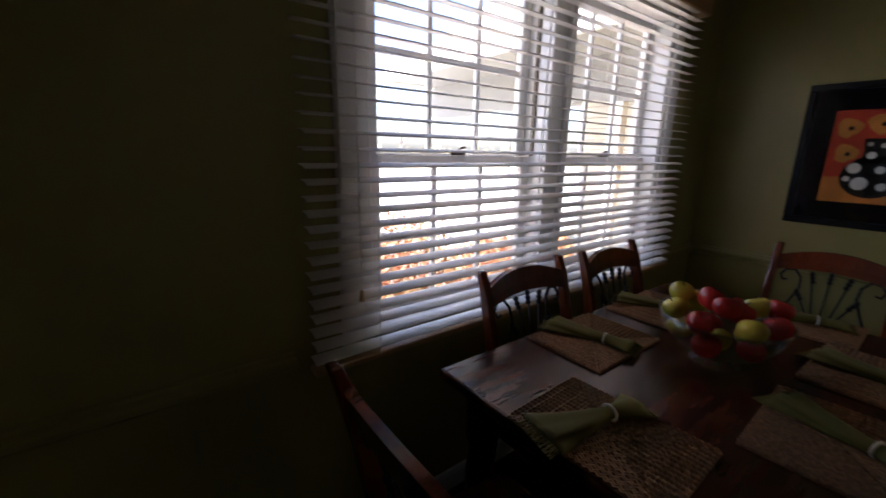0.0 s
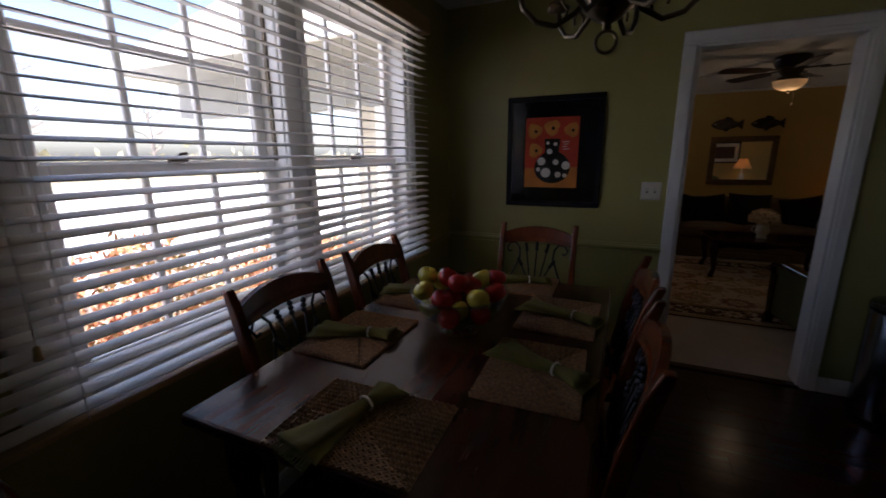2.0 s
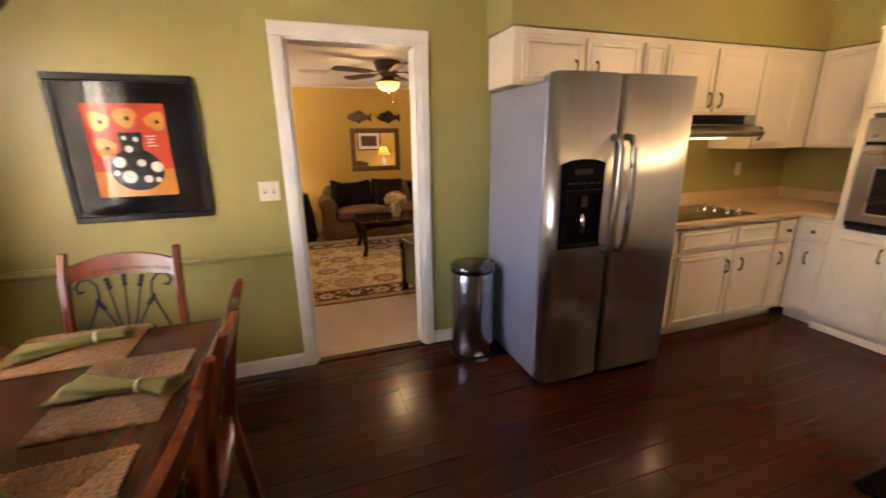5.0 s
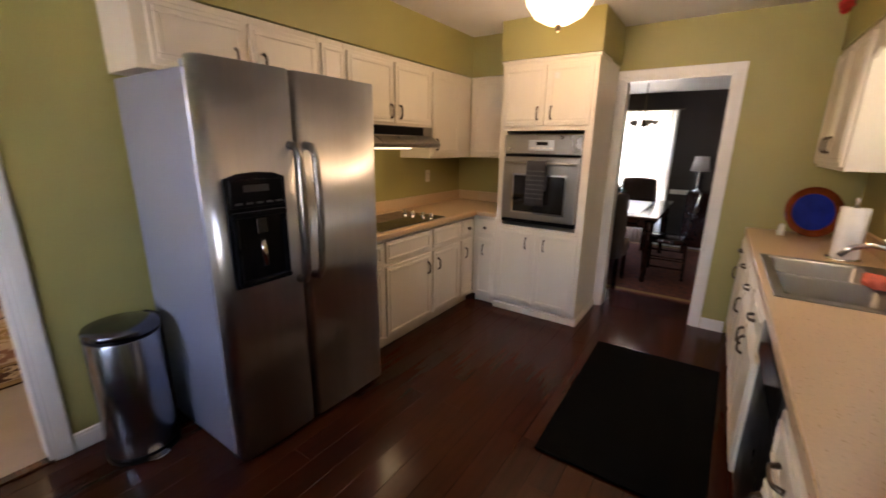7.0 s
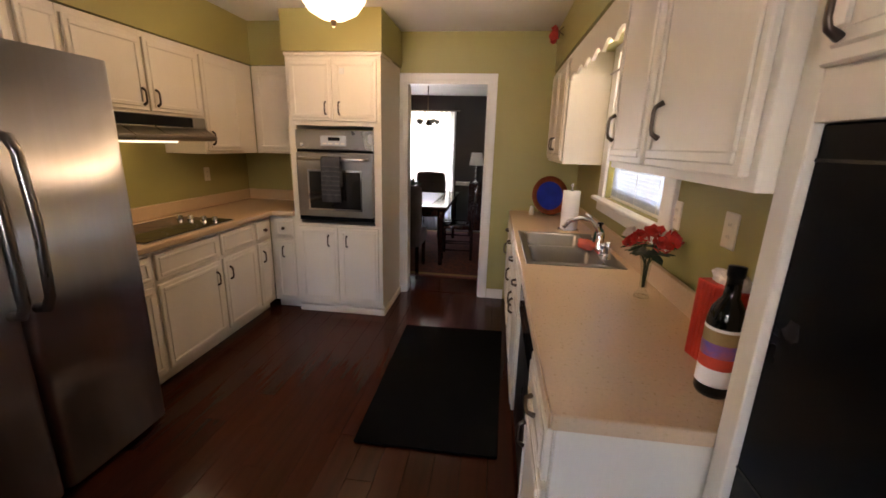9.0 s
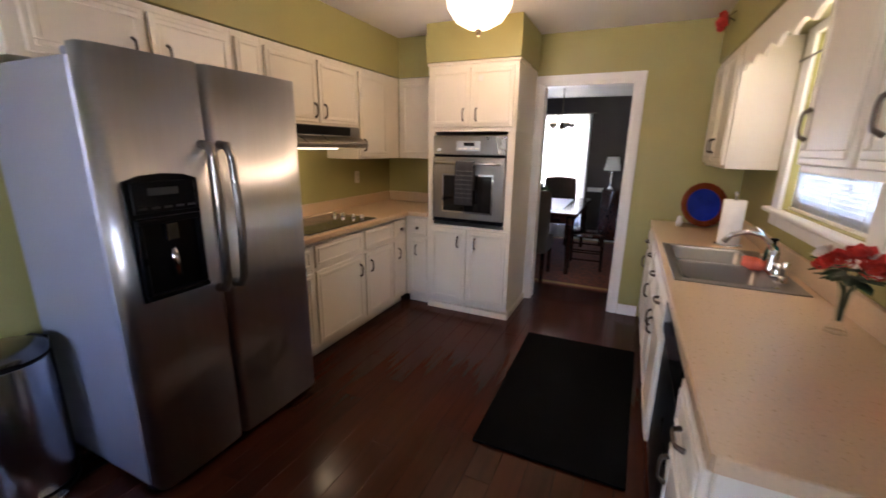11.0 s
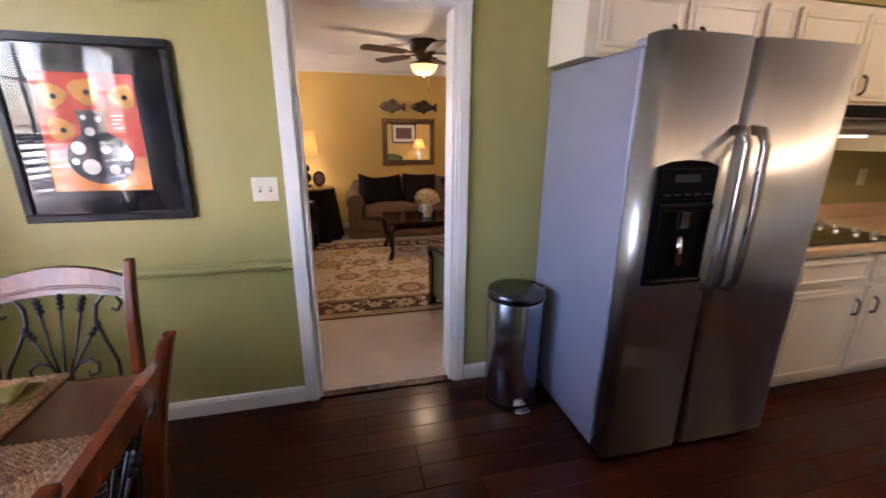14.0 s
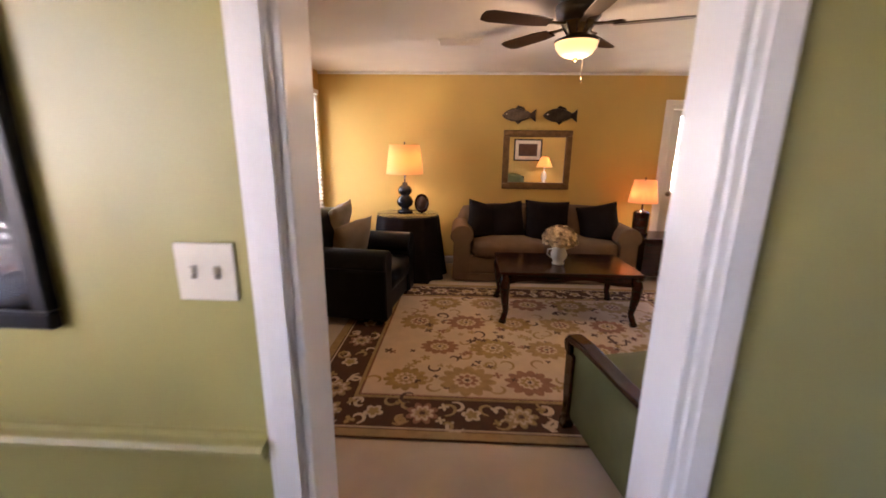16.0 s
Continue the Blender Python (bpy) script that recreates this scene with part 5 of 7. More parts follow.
def placemat(loc, w, d, rz):
    """A woven mat of four braided quarters, ribs of geometry."""
    t = thing("placemat", loc, rz, "woven brown seagrass placemat on the table", "placemat", "placemats on the table")
    part("backing", slab_bm([(-w / 2, -d / 2), (w / 2, -d / 2), (w / 2, d / 2), (-w / 2, d / 2)], .0, .005, 2, .002), JUTE, t)
    bm = bmesh.new()
    n = 19
    for k in range(n):
        s = 1 - (k + .5) / n
        hw, hd = w / 2 * s, d / 2 * s
        loop = [(-hw, -hd), (hw, -hd), (hw, hd), (-hw, hd), (-hw, -hd + .004)]
        pts = []
        for (xa, ya), (xb, yb) in zip(loop, loop[1:]):
            m_ = max(2, int(math.hypot(xb - xa, yb - ya) / .008))
            for q in range(m_):
                f_, ph = q / m_, (q + k) % 2
                pts.append((xa + (xb - xa) * f_ + (.0022 if ph else -.0022) * (yb != ya), ya + (yb - ya) * f_ + (.0022 if ph else -.0022) * (xb != xa), .0062 + .0022 * ph))
        tube_bm(pts, .0042, 4, bm)
    tagged(part("braid", bm, JUTE, t), kind="stuff")
    return t


def napkin(loc, rz, L=.29):
    t = thing("napkin", loc, rz, "olive green fringed napkin gathered in a ring", "napkin", "napkins on the placemats")
    bm = bmesh.new()
    rows_ = []
    for k in range(19):
        s = -1 + k / 9
        wide = .012 + (.055 * abs(s - .4) ** .9 if s > .4 else .036 * abs(s - .4) ** .9)
        high = .014 + .006 * (1 - abs(s - .4))
        row = []
        for j in range(22):
            a = 2 * math.pi * j / 22
            fold = 1 + .22 * math.sin(j * 5 + s * 3) * abs(s - .4)
            row.append(bm.verts.new((s * L / 2 + .004 * math.sin(j * 2.1), wide * math.cos(a) * fold, .012 + max(high * math.sin(a) * fold, -.010))))
        rows_.append(row)
    for a, b in zip(rows_, rows_[1:]):
        for j in range(22):
            bm.faces.new((a[j], a[(j + 1) % 22], b[(j + 1) % 22], b[j]))
    bm.faces.new(rows_[0][::-1])
    bm.faces.new(rows_[-1])
    smooth(part("cloth", bm, NAPKIN, t))
    fr_ = bmesh.new()
    for k in range(34):
        u = -1 + 2 * k / 33
        for e, m in ((L / 2, .045), (-L / 2, .058)):
            sg = 1 if e > 0 else -1
            tube_bm([(e - sg * .004, u * m, .012), (e + sg * .014, u * m * 1.04, .006 + .004 * math.sin(k * 2.2)), (e + sg * .026, u * m * 1.09 + .003 * math.sin(k * 3.7), .004)], .0014, 4, fr_)
    tagged(part("fringe", fr_, NAPKIN, t), kind="stuff")
    tube("ring", [(L * .2, .022 * math.cos(a), .015 + .018 * math.sin(a)) for a in [2 * math.pi * k / 16 for k in range(17)]], .0035, PLATEWHITE, t, 6)
    return t


pm = placemat((-.79, -2.19, TZ), .385, .29, 2)
for x, y, rz in ((-1.10, -1.77, 90), (-1.10, -1.27, 91), (-.46, -1.78, 92), (-.45, -1.30, 89), (-.71, -.96, 1)):
    copy_thing(pm, pose(x, y, TZ, 0, 0, rz))
nk = napkin((-.83, -2.20, TZ + .012), 76)
for x, y, rz in ((-1.11, -1.79, 12), (-1.12, -1.28, 20), (-.45, -1.76, -22), (-.45, -1.32, -15), (-.71, -.95, 15)):
    copy_thing(nk, pose(x, y, TZ + .012, 0, 0, rz))

fb = thing("fruit_bowl", (-.785, -1.575, TZ), label="clear glass bowl on a foot, filled with apples", category="bowl")
bowlp = [(0, .0205), (.038, .0205), (.050, .024), (.08, .032), (.135, .065), (.165, .110), (.180, .155), (.176, .155), (.160, .110), (.13, .070), (.07, .039), (0, .032)]
lathe("glass", bowlp, BOWLGLASS, fb, 40)
tube("rim", [(.178 * math.cos(a), .178 * math.sin(a), .156) for a in [2 * math.pi * k / 40 for k in range(41)]], .0038, BOWLGLASS, fb, 6)
lathe("foot", [(.046, .020), (.052, .008), (.070, .002), (.072, .0002), (.060, .0002), (.044, .012), (.040, .020), (.046, .020)], BOWLGLASS, fb, 32)


def apple(loc, r, m, tilt, spin, kind):
    t = thing("apple", loc, spin, kind + " apple in the glass bowl", "apple", "apples in the bowl")
    prof = []
    for k in range(13):
        a = math.pi * k / 12
        rr = r * math.sin(a) * (1.0 + .10 * math.cos(a))
        z = r * (.90 * math.cos(a)) - (.26 * r * math.exp(-(math.sin(a) / .33) ** 2) if k < 5 else -.12 * r * math.exp(-(math.sin(a) / .3) ** 2) if k > 8 else 0)
        prof.append((max(rr, 0), z))
    b = lathe("fruit", prof, m, t, 20)
    s = tube("stem", [(0, 0, r * .60), (r * .05, 0, r * .85), (r * .16, 0, r * 1.02)], r * .045, STEM, t, 5)
    for o in (b, s):
        o.matrix_basis = pose(0, 0, 0, tilt, tilt * .4, 0)


random.seed(5)
G, R = (GREENAPPLE, "yellow-green"), (REDAPPLE, "red")
for x, y, z, k in ((-.09, -.03, .125, G), (.0, -.085, .115, R), (.085, -.03, .12, R), (.05, .07, .12, G), (-.055, .075, .12, R), (.0, .0, .105, G),
                   (-.105, -.045, .205, G), (-.02, -.095, .20, R), (.085, -.055, .205, G), (.115, .03, .20, R), (.03, .03, .225, R), (-.085, .055, .215, G),
                   (-.01, .105, .205, R), (-.03, -.01, .265, R), (.055, .075, .24, G), (-.115, .005, .255, G), (.10, .09, .245, R), (.02, -.05, .262, R)):
    apple((-.785 + x * 1.14, -1.575 + y * 1.14, TZ + .035 + (z - .06) * .83), random.uniform(.038, .042), k[0], random.uniform(-35, 35), random.uniform(0, 360), k[1])

# chandelier over the table
cd = thing("chandelier", (-.33, -1.68, 1.67), label="antique pewter chandelier with curved arms and a hanging ring", category="chandelier")
tube("drop_ring", [(.026 * math.cos(a), 0, .026 + .026 * math.sin(a)) for a in [2 * math.pi * k / 20 for k in range(21)]], .0045, BRASS, cd, 7)
lathe("body", [(0, .052), (.012, .056), (.010, .068), (.03, .078), (.062, .105), (.066, .125), (.05, .155), (.022, .175), (.018, .20), (.032, .22), (.032, .235), (.012, .25), (.010, .40), (.02, .41), (.008, .43), (.006, .70), (.05, .725), (.055, .749), (0, .749)], BRASS, cd, 24)
for k in range(6):
    a = radians(60 * k + 12)
    u = (math.cos(a), math.sin(a))
    pts = [(.045, .145), (.08, .10), (.13, .072), (.18, .085), (.215, .12), (.225, .16)]
    arm = tube("arm", [(r * u[0], r * u[1], z) for r, z in pts], .007, BRASS, cd, 8)
    tube("scroll", [(r * u[0], r * u[1], z) for r, z in [(.11, .079), (.10, .11), (.12, .135), (.145, .125), (.14, .105)]], .0045, BRASS, arm, 6)
    lathe("candle_cup", [(0, 0), (.03, .006), (.034, .016), (.012, .018), (.012, .085), (0, .085)], BRASS, arm, 14, (.225 * u[0], .225 * u[1], .16))
    lathe("bulb", [(.008, .085), (.013, .105), (.009, .13), (0, .15)], WHITECER, arm, 10, (.225 * u[0], .225 * u[1], .16))

# framed print
pc = thing("framed_print", (-.713, 0, 1.427), label="black framed print of a spotted vase on red", category="picture")
PW, PH = .318, .370
for lo, hi in (((-PW, -.028, PH - .036), (PW, -.001, PH)), ((-PW, -.028, -PH), (PW, -.001, -PH + .036)), ((-PW, -.028, -PH + .036), (-PW + .036, -.001, PH - .036)), ((PW - .036, -.028, -PH + .036), (PW, -.001, PH - .036))):
    box("frame_bar", lo, hi, PICFRAME, pc, .005)
box("mat_board", (-PW + .03, -.010, -PH + .03), (PW - .03, -.004, PH - .03), PICMAT, pc, 0)
def flat(nm, pts, d, m):
    return part(nm, slab_bm(pts, -d - .0006, -d, 1), m, pc)
ax0, ax1, az0, az1 = -.19, .166, -.238, .232
flat("print_ground", [(ax0, az0 + .125), (ax1, az0 + .13), (ax1, az1), (ax0, az1)], .0112, ART_RED)
flat("print_table", [(ax0, az0), (ax1, az0), (ax1, az0 + .14), (ax0, az0 + .13)], .0120, ART_ORANGE)
body = [(-.002 + .122 * math.cos(a) * (1 - .10 * max(0, math.sin(a))), -.100 + .110 * math.sin(a)) for a in [2 * math.pi * k / 36 for k in range(36)]]
flat("print_vase", body, .0128, ART_BLACK)
flat("print_vase_neck", [(-.058, -.035), (.045, -.035), (.040, .02), (.048, .09), (-.060, .09), (-.052, .02)], .0128, ART_BLACK)
for x, z, r in ((-.075, -.06, .027), (.022, -.066, .019), (.090, -.088, .028), (-.043, -.137, .033), (-.022, .006, .018), (.040, -.150, .020), (-.095, -.115, .014), (.085, -.155, .014), (.015, .055, .012), (-.035, .062, .010)):
    flat("print_dot", arc(x, z, r, 0, 345, 16), .0136, ART_WHITE)
for x, z, r in ((-.128, .145, .048), (-.012, .163, .050), (.118, .145, .046), (-.120, .015, .046)):
    pts = []
    for k in range(24):
        a = 2 * math.pi * k / 24
        q = r * (1 + .12 * math.sin(3 * a + x * 40) + .05 * math.sin(7 * a))
        pts.append((x + q * math.cos(a), z + q * math.sin(a)))
    flat("print_flower", pts, .0128, ART_YELLOW)
    flat("print_flower_eye", arc(x + .008, z - .004, r * .24, 0, 340, 10), .0136, ART_BLACK)
for k in range(4):
    flat("print_script", [(.062 + .006 * (k % 2), .066 - .016 * k), (.108 - .008 * (k % 3), .068 - .016 * k), (.108 - .008 * (k % 3), .073 - .016 * k), (.062 + .006 * (k % 2), .071 - .016 * k)], .0128, ART_WHITE)
g = box("glass", (-PW + .034, -.0175, -PH + .034), (PW - .034, -.0165, PH - .034), PICGLASS, pc, 0)

# ---------------------------------------------------------------- living room
rug = thing("living_rug", (1.01, 2.15, .006), label="cream and brown floral bordered area rug", category="rug")
RX, RY = 1.54, 1.17
part("border", slab_bm([(-RX, -RY), (RX, -RY), (RX, RY), (-RX, RY)], 0, .010, 2, .003), RUGDARK, rug)
def band(nm, ox, oy, w, z, m):
    bm = bmesh.new()
    ix, iy = ox - w, oy - w
    for lo, hi in (((-ox, -oy), (ox, -iy)), ((-ox, iy), (ox, oy)), ((-ox, -iy), (-ix, iy)), ((ix, -iy), (ox, iy))):
        box_bm((lo[0], lo[1], .004), (hi[0], hi[1], z), 0, 1, bm)
    part(nm, bm, m, rug)
band("outer_band", RX - .004, RY - .004, .055, .0115, RUGTAN)
band("guard_band", RX - .068, RY - .068, .010, .0113, RUGFIELD)
band("inner_band", RX - .325, RY - .325, .022, .0115, RUGTAN)
band("inner_guard", RX - .352, RY - .352, .010, .0122, RUGROSE)
box("field", (-RX + .352, -RY + .352, .004), (RX - .352, RY - .352, .0118), RUGFIELD, rug, 0)
def rosette(bm, x, y, r, petals, z, inner=.55, rot=0.0, sx=1.0, sy=1.0):
    n = petals * 6
    vs_ = []
    for k in range(n):
        a = 2 * math.pi * k / n + rot
        q = r * (inner + (1 - inner) * abs(math.cos(petals * (a - rot) / 2)))
        vs_.append(bm.verts.new((x + sx * q * math.cos(a), y + sy * q * math.sin(a), z)))
    bm.faces.new(vs_)
def ribbon(bm, pts, w, z):
    """A flat vine along a line of points, thinner at its ends."""
    n = len(pts)
    row_ = []
    for k, (x, y) in enumerate(pts):
        xa, ya = pts[max(k - 1, 0)]
        xb, yb = pts[min(k + 1, n - 1)]
        d = math.hypot(xb - xa, yb - ya) or 1
        h = w * (.35 + .65 * math.sin(math.pi * (k + .5) / n))
        row_.append((bm.verts.new((x - (yb - ya) / d * h, y + (xb - xa) / d * h, z)), bm.verts.new((x + (yb - ya) / d * h, y - (xb - xa) / d * h, z))))
    for a, b in zip(row_, row_[1:]):
        bm.faces.new((a[0], a[1], b[1], b[0]))
rnd = random.Random(21)
mo = {"tan": bmesh.new(), "rose": bmesh.new(), "sage": bmesh.new(), "pale": bmesh.new(), "olive": bmesh.new()}
FX, FY = RX - .40, RY - .40
def curl(x, y, r, a0, turn, z, bm, w=.010):
    ribbon(bm, [(x + r * (1 - .55 * k / 10) * math.cos(a0 + turn * k / 10), y + r * (1 - .55 * k / 10) * math.sin(a0 + turn * k / 10)) for k in range(11)], w, z)
for j in range(4):
    for i in range(6):
        x, y = -FX + .20 + i * .385 + (.19 if j % 2 else 0), -FY + .13 + j * .43
        if abs(x) > FX - .10 or abs(y) > FY - .05:
            continue
        r, kind = rnd.uniform(.135, .185), (i + 2 * j) % 3
        flat_ = rnd.uniform(.78, 1.0)
        out, mid = (("olive", "tan"), ("tan", "rose"), ("rose", "olive"))[kind]
        rosette(mo[out], x, y, r, 12, .0126, .76, rnd.random(), 1, flat_)
        rosette(mo["pale"], x, y, r * .50, 12, .0131, .82, rnd.random(), 1, flat_)
        rosette(mo[mid], x, y, r * .40, 8, .0136, .6, rnd.random(), 1, flat_)
        rosette(mo["pale"], x, y, r * .20, 6, .0141, .7)
        rosette(mo["sage"], x, y, r * .11, 5, .0146, .5)
        for k in range(3):
            a = rnd.uniform(0, 6.28)
            curl(x + r * 1.35 * math.cos(a), y + r * 1.35 * math.sin(a), rnd.uniform(.04, .07), a, rnd.choice((-4, 4)), .0124, mo[rnd.choice(("tan", "olive", "sage"))])
for k in range(210):
    x, y = rnd.uniform(-FX + .03, FX - .03), rnd.uniform(-FY + .03, FY - .03)
    rosette(mo[rnd.choice(("sage", "sage", "tan", "rose", "olive"))], x, y, rnd.uniform(.022, .040), rnd.choice((3, 4, 4, 5)), .01235 + k * 2e-6, .22, rnd.random() * 6)
def border_run(length, at):
    n = int(length / .26)
    for k in range(n + 1):
        u = -length / 2 + length * k / n
        x, y = at(u, 0)
        big = k % 2 == 0
        for nm, q, z in ((("rose" if k % 4 else "tan"), .095, .0112), ("pale", .068, .0116), ("tan", .045, .0120), ("sage", .020, .0124)) if big else (("pale", .058, .0112), ("olive", .036, .0116)):
            rosette(mo[nm], x, y, q, 8 if big else 5, z, .62, k)
        for sgn in (-1, 1):
            for q in range(2):
                xx, yy_ = at(u + rnd.uniform(.05, .20), sgn * rnd.uniform(.035, .10))
                curl(xx, yy_, rnd.uniform(.035, .06), rnd.uniform(0, 6.28), rnd.choice((-4.4, 4.4)), .0110 + rnd.uniform(0, .0002), mo[rnd.choice(("pale", "pale", "tan"))], .011)
            xx, yy_ = at(u + .13 + rnd.uniform(-.03, .03), sgn * rnd.uniform(.05, .09))
            rosette(mo[rnd.choice(("tan", "pale", "olive"))], xx, yy_, rnd.uniform(.026, .040), rnd.choice((3, 4)), .0113 + rnd.uniform(0, .0002), .25, k * 1.7)
for sgn in (-1, 1):
    border_run(2 * RX - .40, lambda u, v, e=sgn: (u, e * (RY - .20) + v))
    border_run(2 * RY - .80, lambda u, v, e=sgn: (e * (RX - .20) + v, u))
for nm, m in (("tan", RUGTAN), ("rose", RUGROSE), ("sage", RUGSAGE), ("pale", RUGFIELD), ("olive", RUGOLIVE)):
    tagged(part(nm + "_motif", mo[nm], m, rug), kind="stuff")

sf = thing("sofa", (1.29, 3.80, .006), label="brown upholstered two-seat sofa with dark cushions", category="sofa")
box("base", (-.92, -.33, .09), (.92, .34, .30), SOFA, sf, .03, 3)
box("skirt", (-.95, -.345, .012), (.95, .34, .10), SOFA, sf, .01, 2)
cushion("seat_cushion", (-.77, -.36, .28), (-.002, .20, .45), SOFA, sf)
cushion("seat_cushion", (.002, -.36, .28), (.77, .20, .45), SOFA, sf)
cushion("backrest", (-.90, .14, .28), (.90, .37, .76), SOFA, sf, .04)
for s in (-1, 1):
    x0, x1 = sorted((s * .76, s * 1.00))
    arm = part("arm", slab_bm([(x0 + .02, .02), (x1 - .02, .02), (x1 - .03, .44)] + arc((x0 + x1) / 2, .50, .125, -10, 190, 12) + [(x0 + .03, .44)], -.34, .33, 1, .012), SOFA, sf)
def pillow(loc, rz, tilt, size, m, label, spin=0):
    t = thing("cushion", loc, rz, label, "cushion", "cushions on the seats")
    bm = bmesh.new()
    for side in (-1, 1):
        g_ = []
        for i in range(13):
            row_ = []
            for j in range(13):
                u, v = i / 6 - 1, j / 6 - 1
                pull = 1 - .07 * (1 - (u * v) ** 2)
                puff = .085 * ((1 - u ** 4) * (1 - v ** 4)) ** .6 * (1 + .15 * noise.noise(Vector((u * 2, v * 2, loc[0] * 7))))
                row_.append(bm.verts.new((u * pull * size / 2, side * puff, v * pull * size / 2)))
            g_.append(row_)
        for i in range(12):
            for j in range(12):
                q_ = (g_[i][j], g_[i + 1][j], g_[i + 1][j + 1], g_[i][j + 1])
                bm.faces.new(q_ if side < 0 else q_[::-1])
    bmesh.ops.remove_doubles(bm, verts=bm.verts, dist=.0005)
    b = smooth(part("cover", bm, m, t))
    b.matrix_basis = pose(0, 0, 0, tilt, spin, 0)
for x, rz, sp_ in ((.66, 22, 14), (.90, 8, -6), (1.36, 0, 2), (1.93, -14, -12)):
    pillow((x, 3.80 + .02 * math.sin(x * 9), .625), rz, -20, .50 if x == 1.36 else .44, DARKCLOTH, "black-brown square cushion on the sofa", sp_)

ct = thing("coffee_table", (1.29, 2.70, .018), label="dark polished wooden coffee table with curved legs", category="coffee table")
part("tabletop", slab_bm([(-.57, -.33), (.57, -.33), (.57, .33), (-.57, .33)], .415, .445, 2, .010), DARKWOOD, ct)
for y in (-.285, .285):
    pts = [(-.50, .415), (-.50, .33)] + [(-.50 + 1.0 * k / 16, .335 + .035 * math.sin(math.pi * k / 16) + .012 * math.sin(4 * math.pi * k / 16)) for k in range(1, 16)] + [(.50, .33), (.50, .415)]
    part("apron", slab_bm(pts, y - .012, y + .012, 1, .002), DARKWOOD, ct)
for x in (-.51, .51):
    box("apron", (x - .012, -.27, .34), (x + .012, .27, .415), DARKWOOD, ct, .003)
for sx in (-1, 1):
    for sy in (-1, 1):
        tube("leg", [(sx * .515, sy * .285, .415), (sx * .53, sy * .30, .34), (sx * .525, sy * .297, .22), (sx * .51, sy * .285, .10), (sx * .53, sy * .30, .03), (sx * .535, sy * .305, 0)], .036, DARKWOOD, ct, 8, "", [1.15, 1.25, .95, .68, .72, .95])
hv = thing("hydrangea_vase", (1.24, 2.66, .463), label="white ceramic pitcher with dried cream hydrangeas", category="vase")
lathe("pitcher", [(0, 0), (.05, 0), (.055, .01), (.042, .02), (.065, .06), (.07, .09), (.055, .13), (.058, .15), (.052, .15), (.05, .13), (0, .12)], WHITECER, hv, 24)
tube("pitcher_handle", [(-.055, 0, .135), (-.095, 0, .125), (-.10, 0, .085), (-.066, 0, .055)], .007, WHITECER, hv, 7)
bm = bmesh.new()
for k in range(420):
    z = rnd.uniform(-.35, 1)
    a = rnd.uniform(0, 2 * math.pi)
    q = math.sqrt(max(0, 1 - z * z))
    d = Vector((q * math.cos(a), q * math.sin(a), z))
    p = Vector((d.x * .135, d.y * .135, .215 + d.z * .105)) * 1.0 + d * rnd.uniform(-.02, .012)
    m = Matrix.Translation(p) @ d.to_track_quat("Z", "Y").to_matrix().to_4x4() @ pose(0, 0, 0, rnd.uniform(-30, 30), rnd.uniform(-30, 30), rnd.uniform(0, 90))
    w = rnd.uniform(.010, .017)
    for e in range(4):
        mm = m @ pose(0, 0, 0, 0, -18, 90 * e)
        bm.faces.new([bm.verts.new(mm @ Vector(v)) for v in ((0, -w * .2, 0), (w, -w * .6, 0), (w * 1.35, 0, 0), (w, w * .6, 0), (0, w * .2, 0))])
tagged(part("flower_head", bm, HYDRANGEA, hv), kind="stuff")

rd = thing("round_table", (-.20, 3.70, .006), label="round side table under a floor-length black cloth", category="table")
bm = bmesh.new()
prev = None
for z, r, wv in ((.70, 0, 0), (.703, .30, 0), (.70, .335, 0), (.68, .345, .004), (.45, .365, .018), (.2, .39, .03), (.004, .41, .038)):
    ring = [bm.verts.new((0, 0, z))] if r == 0 else [bm.verts.new(((r + wv * math.sin(k * 2 * math.pi * 11 / 66)) * math.cos(2 * math.pi * k / 66), (r + wv * math.sin(k * 2 * math.pi * 11 / 66)) * math.sin(2 * math.pi * k / 66), z)) for k in range(66)]
    if prev:
        for k in range(66):
            q = list(dict.fromkeys([prev[k % len(prev)], prev[(k + 1) % len(prev)], ring[(k + 1) % 66], ring[k]]))
            bm.faces.new(q)
    prev = ring
smooth(part("tablecloth", bm, DARKCLOTH, rd))
lathe("glass_top", [(0, .704), (.34, .704), (.342, .708), (.34, .712), (0, .712)], CLEAR, rd, 40)
def table_lamp(loc, base, shade, m_base, m_shade, label):
    t = thing("table_lamp", loc, label=label, category="lamp")
    lathe("base", base, m_base, t, 24)
    z0, z1, r0, r1 = shade
    s = lathe("shade", [(r0, z0), (r1, z1), (r1 - .003, z1), (r0 - .003, z0), (r0, z0)], m_shade, t, 36)
    lathe("finial", [(.004, z1 - .02), (.004, z1 + .01), (.011, z1 + .018), (.006, z1 + .03), (0, z1 + .035)], BRASS, t, 10)
    tube("harp", [(0, 0, z1 - .015), (.05, 0, z1 - .04), (.055, 0, z0 + .02), (.012, 0, z0 - .03)], .002, BRASS, t, 5)
    return t
table_lamp((-.24, 3.76, .718), [(0, 0), (.085, 0), (.085, .025), (.05, .03), (.04, .045), (.085, .085), (.095, .125), (.07, .17), (.045, .19), (.075, .22), (.08, .25), (.06, .285), (.03, .305), (.028, .33), (.010, .335), (.010, .42), (0, .42)], (.425, .735, .205, .165), CERAMIC, SHADE, "lit table lamp with gourd-shaped black base, cream shade")
lathe_ob = thing("oval_frame", (-.05, 3.74, .718), label="small dark oval picture frame standing on the table", category="picture frame")
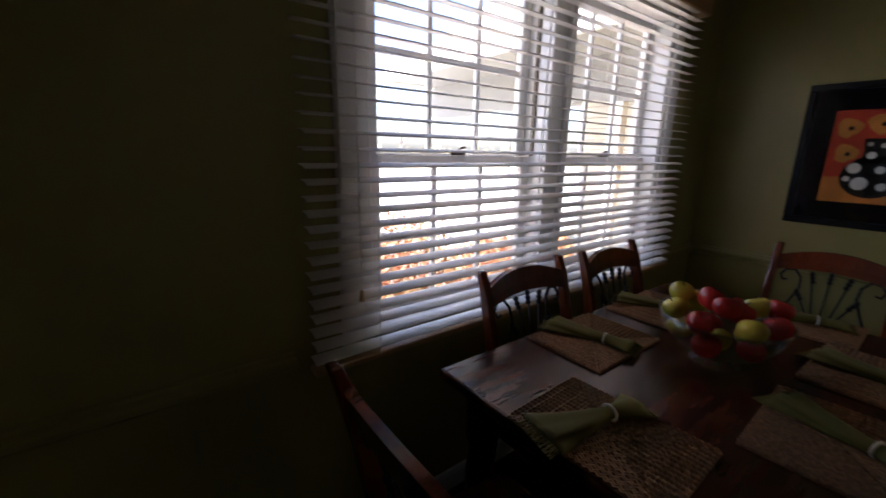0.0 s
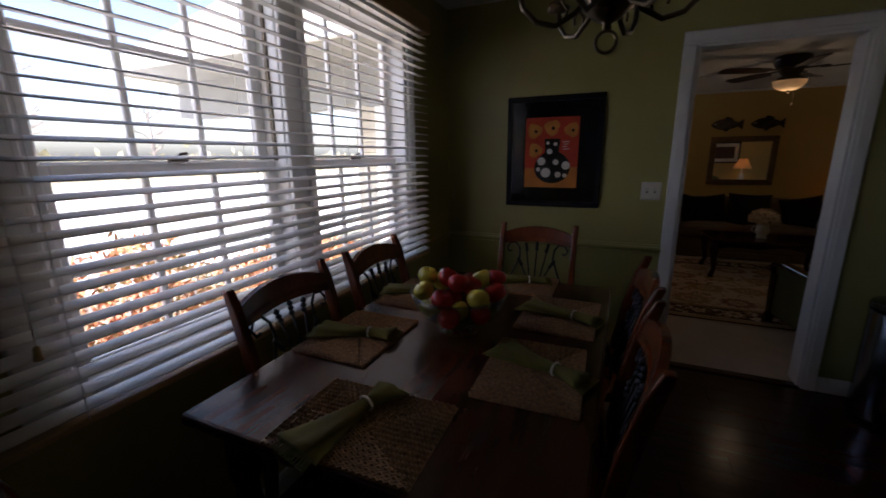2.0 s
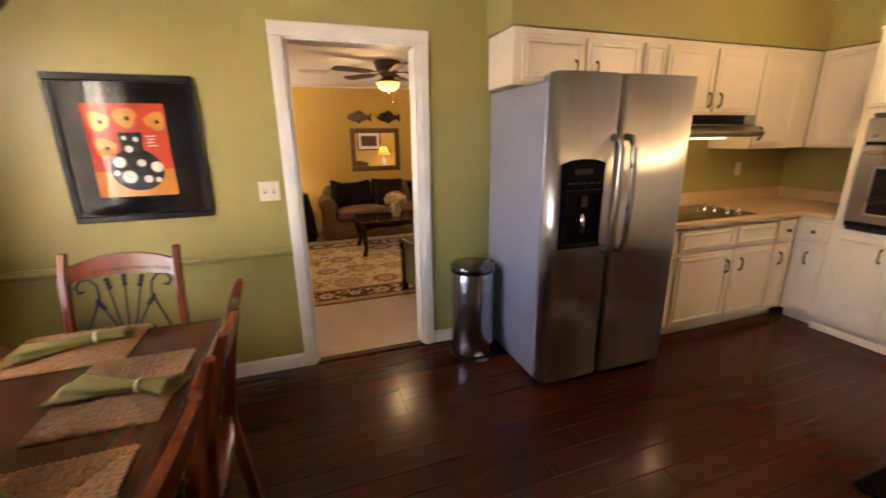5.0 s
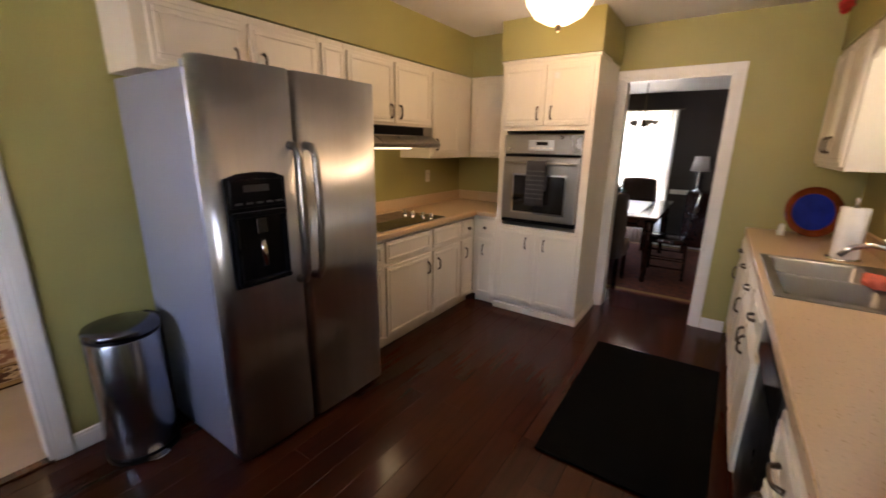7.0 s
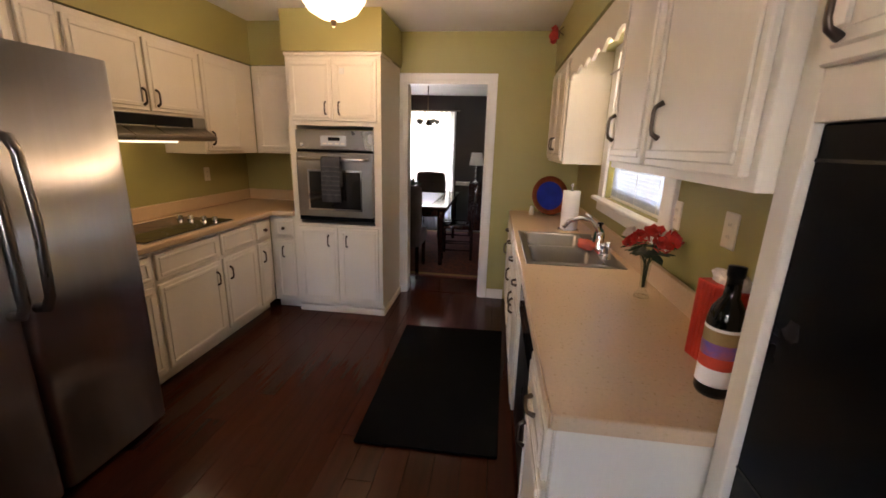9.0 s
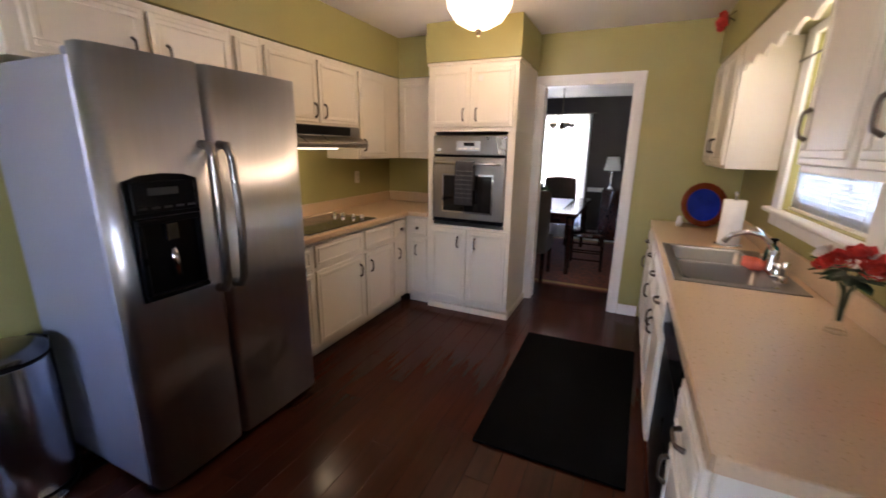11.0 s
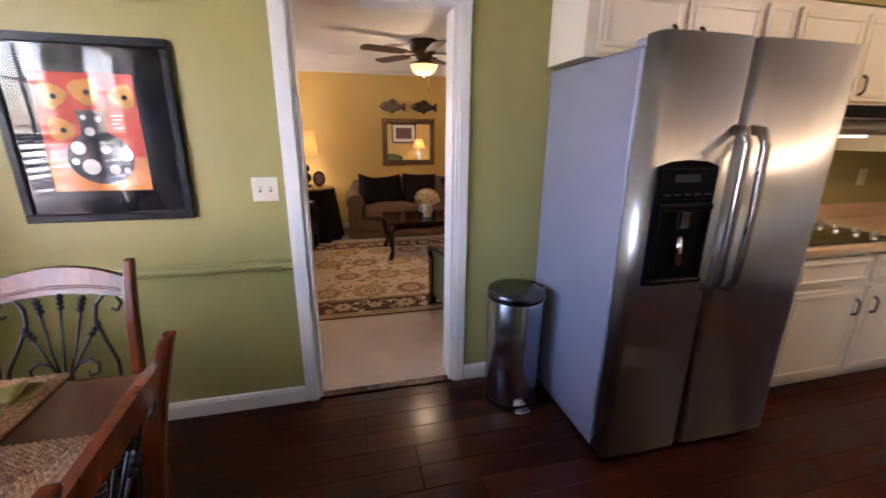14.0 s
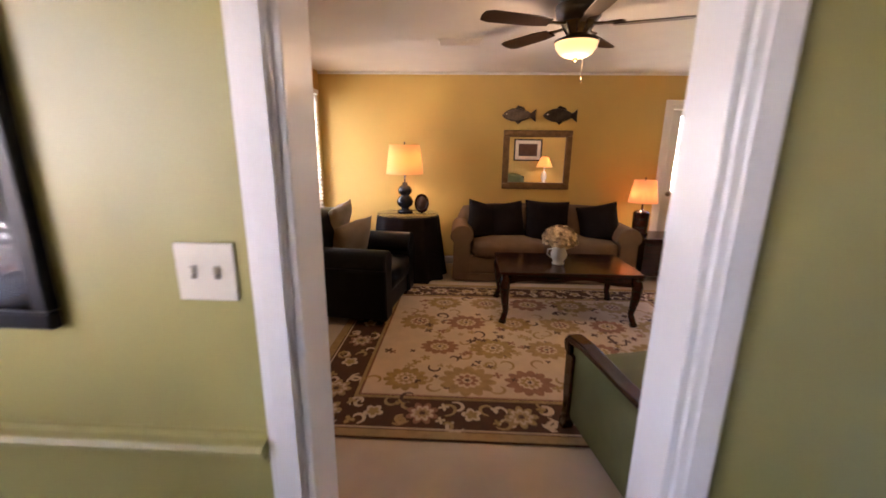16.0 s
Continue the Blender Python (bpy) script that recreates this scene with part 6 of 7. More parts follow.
f = lathe("frame", [(.055, -.008), (.062, .004), (.075, .008), (.082, -.002), (.075, -.01), (.055, -.008)], DARKWOOD, lathe_ob, 28, (0, 0, 0), "", 1, 1.3)
f.matrix_basis = pose(0, 0, .105, 80, 0, 0)
f = lathe("picture", [(0, .0), (.06, .0), (.06, -.006), (0, -.006)], RUGSAGE, lathe_ob, 28, (0, 0, 0), "", 1, 1.3)
f.matrix_basis = pose(0, 0, .105, 80, 0, 0)
tube("strut", [(0, .01, .11), (0, .075, .003)], .005, DARKWOOD, lathe_ob, 6)

lc = thing("leather_armchair", (-.55, 2.72, .006), -97, label="black leather club armchair with taupe cushions", category="armchair")
box("base", (-.40, -.40, .06), (.40, .40, .28), LEATHER, lc, .03, 3)
cushion("seat_cushion", (-.29, -.25, .26), (.29, .44, .43), LEATHER, lc)
cushion("backrest", (-.40, -.46, .25), (.40, -.20, .84), LEATHER, lc, .04)
for s in (-1, 1):
    x0, x1 = sorted((s * .27, s * .47))
    part("arm", slab_bm([(x0 + .02, .06), (x1 - .02, .06), (x1 - .01, .48)] + arc((x0 + x1) / 2, .52, .11, -15, 195, 12) + [(x0 + .01, .48)], -.40, .43, 1, .015), LEATHER, lc)
for x in (-.36, .36):
    for y in (-.36, .36):
        lathe("foot", [(.02, 0), (.03, .06), (0, .06)], DARKWOOD, lc, 10, (x, y, 0))
pillow((-.76, 2.90, .70), -92, -18, .46, TAUPE, "taupe square cushion on the leather armchair back", 4)
pillow((-.58, 2.74, .615), -128, -26, .40, TAUPE, "taupe square cushion leaning in the armchair", 10)

ga = thing("green_armchair", (1.33, .86, .006), 10, label="sage green armchair with dark carved wooden arms", category="armchair")
cushion("seat_cushion", (-.28, -.27, .26), (.28, .30, .44), GREENVELVET, ga)
cushion("backrest", (-.28, -.36, .36), (.28, -.15, .90), GREENVELVET, ga, .04)
for s in (-1, 1):
    x0, x1 = sorted((s * .29, s * .335))
    part("side_frame", slab_bm([(-.33, .10), (.26, .10), (.30, .16), (.30, .50), (-.33, .52)], x0 + .008, x1 - .008, 0, .004), GREENVELVET, ga, "sage green side panel")
    part("arm", slab_bm([(-.36, .55), (-.1, .535), (.20, .545), (.33, .53), (.37, .49), (.36, .44), (.31, .42), (.31, .49), (.20, .51), (-.36, .515)], x0 - .012, x1 + .012, 0, .008), DARKWOOD, ga)
    part("front_leg", slab_bm([(.27, .44), (.35, .44), (.345, .25), (.33, .12), (.36, .03), (.37, 0), (.31, 0), (.29, .05), (.27, .14)], x0 - .006, x1 + .006, 0, .006), DARKWOOD, ga)
    part("back_leg", slab_bm([(-.30, .55), (-.36, .55), (-.36, .30), (-.42, 0), (-.36, 0), (-.30, .28)], x0, x1, 0, .006), DARKWOOD, ga)
box("seat_rail", (-.29, .27, .18), (.29, .32, .26), DARKWOOD, ga, .008, 2)
part("back_frame", slab_bm([(-.30, .82), (-.15, .88), (.15, .88), (.30, .82), (.30, .88), (.13, .94), (-.13, .94), (-.30, .88)], -.36, -.31, 1, .008), DARKWOOD, ga)

et = thing("end_table", (2.62, 3.85, .006), label="black square end table beside the sofa", category="table")
box("tabletop", (-.24, -.24, .46), (.24, .24, .49), DARKWOOD, et, .006)
box("cabinet_body", (-.22, -.22, .06), (.22, .22, .46), DARKWOOD, et, .004)
for x in (-.19, .19):
    for y in (-.19, .19):
        box("foot", (x - .025, y - .025, 0), (x + .025, y + .025, .06), DARKWOOD, et, .003)
table_lamp((2.44, 3.90, .496), [(0, 0), (.095, 0), (.095, .02), (.085, .025), (.088, .24), (.07, .262), (.02, .27), (.010, .30), (.010, .40), (0, .40)], (.36, .61, .155, .115), DARKWOOD, SHADE_AMBER, "lit table lamp with amber shade on an end table")

mr = thing("wall_mirror", (1.27, 4.20, 1.30), label="bronze framed rectangular mirror above the sofa", category="mirror")
for lo, hi in (((-.40, -.03, .275), (.40, -.001, .34)), ((-.40, -.03, -.34), (.40, -.001, -.275)), ((-.40, -.03, -.275), (-.335, -.001, .275)), ((.335, -.03, -.275), (.40, -.001, .275))):
    box("frame_bar", lo, hi, GILT, mr, .012, 3)
for lo, hi in (((-.345, -.034, .262), (.345, -.012, .280)), ((-.345, -.034, -.280), (.345, -.012, -.262)), ((-.345, -.034, -.262), (-.327, -.012, .262)), ((.327, -.034, -.262), (.345, -.012, .262))):
    box("inner_bead", lo, hi, GILT, mr, .006, 2)
box("glass", (-.335, -.012, -.275), (.335, -.006, .275), MIRROR, mr, 0)


def fish(loc, flip):
    t = thing("fish_ornament", loc, label="dark metal fish hung on the wall", category="wall ornament")
    top = [(-.20, .0), (-.16, .045), (-.09, .078), (0, .080), (.09, .05), (.13, .028), (.19, .075), (.185, .0), (.19, -.07), (.13, -.022), (.08, -.045), (0, -.068), (-.09, -.062), (-.16, -.035)]
    top = [(x * flip, z) for x, z in top]
    part("body", slab_bm(top, -.035, -.004, 1, .008), FISHM, t)
    part("top_fin", slab_bm([(x * flip, z) for x, z in ((-.06, .07), (-.02, .112), (.05, .09), (.07, .055))], -.025, -.012, 1, .002), FISHM, t)
    part("belly_fin", slab_bm([(x * flip, z) for x, z in ((-.05, -.06), (-.01, -.10), (.03, -.062))], -.025, -.012, 1, .002), FISHM, t)
    lathe("eye", [(0, .008), (.008, .004), (.010, 0)], CHROME, t, 10).matrix_basis = pose(-.15 * flip, -.036, .012, 90, 0, 0)
fish((1.04, 4.20, 1.80), 1)
fish((1.51, 4.20, 1.80), 1)

fan = thing("ceiling_fan", (1.08, 2.03, LCH), label="dark bronze ceiling fan with lit amber glass bowl", category="ceiling fan")
lathe("motor_housing", [(0, 0), (.128, 0), (.140, -.008), (.142, -.03), (.134, -.036), (.138, -.045), (.130, -.075), (.112, -.098), (.10, -.102), (0, -.102)], FANWOOD, fan, 36)
lathe("motor_neck", [(.100, -.100), (.098, -.112), (.078, -.14), (.060, -.165), (.066, -.176), (.098, -.186), (.108, -.196), (.10, -.204), (0, -.204)], BRASS, fan, 36, (0, 0, 0), "antique gold motor neck")
for k in range(10):
    a = k * math.pi / 5
    tube("neck_rib", [(.099 * math.cos(a), .099 * math.sin(a), -.108), (.080 * math.cos(a), .080 * math.sin(a), -.14), (.062 * math.cos(a), .062 * math.sin(a), -.166)], .004, FANWOOD, fan, 5)
lathe("light_bowl", [(.124, -.203), (.130, -.212), (.120, -.245), (.098, -.275), (.066, -.293), (.03, -.298), (0, -.30)], FROST_FAN, fan, 36)
lathe("bowl_rim", [(.118, -.198), (.134, -.202), (.134, -.213), (.124, -.213)], FANWOOD, fan, 36)
lathe("finial", [(.010, -.296), (.016, -.306), (.006, -.318), (0, -.325)], BRASS, fan, 10)
tube("pull_chain", [(.05, .02, -.205), (.052, .02, -.40)], .0014, BRASS, fan, 5)
lathe("chain_fob", [(0, .03), (.007, .02), (.008, .0), (0, -.01)], BRASS, fan, 8, (.052, .02, -.43))
for k in range(5):
    a = 72 * k - 18
    b = part("blade", slab_bm([(.20, -.045), (.30, -.062), (.58, -.068), (.625, -.05), (.635, 0), (.625, .05), (.58, .068), (.30, .062), (.20, .045)], -.125, -.118, 2, .002), FANWOOD, fan)
    b.matrix_basis = pose(0, 0, 0, 0, 0, a) @ pose(0, 0, 0, 9, 0, 0)
    i = part("blade_iron", slab_bm([(.085, -.02), (.16, -.014), (.25, -.035), (.27, 0), (.25, .035), (.16, .014), (.085, .02)], -.118, -.108, 2, .002), BRASS, fan)
    i.matrix_basis = pose(0, 0, 0, 0, 0, a)

vt = thing("ceiling_vent", (.35, 2.9, LCH), label="white slotted air vent in the living room ceiling", category="vent")
for lo, hi in (((-.18, -.10, -.008), (.18, -.08, 0)), ((-.18, .08, -.008), (.18, .10, 0)), ((-.18, -.08, -.008), (-.16, .08, 0)), ((.16, -.08, -.008), (.18, .08, 0))):
    box("frame", lo, hi, TRIM, vt, .003)
for k in range(7):
    box("slat", (-.16, -.072 + .023 * k, -.007), (.16, -.062 + .023 * k, -.001), TRIM, vt, .001)

bd = thing("back_door", (3.185, 4.26, .006), label="white half-glazed back door, closed", category="door")
box("leaf", (-.395, -.02, .01), (.395, .02, .95), TRIM, bd, .003)
for lo, hi in (((-.395, -.02, .95), (-.29, .02, 1.875)), ((.29, -.02, .95), (.395, .02, 1.875)), ((-.29, -.02, 1.80), (.29, .02, 1.875))):
    box("stile", lo, hi, TRIM, bd, .003)
box("muntin", (-.29, -.012, 1.36), (.29, .012, 1.385), TRIM, bd, .003)
box("muntin", (-.012, -.012, .95), (.012, .012, 1.80), TRIM, bd, .003)
gp = box("pane", (-.29, -.002, .95), (.29, .002, 1.80), PANE, bd, 0)
gp.visible_shadow = False
lathe("door_knob", [(.012, 0), (.012, .03), (.028, .04), (.028, .06), (0, .068)], BRASS, bd, 14).matrix_basis = pose(-.34, -.02, .92, 90, 0, 0)

# what the mirror shows on the near wall
np_ = thing("framed_print", (1.80, .13, 1.42), label="dark landscape print in a black frame, white mat", category="picture")
for lo, hi in (((-.30, .001, .20), (.30, .025, .23)), ((-.30, .001, -.23), (.30, .025, -.20)), ((-.30, .001, -.20), (-.27, .025, .20)), ((.27, .001, -.20), (.30, .025, .20))):
    box("frame_bar", lo, hi, PICFRAME, np_, .004)
box("mat_board", (-.28, .004, -.21), (.28, .010, .21), ART_WHITE, np_, 0)
box("print", (-.20, .010, -.13), (.20, .0112, .13), RUGSAGE, np_, 0)
cs = thing("console_table", (2.05, .36, .006), label="narrow dark wooden console table", category="table")
box("tabletop", (-.45, -.19, .70), (.45, .19, .73), DARKWOOD, cs, .006)
for x in (-.41, .41):
    for y in (-.15, .15):
        box("leg", (x - .022, y - .022, 0), (x + .022, y + .022, .70), DARKWOOD, cs, .004)
table_lamp((2.12, .42, .737), [(0, 0), (.07, 0), (.07, .02), (.03, .03), (.06, .12), (.05, .20), (.02, .25), (.010, .26), (.010, .36), (0, .36)], (.34, .55, .17, .075), WHITECER, SHADE, "lit white ceramic table lamp with cream cone shade")

# ---------------------------------------------------------------- dining room beyond the second doorway
dt = thing("formal_table", (6.10, -1.45, 0), label="dark rectangular dining table with painted window glare", category="table")
part("tabletop", slab_bm([(-.85, -.47), (.85, -.47), (.85, .47), (-.85, .47)], .715, .75, 2, .008), DARKWOOD, dt)
for lo, hi in (((-.78, -.41, .62), (.78, -.388, .715)), ((-.78, .388, .62), (.78, .41, .715)), ((-.78, -.388, .62), (-.758, .388, .715)), ((.758, -.388, .62), (.78, .388, .715))):
    box("apron", lo, hi, DARKWOOD, dt, .003)
for x in (-.76, .76):
    for y in (-.39, .39):
        lathe("leg", [(.022, 0), (.028, .03), (.024, .10), (.040, .34), (.044, .50), (.032, .56), (.046, .60), (.046, .715), (0, .715)], DARKWOOD, dt, 14, (x, y, 0))
# thin pale sheet that stands in for window glare on the dark top
rn = thing("table_runner", (6.05, -1.48, .75), label="pale blue sheet painted as window glare on the table", category="runner")
part("cloth", slab_bm([(-.62, -.22), (.62, -.22), (.62, .22), (-.62, .22)], .001, .004, 2, 0), GLARE_BLUE, rn)
dv = thing("centrepiece", (6.30, -1.30, .755), label="leafy centrepiece in a dark pot", category="plant")
lathe("pot", [(0, 0), (.05, 0), (.07, .10), (.06, .10), (0, .09)], CERAMIC, dv, 16)
bm = bmesh.new()
for k in range(60):
    m = pose(0, 0, .10, 0, -rnd.uniform(10, 85), rnd.uniform(0, 360)) @ pose(rnd.uniform(.01, .09), 0, 0, rnd.uniform(-40, 40), 0, 0)
    bm.faces.new([bm.verts.new(m @ Vector(v)) for v in ((0, 0, 0), (.03, -.018, .004), (.07, 0, 0), (.03, .018, .004))])
tagged(part("leaves", bm, LEAF, dv), kind="stuff")
def parsons(loc, rz):
    c = thing("upholstered_chair", loc, rz, "grey-brown upholstered high-back dining chair", "chair", "chairs round the formal table")
    cushion("seat", (-.24, -.22, .34), (.24, .25, .48), DINGREY, c, .01)
    cushion("backrest", (-.24, -.27, .34), (.24, -.18, 1.02), DINGREY, c, .01)
    for x in (-.20, .20):
        for y in (-.22, .21):
            box("leg", (x - .02, y - .02, 0), (x + .02, y + .02, .36), DARKWOOD, c, .003)
    return c
pcx = parsons((5.13, -1.43, 0), -90)
for loc, rz in (((7.08, -1.40, 0), 90), ((6.45, -.88, 0), 180)):
    copy_thing(pcx, pose(*loc, 0, 0, rz))
sc = thing("side_chair", (5.80, -2.00, 0), 2, "dark wooden side chair with rungs, pushed under the table", "chair")
cushion("seat", (-.22, -.20, .42), (.22, .22, .47), DARKWOOD, sc, .008)
for x in (-.19, .19):
    tube("back_post", [(x, -.20, 0), (x, -.19, .44), (x, -.21, .70), (x, -.26, .98)], .018, DARKWOOD, sc, 8)
    tube("front_leg", [(x, .18, 0), (x, .18, .43)], .018, DARKWOOD, sc, 8)
    for z in (.14, .26):
        tube("rung", [(x, -.19, z), (x, .18, z)], .010, DARKWOOD, sc, 7)
for y, z in ((-.19, .18), (-.19, .30), (.18, .20)):
    tube("rung", [(-.19, y, z), (.19, y, z)], .010, DARKWOOD, sc, 7)
for z in (.60, .73, .86):
    box("back_slat", (-.18, -.222 - (z - .6) * .14, z), (.18, -.208 - (z - .6) * .14, z + .06), DARKWOOD, sc, .004)
dg = thing("oriental_rug", (6.2, -1.75, 0), label="dark red patterned oriental rug", category="rug")
part("rug_base", slab_bm([(-1.30, -1.2), (1.2, -1.2), (1.2, 1.2), (-1.30, 1.2)], .001, .012, 2, .003), ORIENT, dg)
bm = bmesh.new()
for lo, hi in (((-1.27, -1.17), (-1.20, 1.17)), ((1.10, -1.17), (1.17, 1.17)), ((-1.20, -1.17), (1.10, -1.10)), ((-1.20, 1.10), (1.10, 1.17))):
    box_bm((*lo, .008), (*hi, .0135), 0, 1, bm)
part("border_band", bm, RUGTAN, dg)
cv = thing("sheer_curtain", (7.47, -1.25, 0), label="white sheer curtain panels on a rod", category="curtain")
for y0, y1 in ((-.52, -.01), (.01, .52)):
    bm = bmesh.new()
    cols = []
    for k in range(25):
        y = y0 + (y1 - y0) * k / 24
        cols.append([bm.verts.new((.018 * math.sin(k * 1.7), y, z)) for z in (.03, 1.0, 2.0)])
    for a, b in zip(cols, cols[1:]):
        for i in (0, 1):
            bm.faces.new((a[i], a[i + 1], b[i + 1], b[i]))
    smooth(part("panel", bm, SHEER, cv))
tube("rod", [(0, -.58, 2.01), (0, .58, 2.01)], .010, BRONZE, cv, 8)
dc = thing("dining_chandelier", (6.15, -1.52, 1.66), label="small bronze chandelier with frosted cups", category="chandelier")
lathe("stem", [(.012, .05), (.035, .08), (.02, .12), (.006, .14), (.006, .565), (.05, .58), (.05, .59), (0, .59)], BRASS, dc, 14)
for k in range(5):
    a = radians(72 * k)
    u = (math.cos(a), math.sin(a))
    tube("arm", [(.02 * u[0], .02 * u[1], .09), (.08 * u[0], .08 * u[1], .05), (.13 * u[0], .13 * u[1], .07)], .006, BRASS, dc, 6)
    lathe("glass_cup", [(.014, .07), (.035, .09), (.045, .13), (.042, .13), (.03, .09)], WHITECER, dc, 12, (.13 * u[0], .13 * u[1], 0))
dl_ = thing("buffet_lamp", (7.24, -2.15, .88), label="unlit lamp with white shade and crystal drop base on a sideboard", category="lamp")
lathe("base", [(0, 0), (.06, 0), (.06, .012), (.02, .03), (.014, .06), (.028, .09), (.012, .12), (.026, .155), (.012, .19), (.022, .22), (.008, .25), (.008, .30), (0, .30)], CHROME, dl_, 14)
lathe("shade", [(.115, .28), (.085, .48), (.082, .48), (.112, .28), (.115, .28)], SHEER, dl_, 28)
for k in range(8):
    a = k * math.pi / 4
    lathe("crystal_drop", [(0, .03), (.008, .018), (.005, .004), (0, 0)], CLEAR, dl_, 6, (.05 * math.cos(a), .05 * math.sin(a), .22))
sb = thing("sideboard", (7.25, -2.50, 0), label="dark wooden sideboard by the window wall", category="sideboard")
box("body", (-.23, -.55, .12), (.23, .45, .88), DARKWOOD, sb, .006)
for x in (-.19, .19):
    for y in (-.5, .4):
        box("leg", (x - .025, y - .025, 0), (x + .025, y + .025, .12), DARKWOOD, sb, .003)
cl = thing("ceiling_panel_light", (5.0, -1.75, DCH), label="lit narrow white ceiling light in the dining room", category="ceiling light")
box("diffuser", (-.10, -.45, -.045), (.10, .25, 0), FROST, cl, .01)

# ---------------------------------------------------------------- outside
tagged(box("ground", (-400, -400, -.60), (400, 400, -.45), GRASS, bevel=0), "dry winter lawn reaching the horizon", "ground", kind="structure")
tagged(box("drive", (-30, -60, -.45), (-6.5, 40, -.43), CONCRETE, bevel=0), "pale concrete drive beyond the bushes", "drive", kind="structure")
pw = thing("porch_wing", (-3.4, 2.4, -.45), label="neighbouring porch wing with grey eaves and pale siding", category="house")
part("roof", slab_bm([(-2.75, 3.01), (1.75, 3.01), (1.75, 3.5), (.2, 3.6)], -2.10, 4.5, 1, 0), SIDING, pw)
box("soffit", (-2.75, -2.15, 2.90), (1.75, 4.5, 3.0), SOFFIT, pw, .01)
box("fascia", (-2.80, -2.18, 2.88), (-2.75, 4.5, 3.06), TRIM, pw, .005)
box("fascia", (-2.75, -2.20, 2.88), (1.75, -2.15, 3.06), TRIM, pw, .005)
pts = [(-3.0, 2.90)]
for k in range(3):
    x0 = -3.0 + 1.5833 * k
    pts += [(x0 + 1.5833 * s, 2.47 - .07 * math.sin(math.pi * s) ** .6) for s in (0, .1, .25, .5, .75, .9)]
pts += [(1.75, 2.47), (1.75, 2.90)]
part("porch_beam", slab_bm(pts[::-1], -1.25, -1.10, 1, 0), SOFFIT, pw)
for k in range(16):
    box("siding_board", (-1.3 + .004 * (k % 2), .9, .02 + .175 * k), (1.70, 1.0, .19 + .175 * k), SIDING, pw, .01)
for x in (-.9, .55):
    box("post", (x - .06, -1.235, 0), (x + .06, -1.115, 2.46), TRIM, pw, .01)
def hedge(loc, n, size, m, label, seed):
    t = thing("bush", loc, label=label, category="bush")
    rn_ = random.Random(seed)
    bm = bmesh.new()
    for k in range(n):
        u, v = max(-1, min(1, rn_.gauss(0, .45))), max(-1, min(1, rn_.gauss(0, .45)))
        w = rn_.uniform(.05, 1) ** .7 * (1 - .30 * (u * u + v * v)) + rn_.uniform(-.05, .05)
        p = Vector((u * size[0], v * size[1], w * size[2]))
        mm = Matrix.Translation(p) @ Euler((rn_.uniform(0, 6), rn_.uniform(0, 6), rn_.uniform(0, 6))).to_matrix().to_4x4()
        s = rn_.uniform(.018, .036)
        bm.faces.new([bm.verts.new(mm @ Vector(q)) for q in ((0, -s * .35, 0), (s, 0, .01), (0, s * .35, 0), (-s, 0, .01))])
    tagged(part("leaves", bm, m, t), kind="stuff")
    for k in range(9):
        a = k * .7
        tube("twig", [(0.05 * math.cos(a), .05 * math.sin(a), 0), (.25 * size[0] * math.cos(a), .25 * size[1] * math.sin(a), .4 * size[2]), (.5 * size[0] * math.cos(a), .5 * size[1] * math.sin(a), .8 * size[2])], .008, BARK, t, 5)
for k, (x, y, sx, sy, h) in enumerate(((-2.6, -2.5, .45, .6, 1.35), (-2.7, -1.6, .45, .6, 1.45), (-2.6, -.8, .45, .55, 1.25), (-2.8, .1, .5, .6, 1.1), (-2.5, -3.3, .4, .6, 1.3))):
    hedge((x, y, -.45), 5200, (sx, sy, h), BUSHRED, "red and green leaved bush under the window", k)
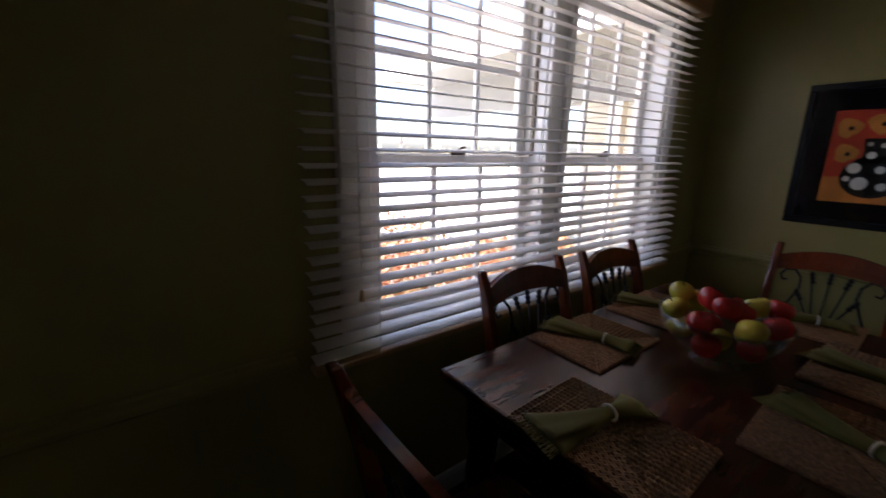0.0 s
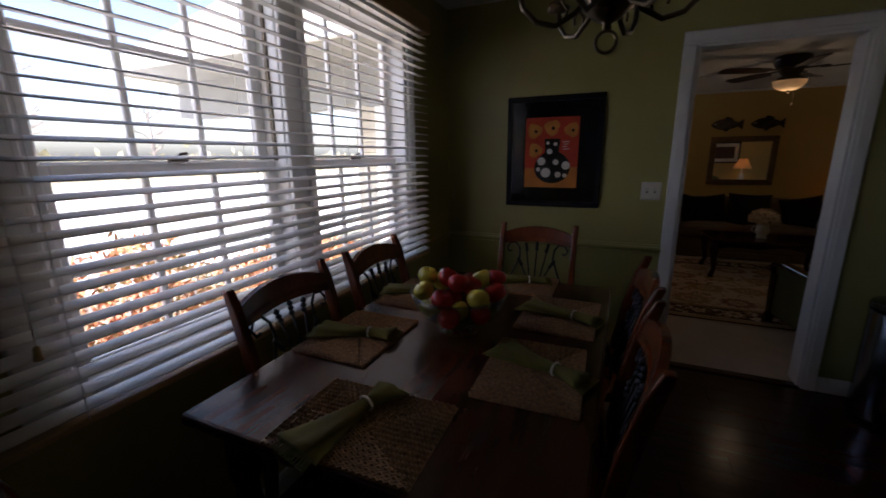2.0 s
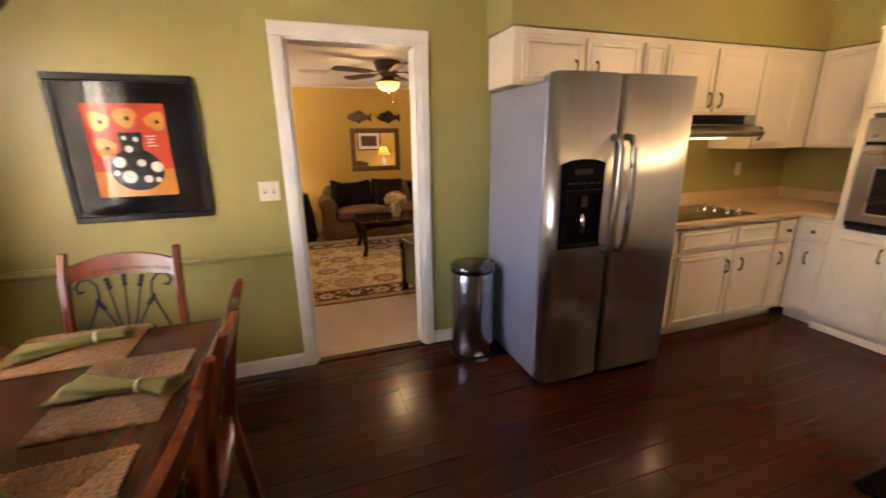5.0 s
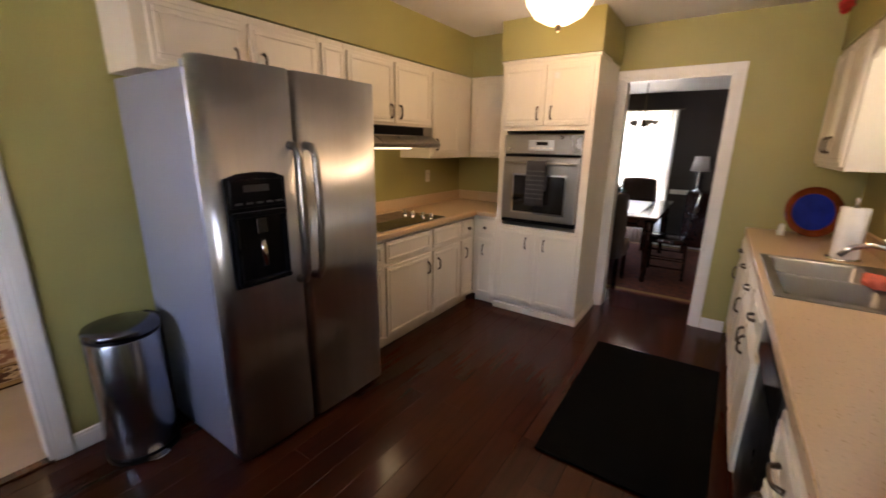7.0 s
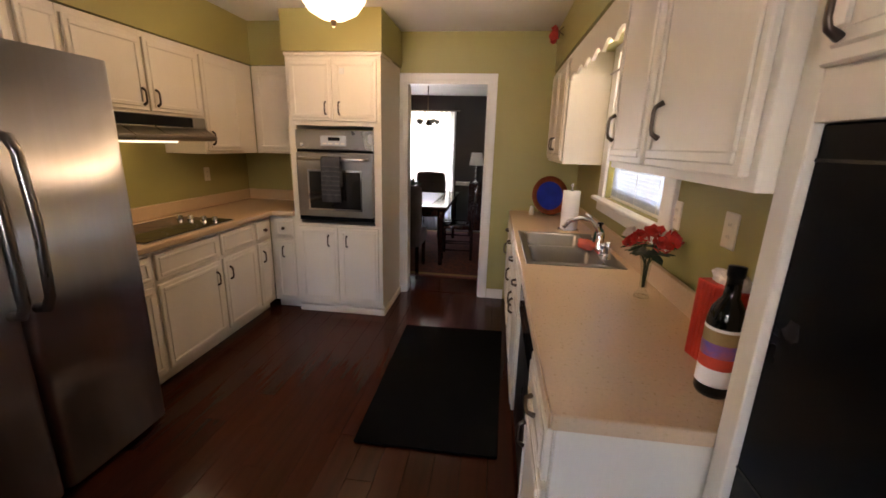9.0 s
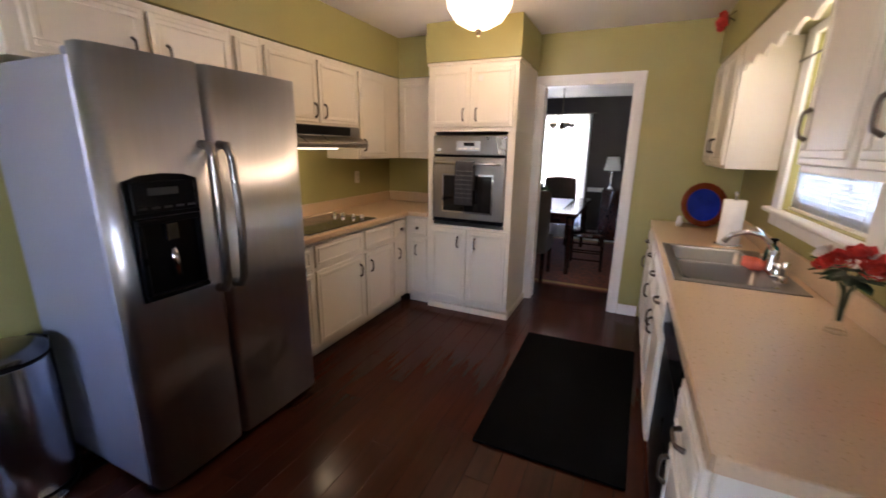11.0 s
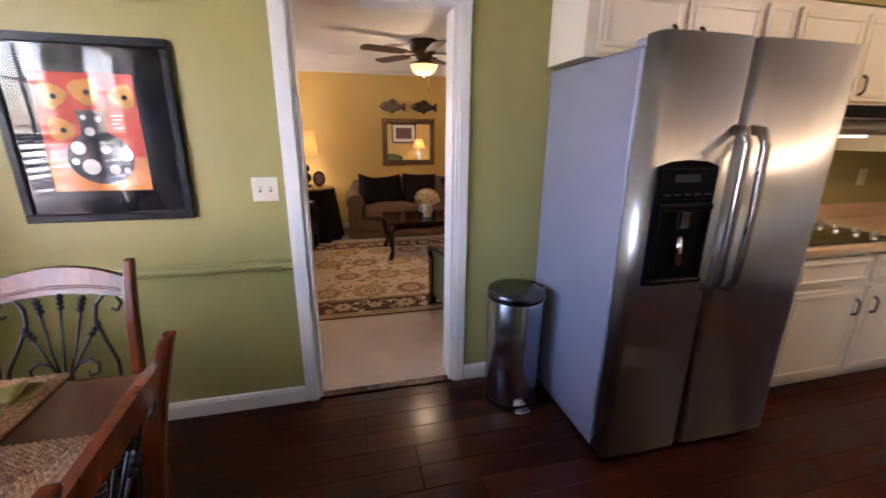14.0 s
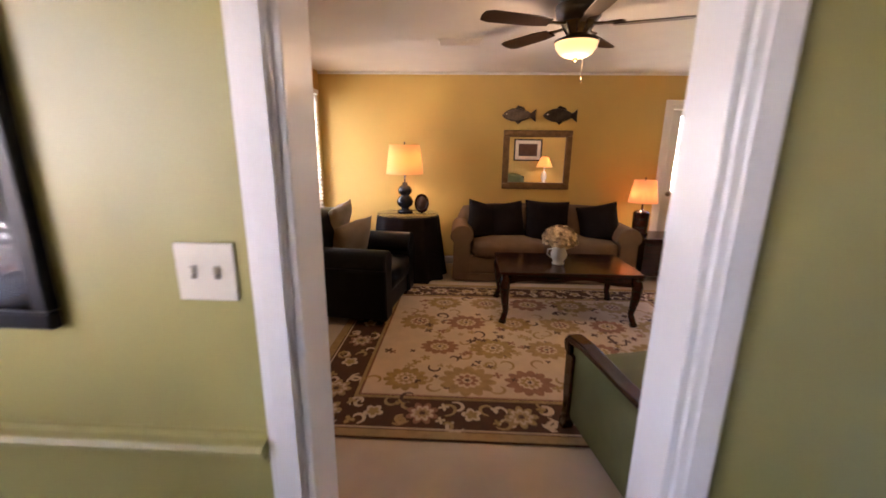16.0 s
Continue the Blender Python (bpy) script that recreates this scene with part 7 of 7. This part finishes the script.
def bare_tree(loc, h, seed):
    t = thing("tree", loc, label="bare winter tree with fine grey branches", category="tree")
    rn_ = random.Random(seed)
    tube("trunk", [(0, 0, 0), (.05, .02, h * .25), (-.04, .03, h * .5), (.02, 0, h * .8)], .22, BARK, t, 9, "", [1, .8, .6, .3])
    bm = bmesh.new()
    def grow(p, d, L, r, n):
        q = p + d * L
        mid = p + d * L * .5 + Vector((rn_.uniform(-.1, .1), rn_.uniform(-.1, .1), rn_.uniform(-.05, .1))) * L
        tube_bm([p, mid, q], r, 5, bm, [1, .8, .55])
        if n:
            for e in range(3):
                nd = (d + Vector((rn_.uniform(-1, 1), rn_.uniform(-1, 1), rn_.uniform(-.3, .7))) * .75).normalized()
                grow(p + (q - p) * rn_.uniform(.5, 1), nd, L * rn_.uniform(.55, .8), r * .55, n - 1)
    for k in range(9):
        a = k * 2.4
        grow(Vector((0, 0, h * (.28 + .06 * k))), Vector((math.cos(a), math.sin(a), .6)).normalized(), h * .24, .07, 3)
    part("branches", bm, BARK, t)
for k, (x, y, h) in enumerate(((-42, 12, 9), (-47, -4, 10), (-45, 24, 9), (-54, 4, 11), (-40, 40, 9), (-50, 52, 11))):
    bare_tree((x, y, -.45), h, k)
fw = thing("far_hedge", (-45, 10, -.45), label="low far row of grey-green shrubs", category="hedge", kind="stuff")
bm = bmesh.new()
for k in range(2500):
    p = Vector((rnd.gauss(0, 1.5), rnd.uniform(-60, 60), abs(rnd.gauss(1.0, .7))))
    mm = Matrix.Translation(p) @ Euler((rnd.uniform(0, 6), rnd.uniform(0, 6), 0)).to_matrix().to_4x4()
    s = rnd.uniform(.3, .7)
    bm.faces.new([bm.verts.new(mm @ Vector(q)) for q in ((0, -s * .5, 0), (s, 0, .1), (0, s * .5, 0), (-s, 0, .1))])
part("shrubs", bm, GRASS, fw)

# ---------------------------------------------------------------- floor planks, last
floor = thing("floor", label="dark red-brown laminate plank floor", category="floor", kind="structure")
box("underlay", (XL - .14, SY - .13, -.06), (XR + .06, .036, -.010), SUBFLOOR, floor, 0)
box("underlay", (XL - .14, -4.74, -.06), (.84, SY - .13, -.010), SUBFLOOR, floor, 0)
random.seed(9)
W, LEN = .127, 1.22
meshes = {}
row = 0
y = .034
while y > -4.62:
    x = XL - .01 - random.choice((0.15, .4, .62, .85, 1.1))
    end = XR + .05 if y > SY - .05 else .80
    while x < end:
        a, b = max(x, XL - .01), min(x + LEN, end)
        if b - a > .03:
            key = round(b - a, 3)
            if key not in meshes:
                bm = box_bm((0, -W + .0012, -.010), (b - a - .0012, 0, 0), .0012)
                ob = part("plank", bm, PLANK, floor)
                meshes[key] = ob.data
            else:
                ob = new("plank", meshes[key])
                ob.parent = floor
            ob.location = (a, y, 0)
        x += LEN
    y -= W
    row += 1
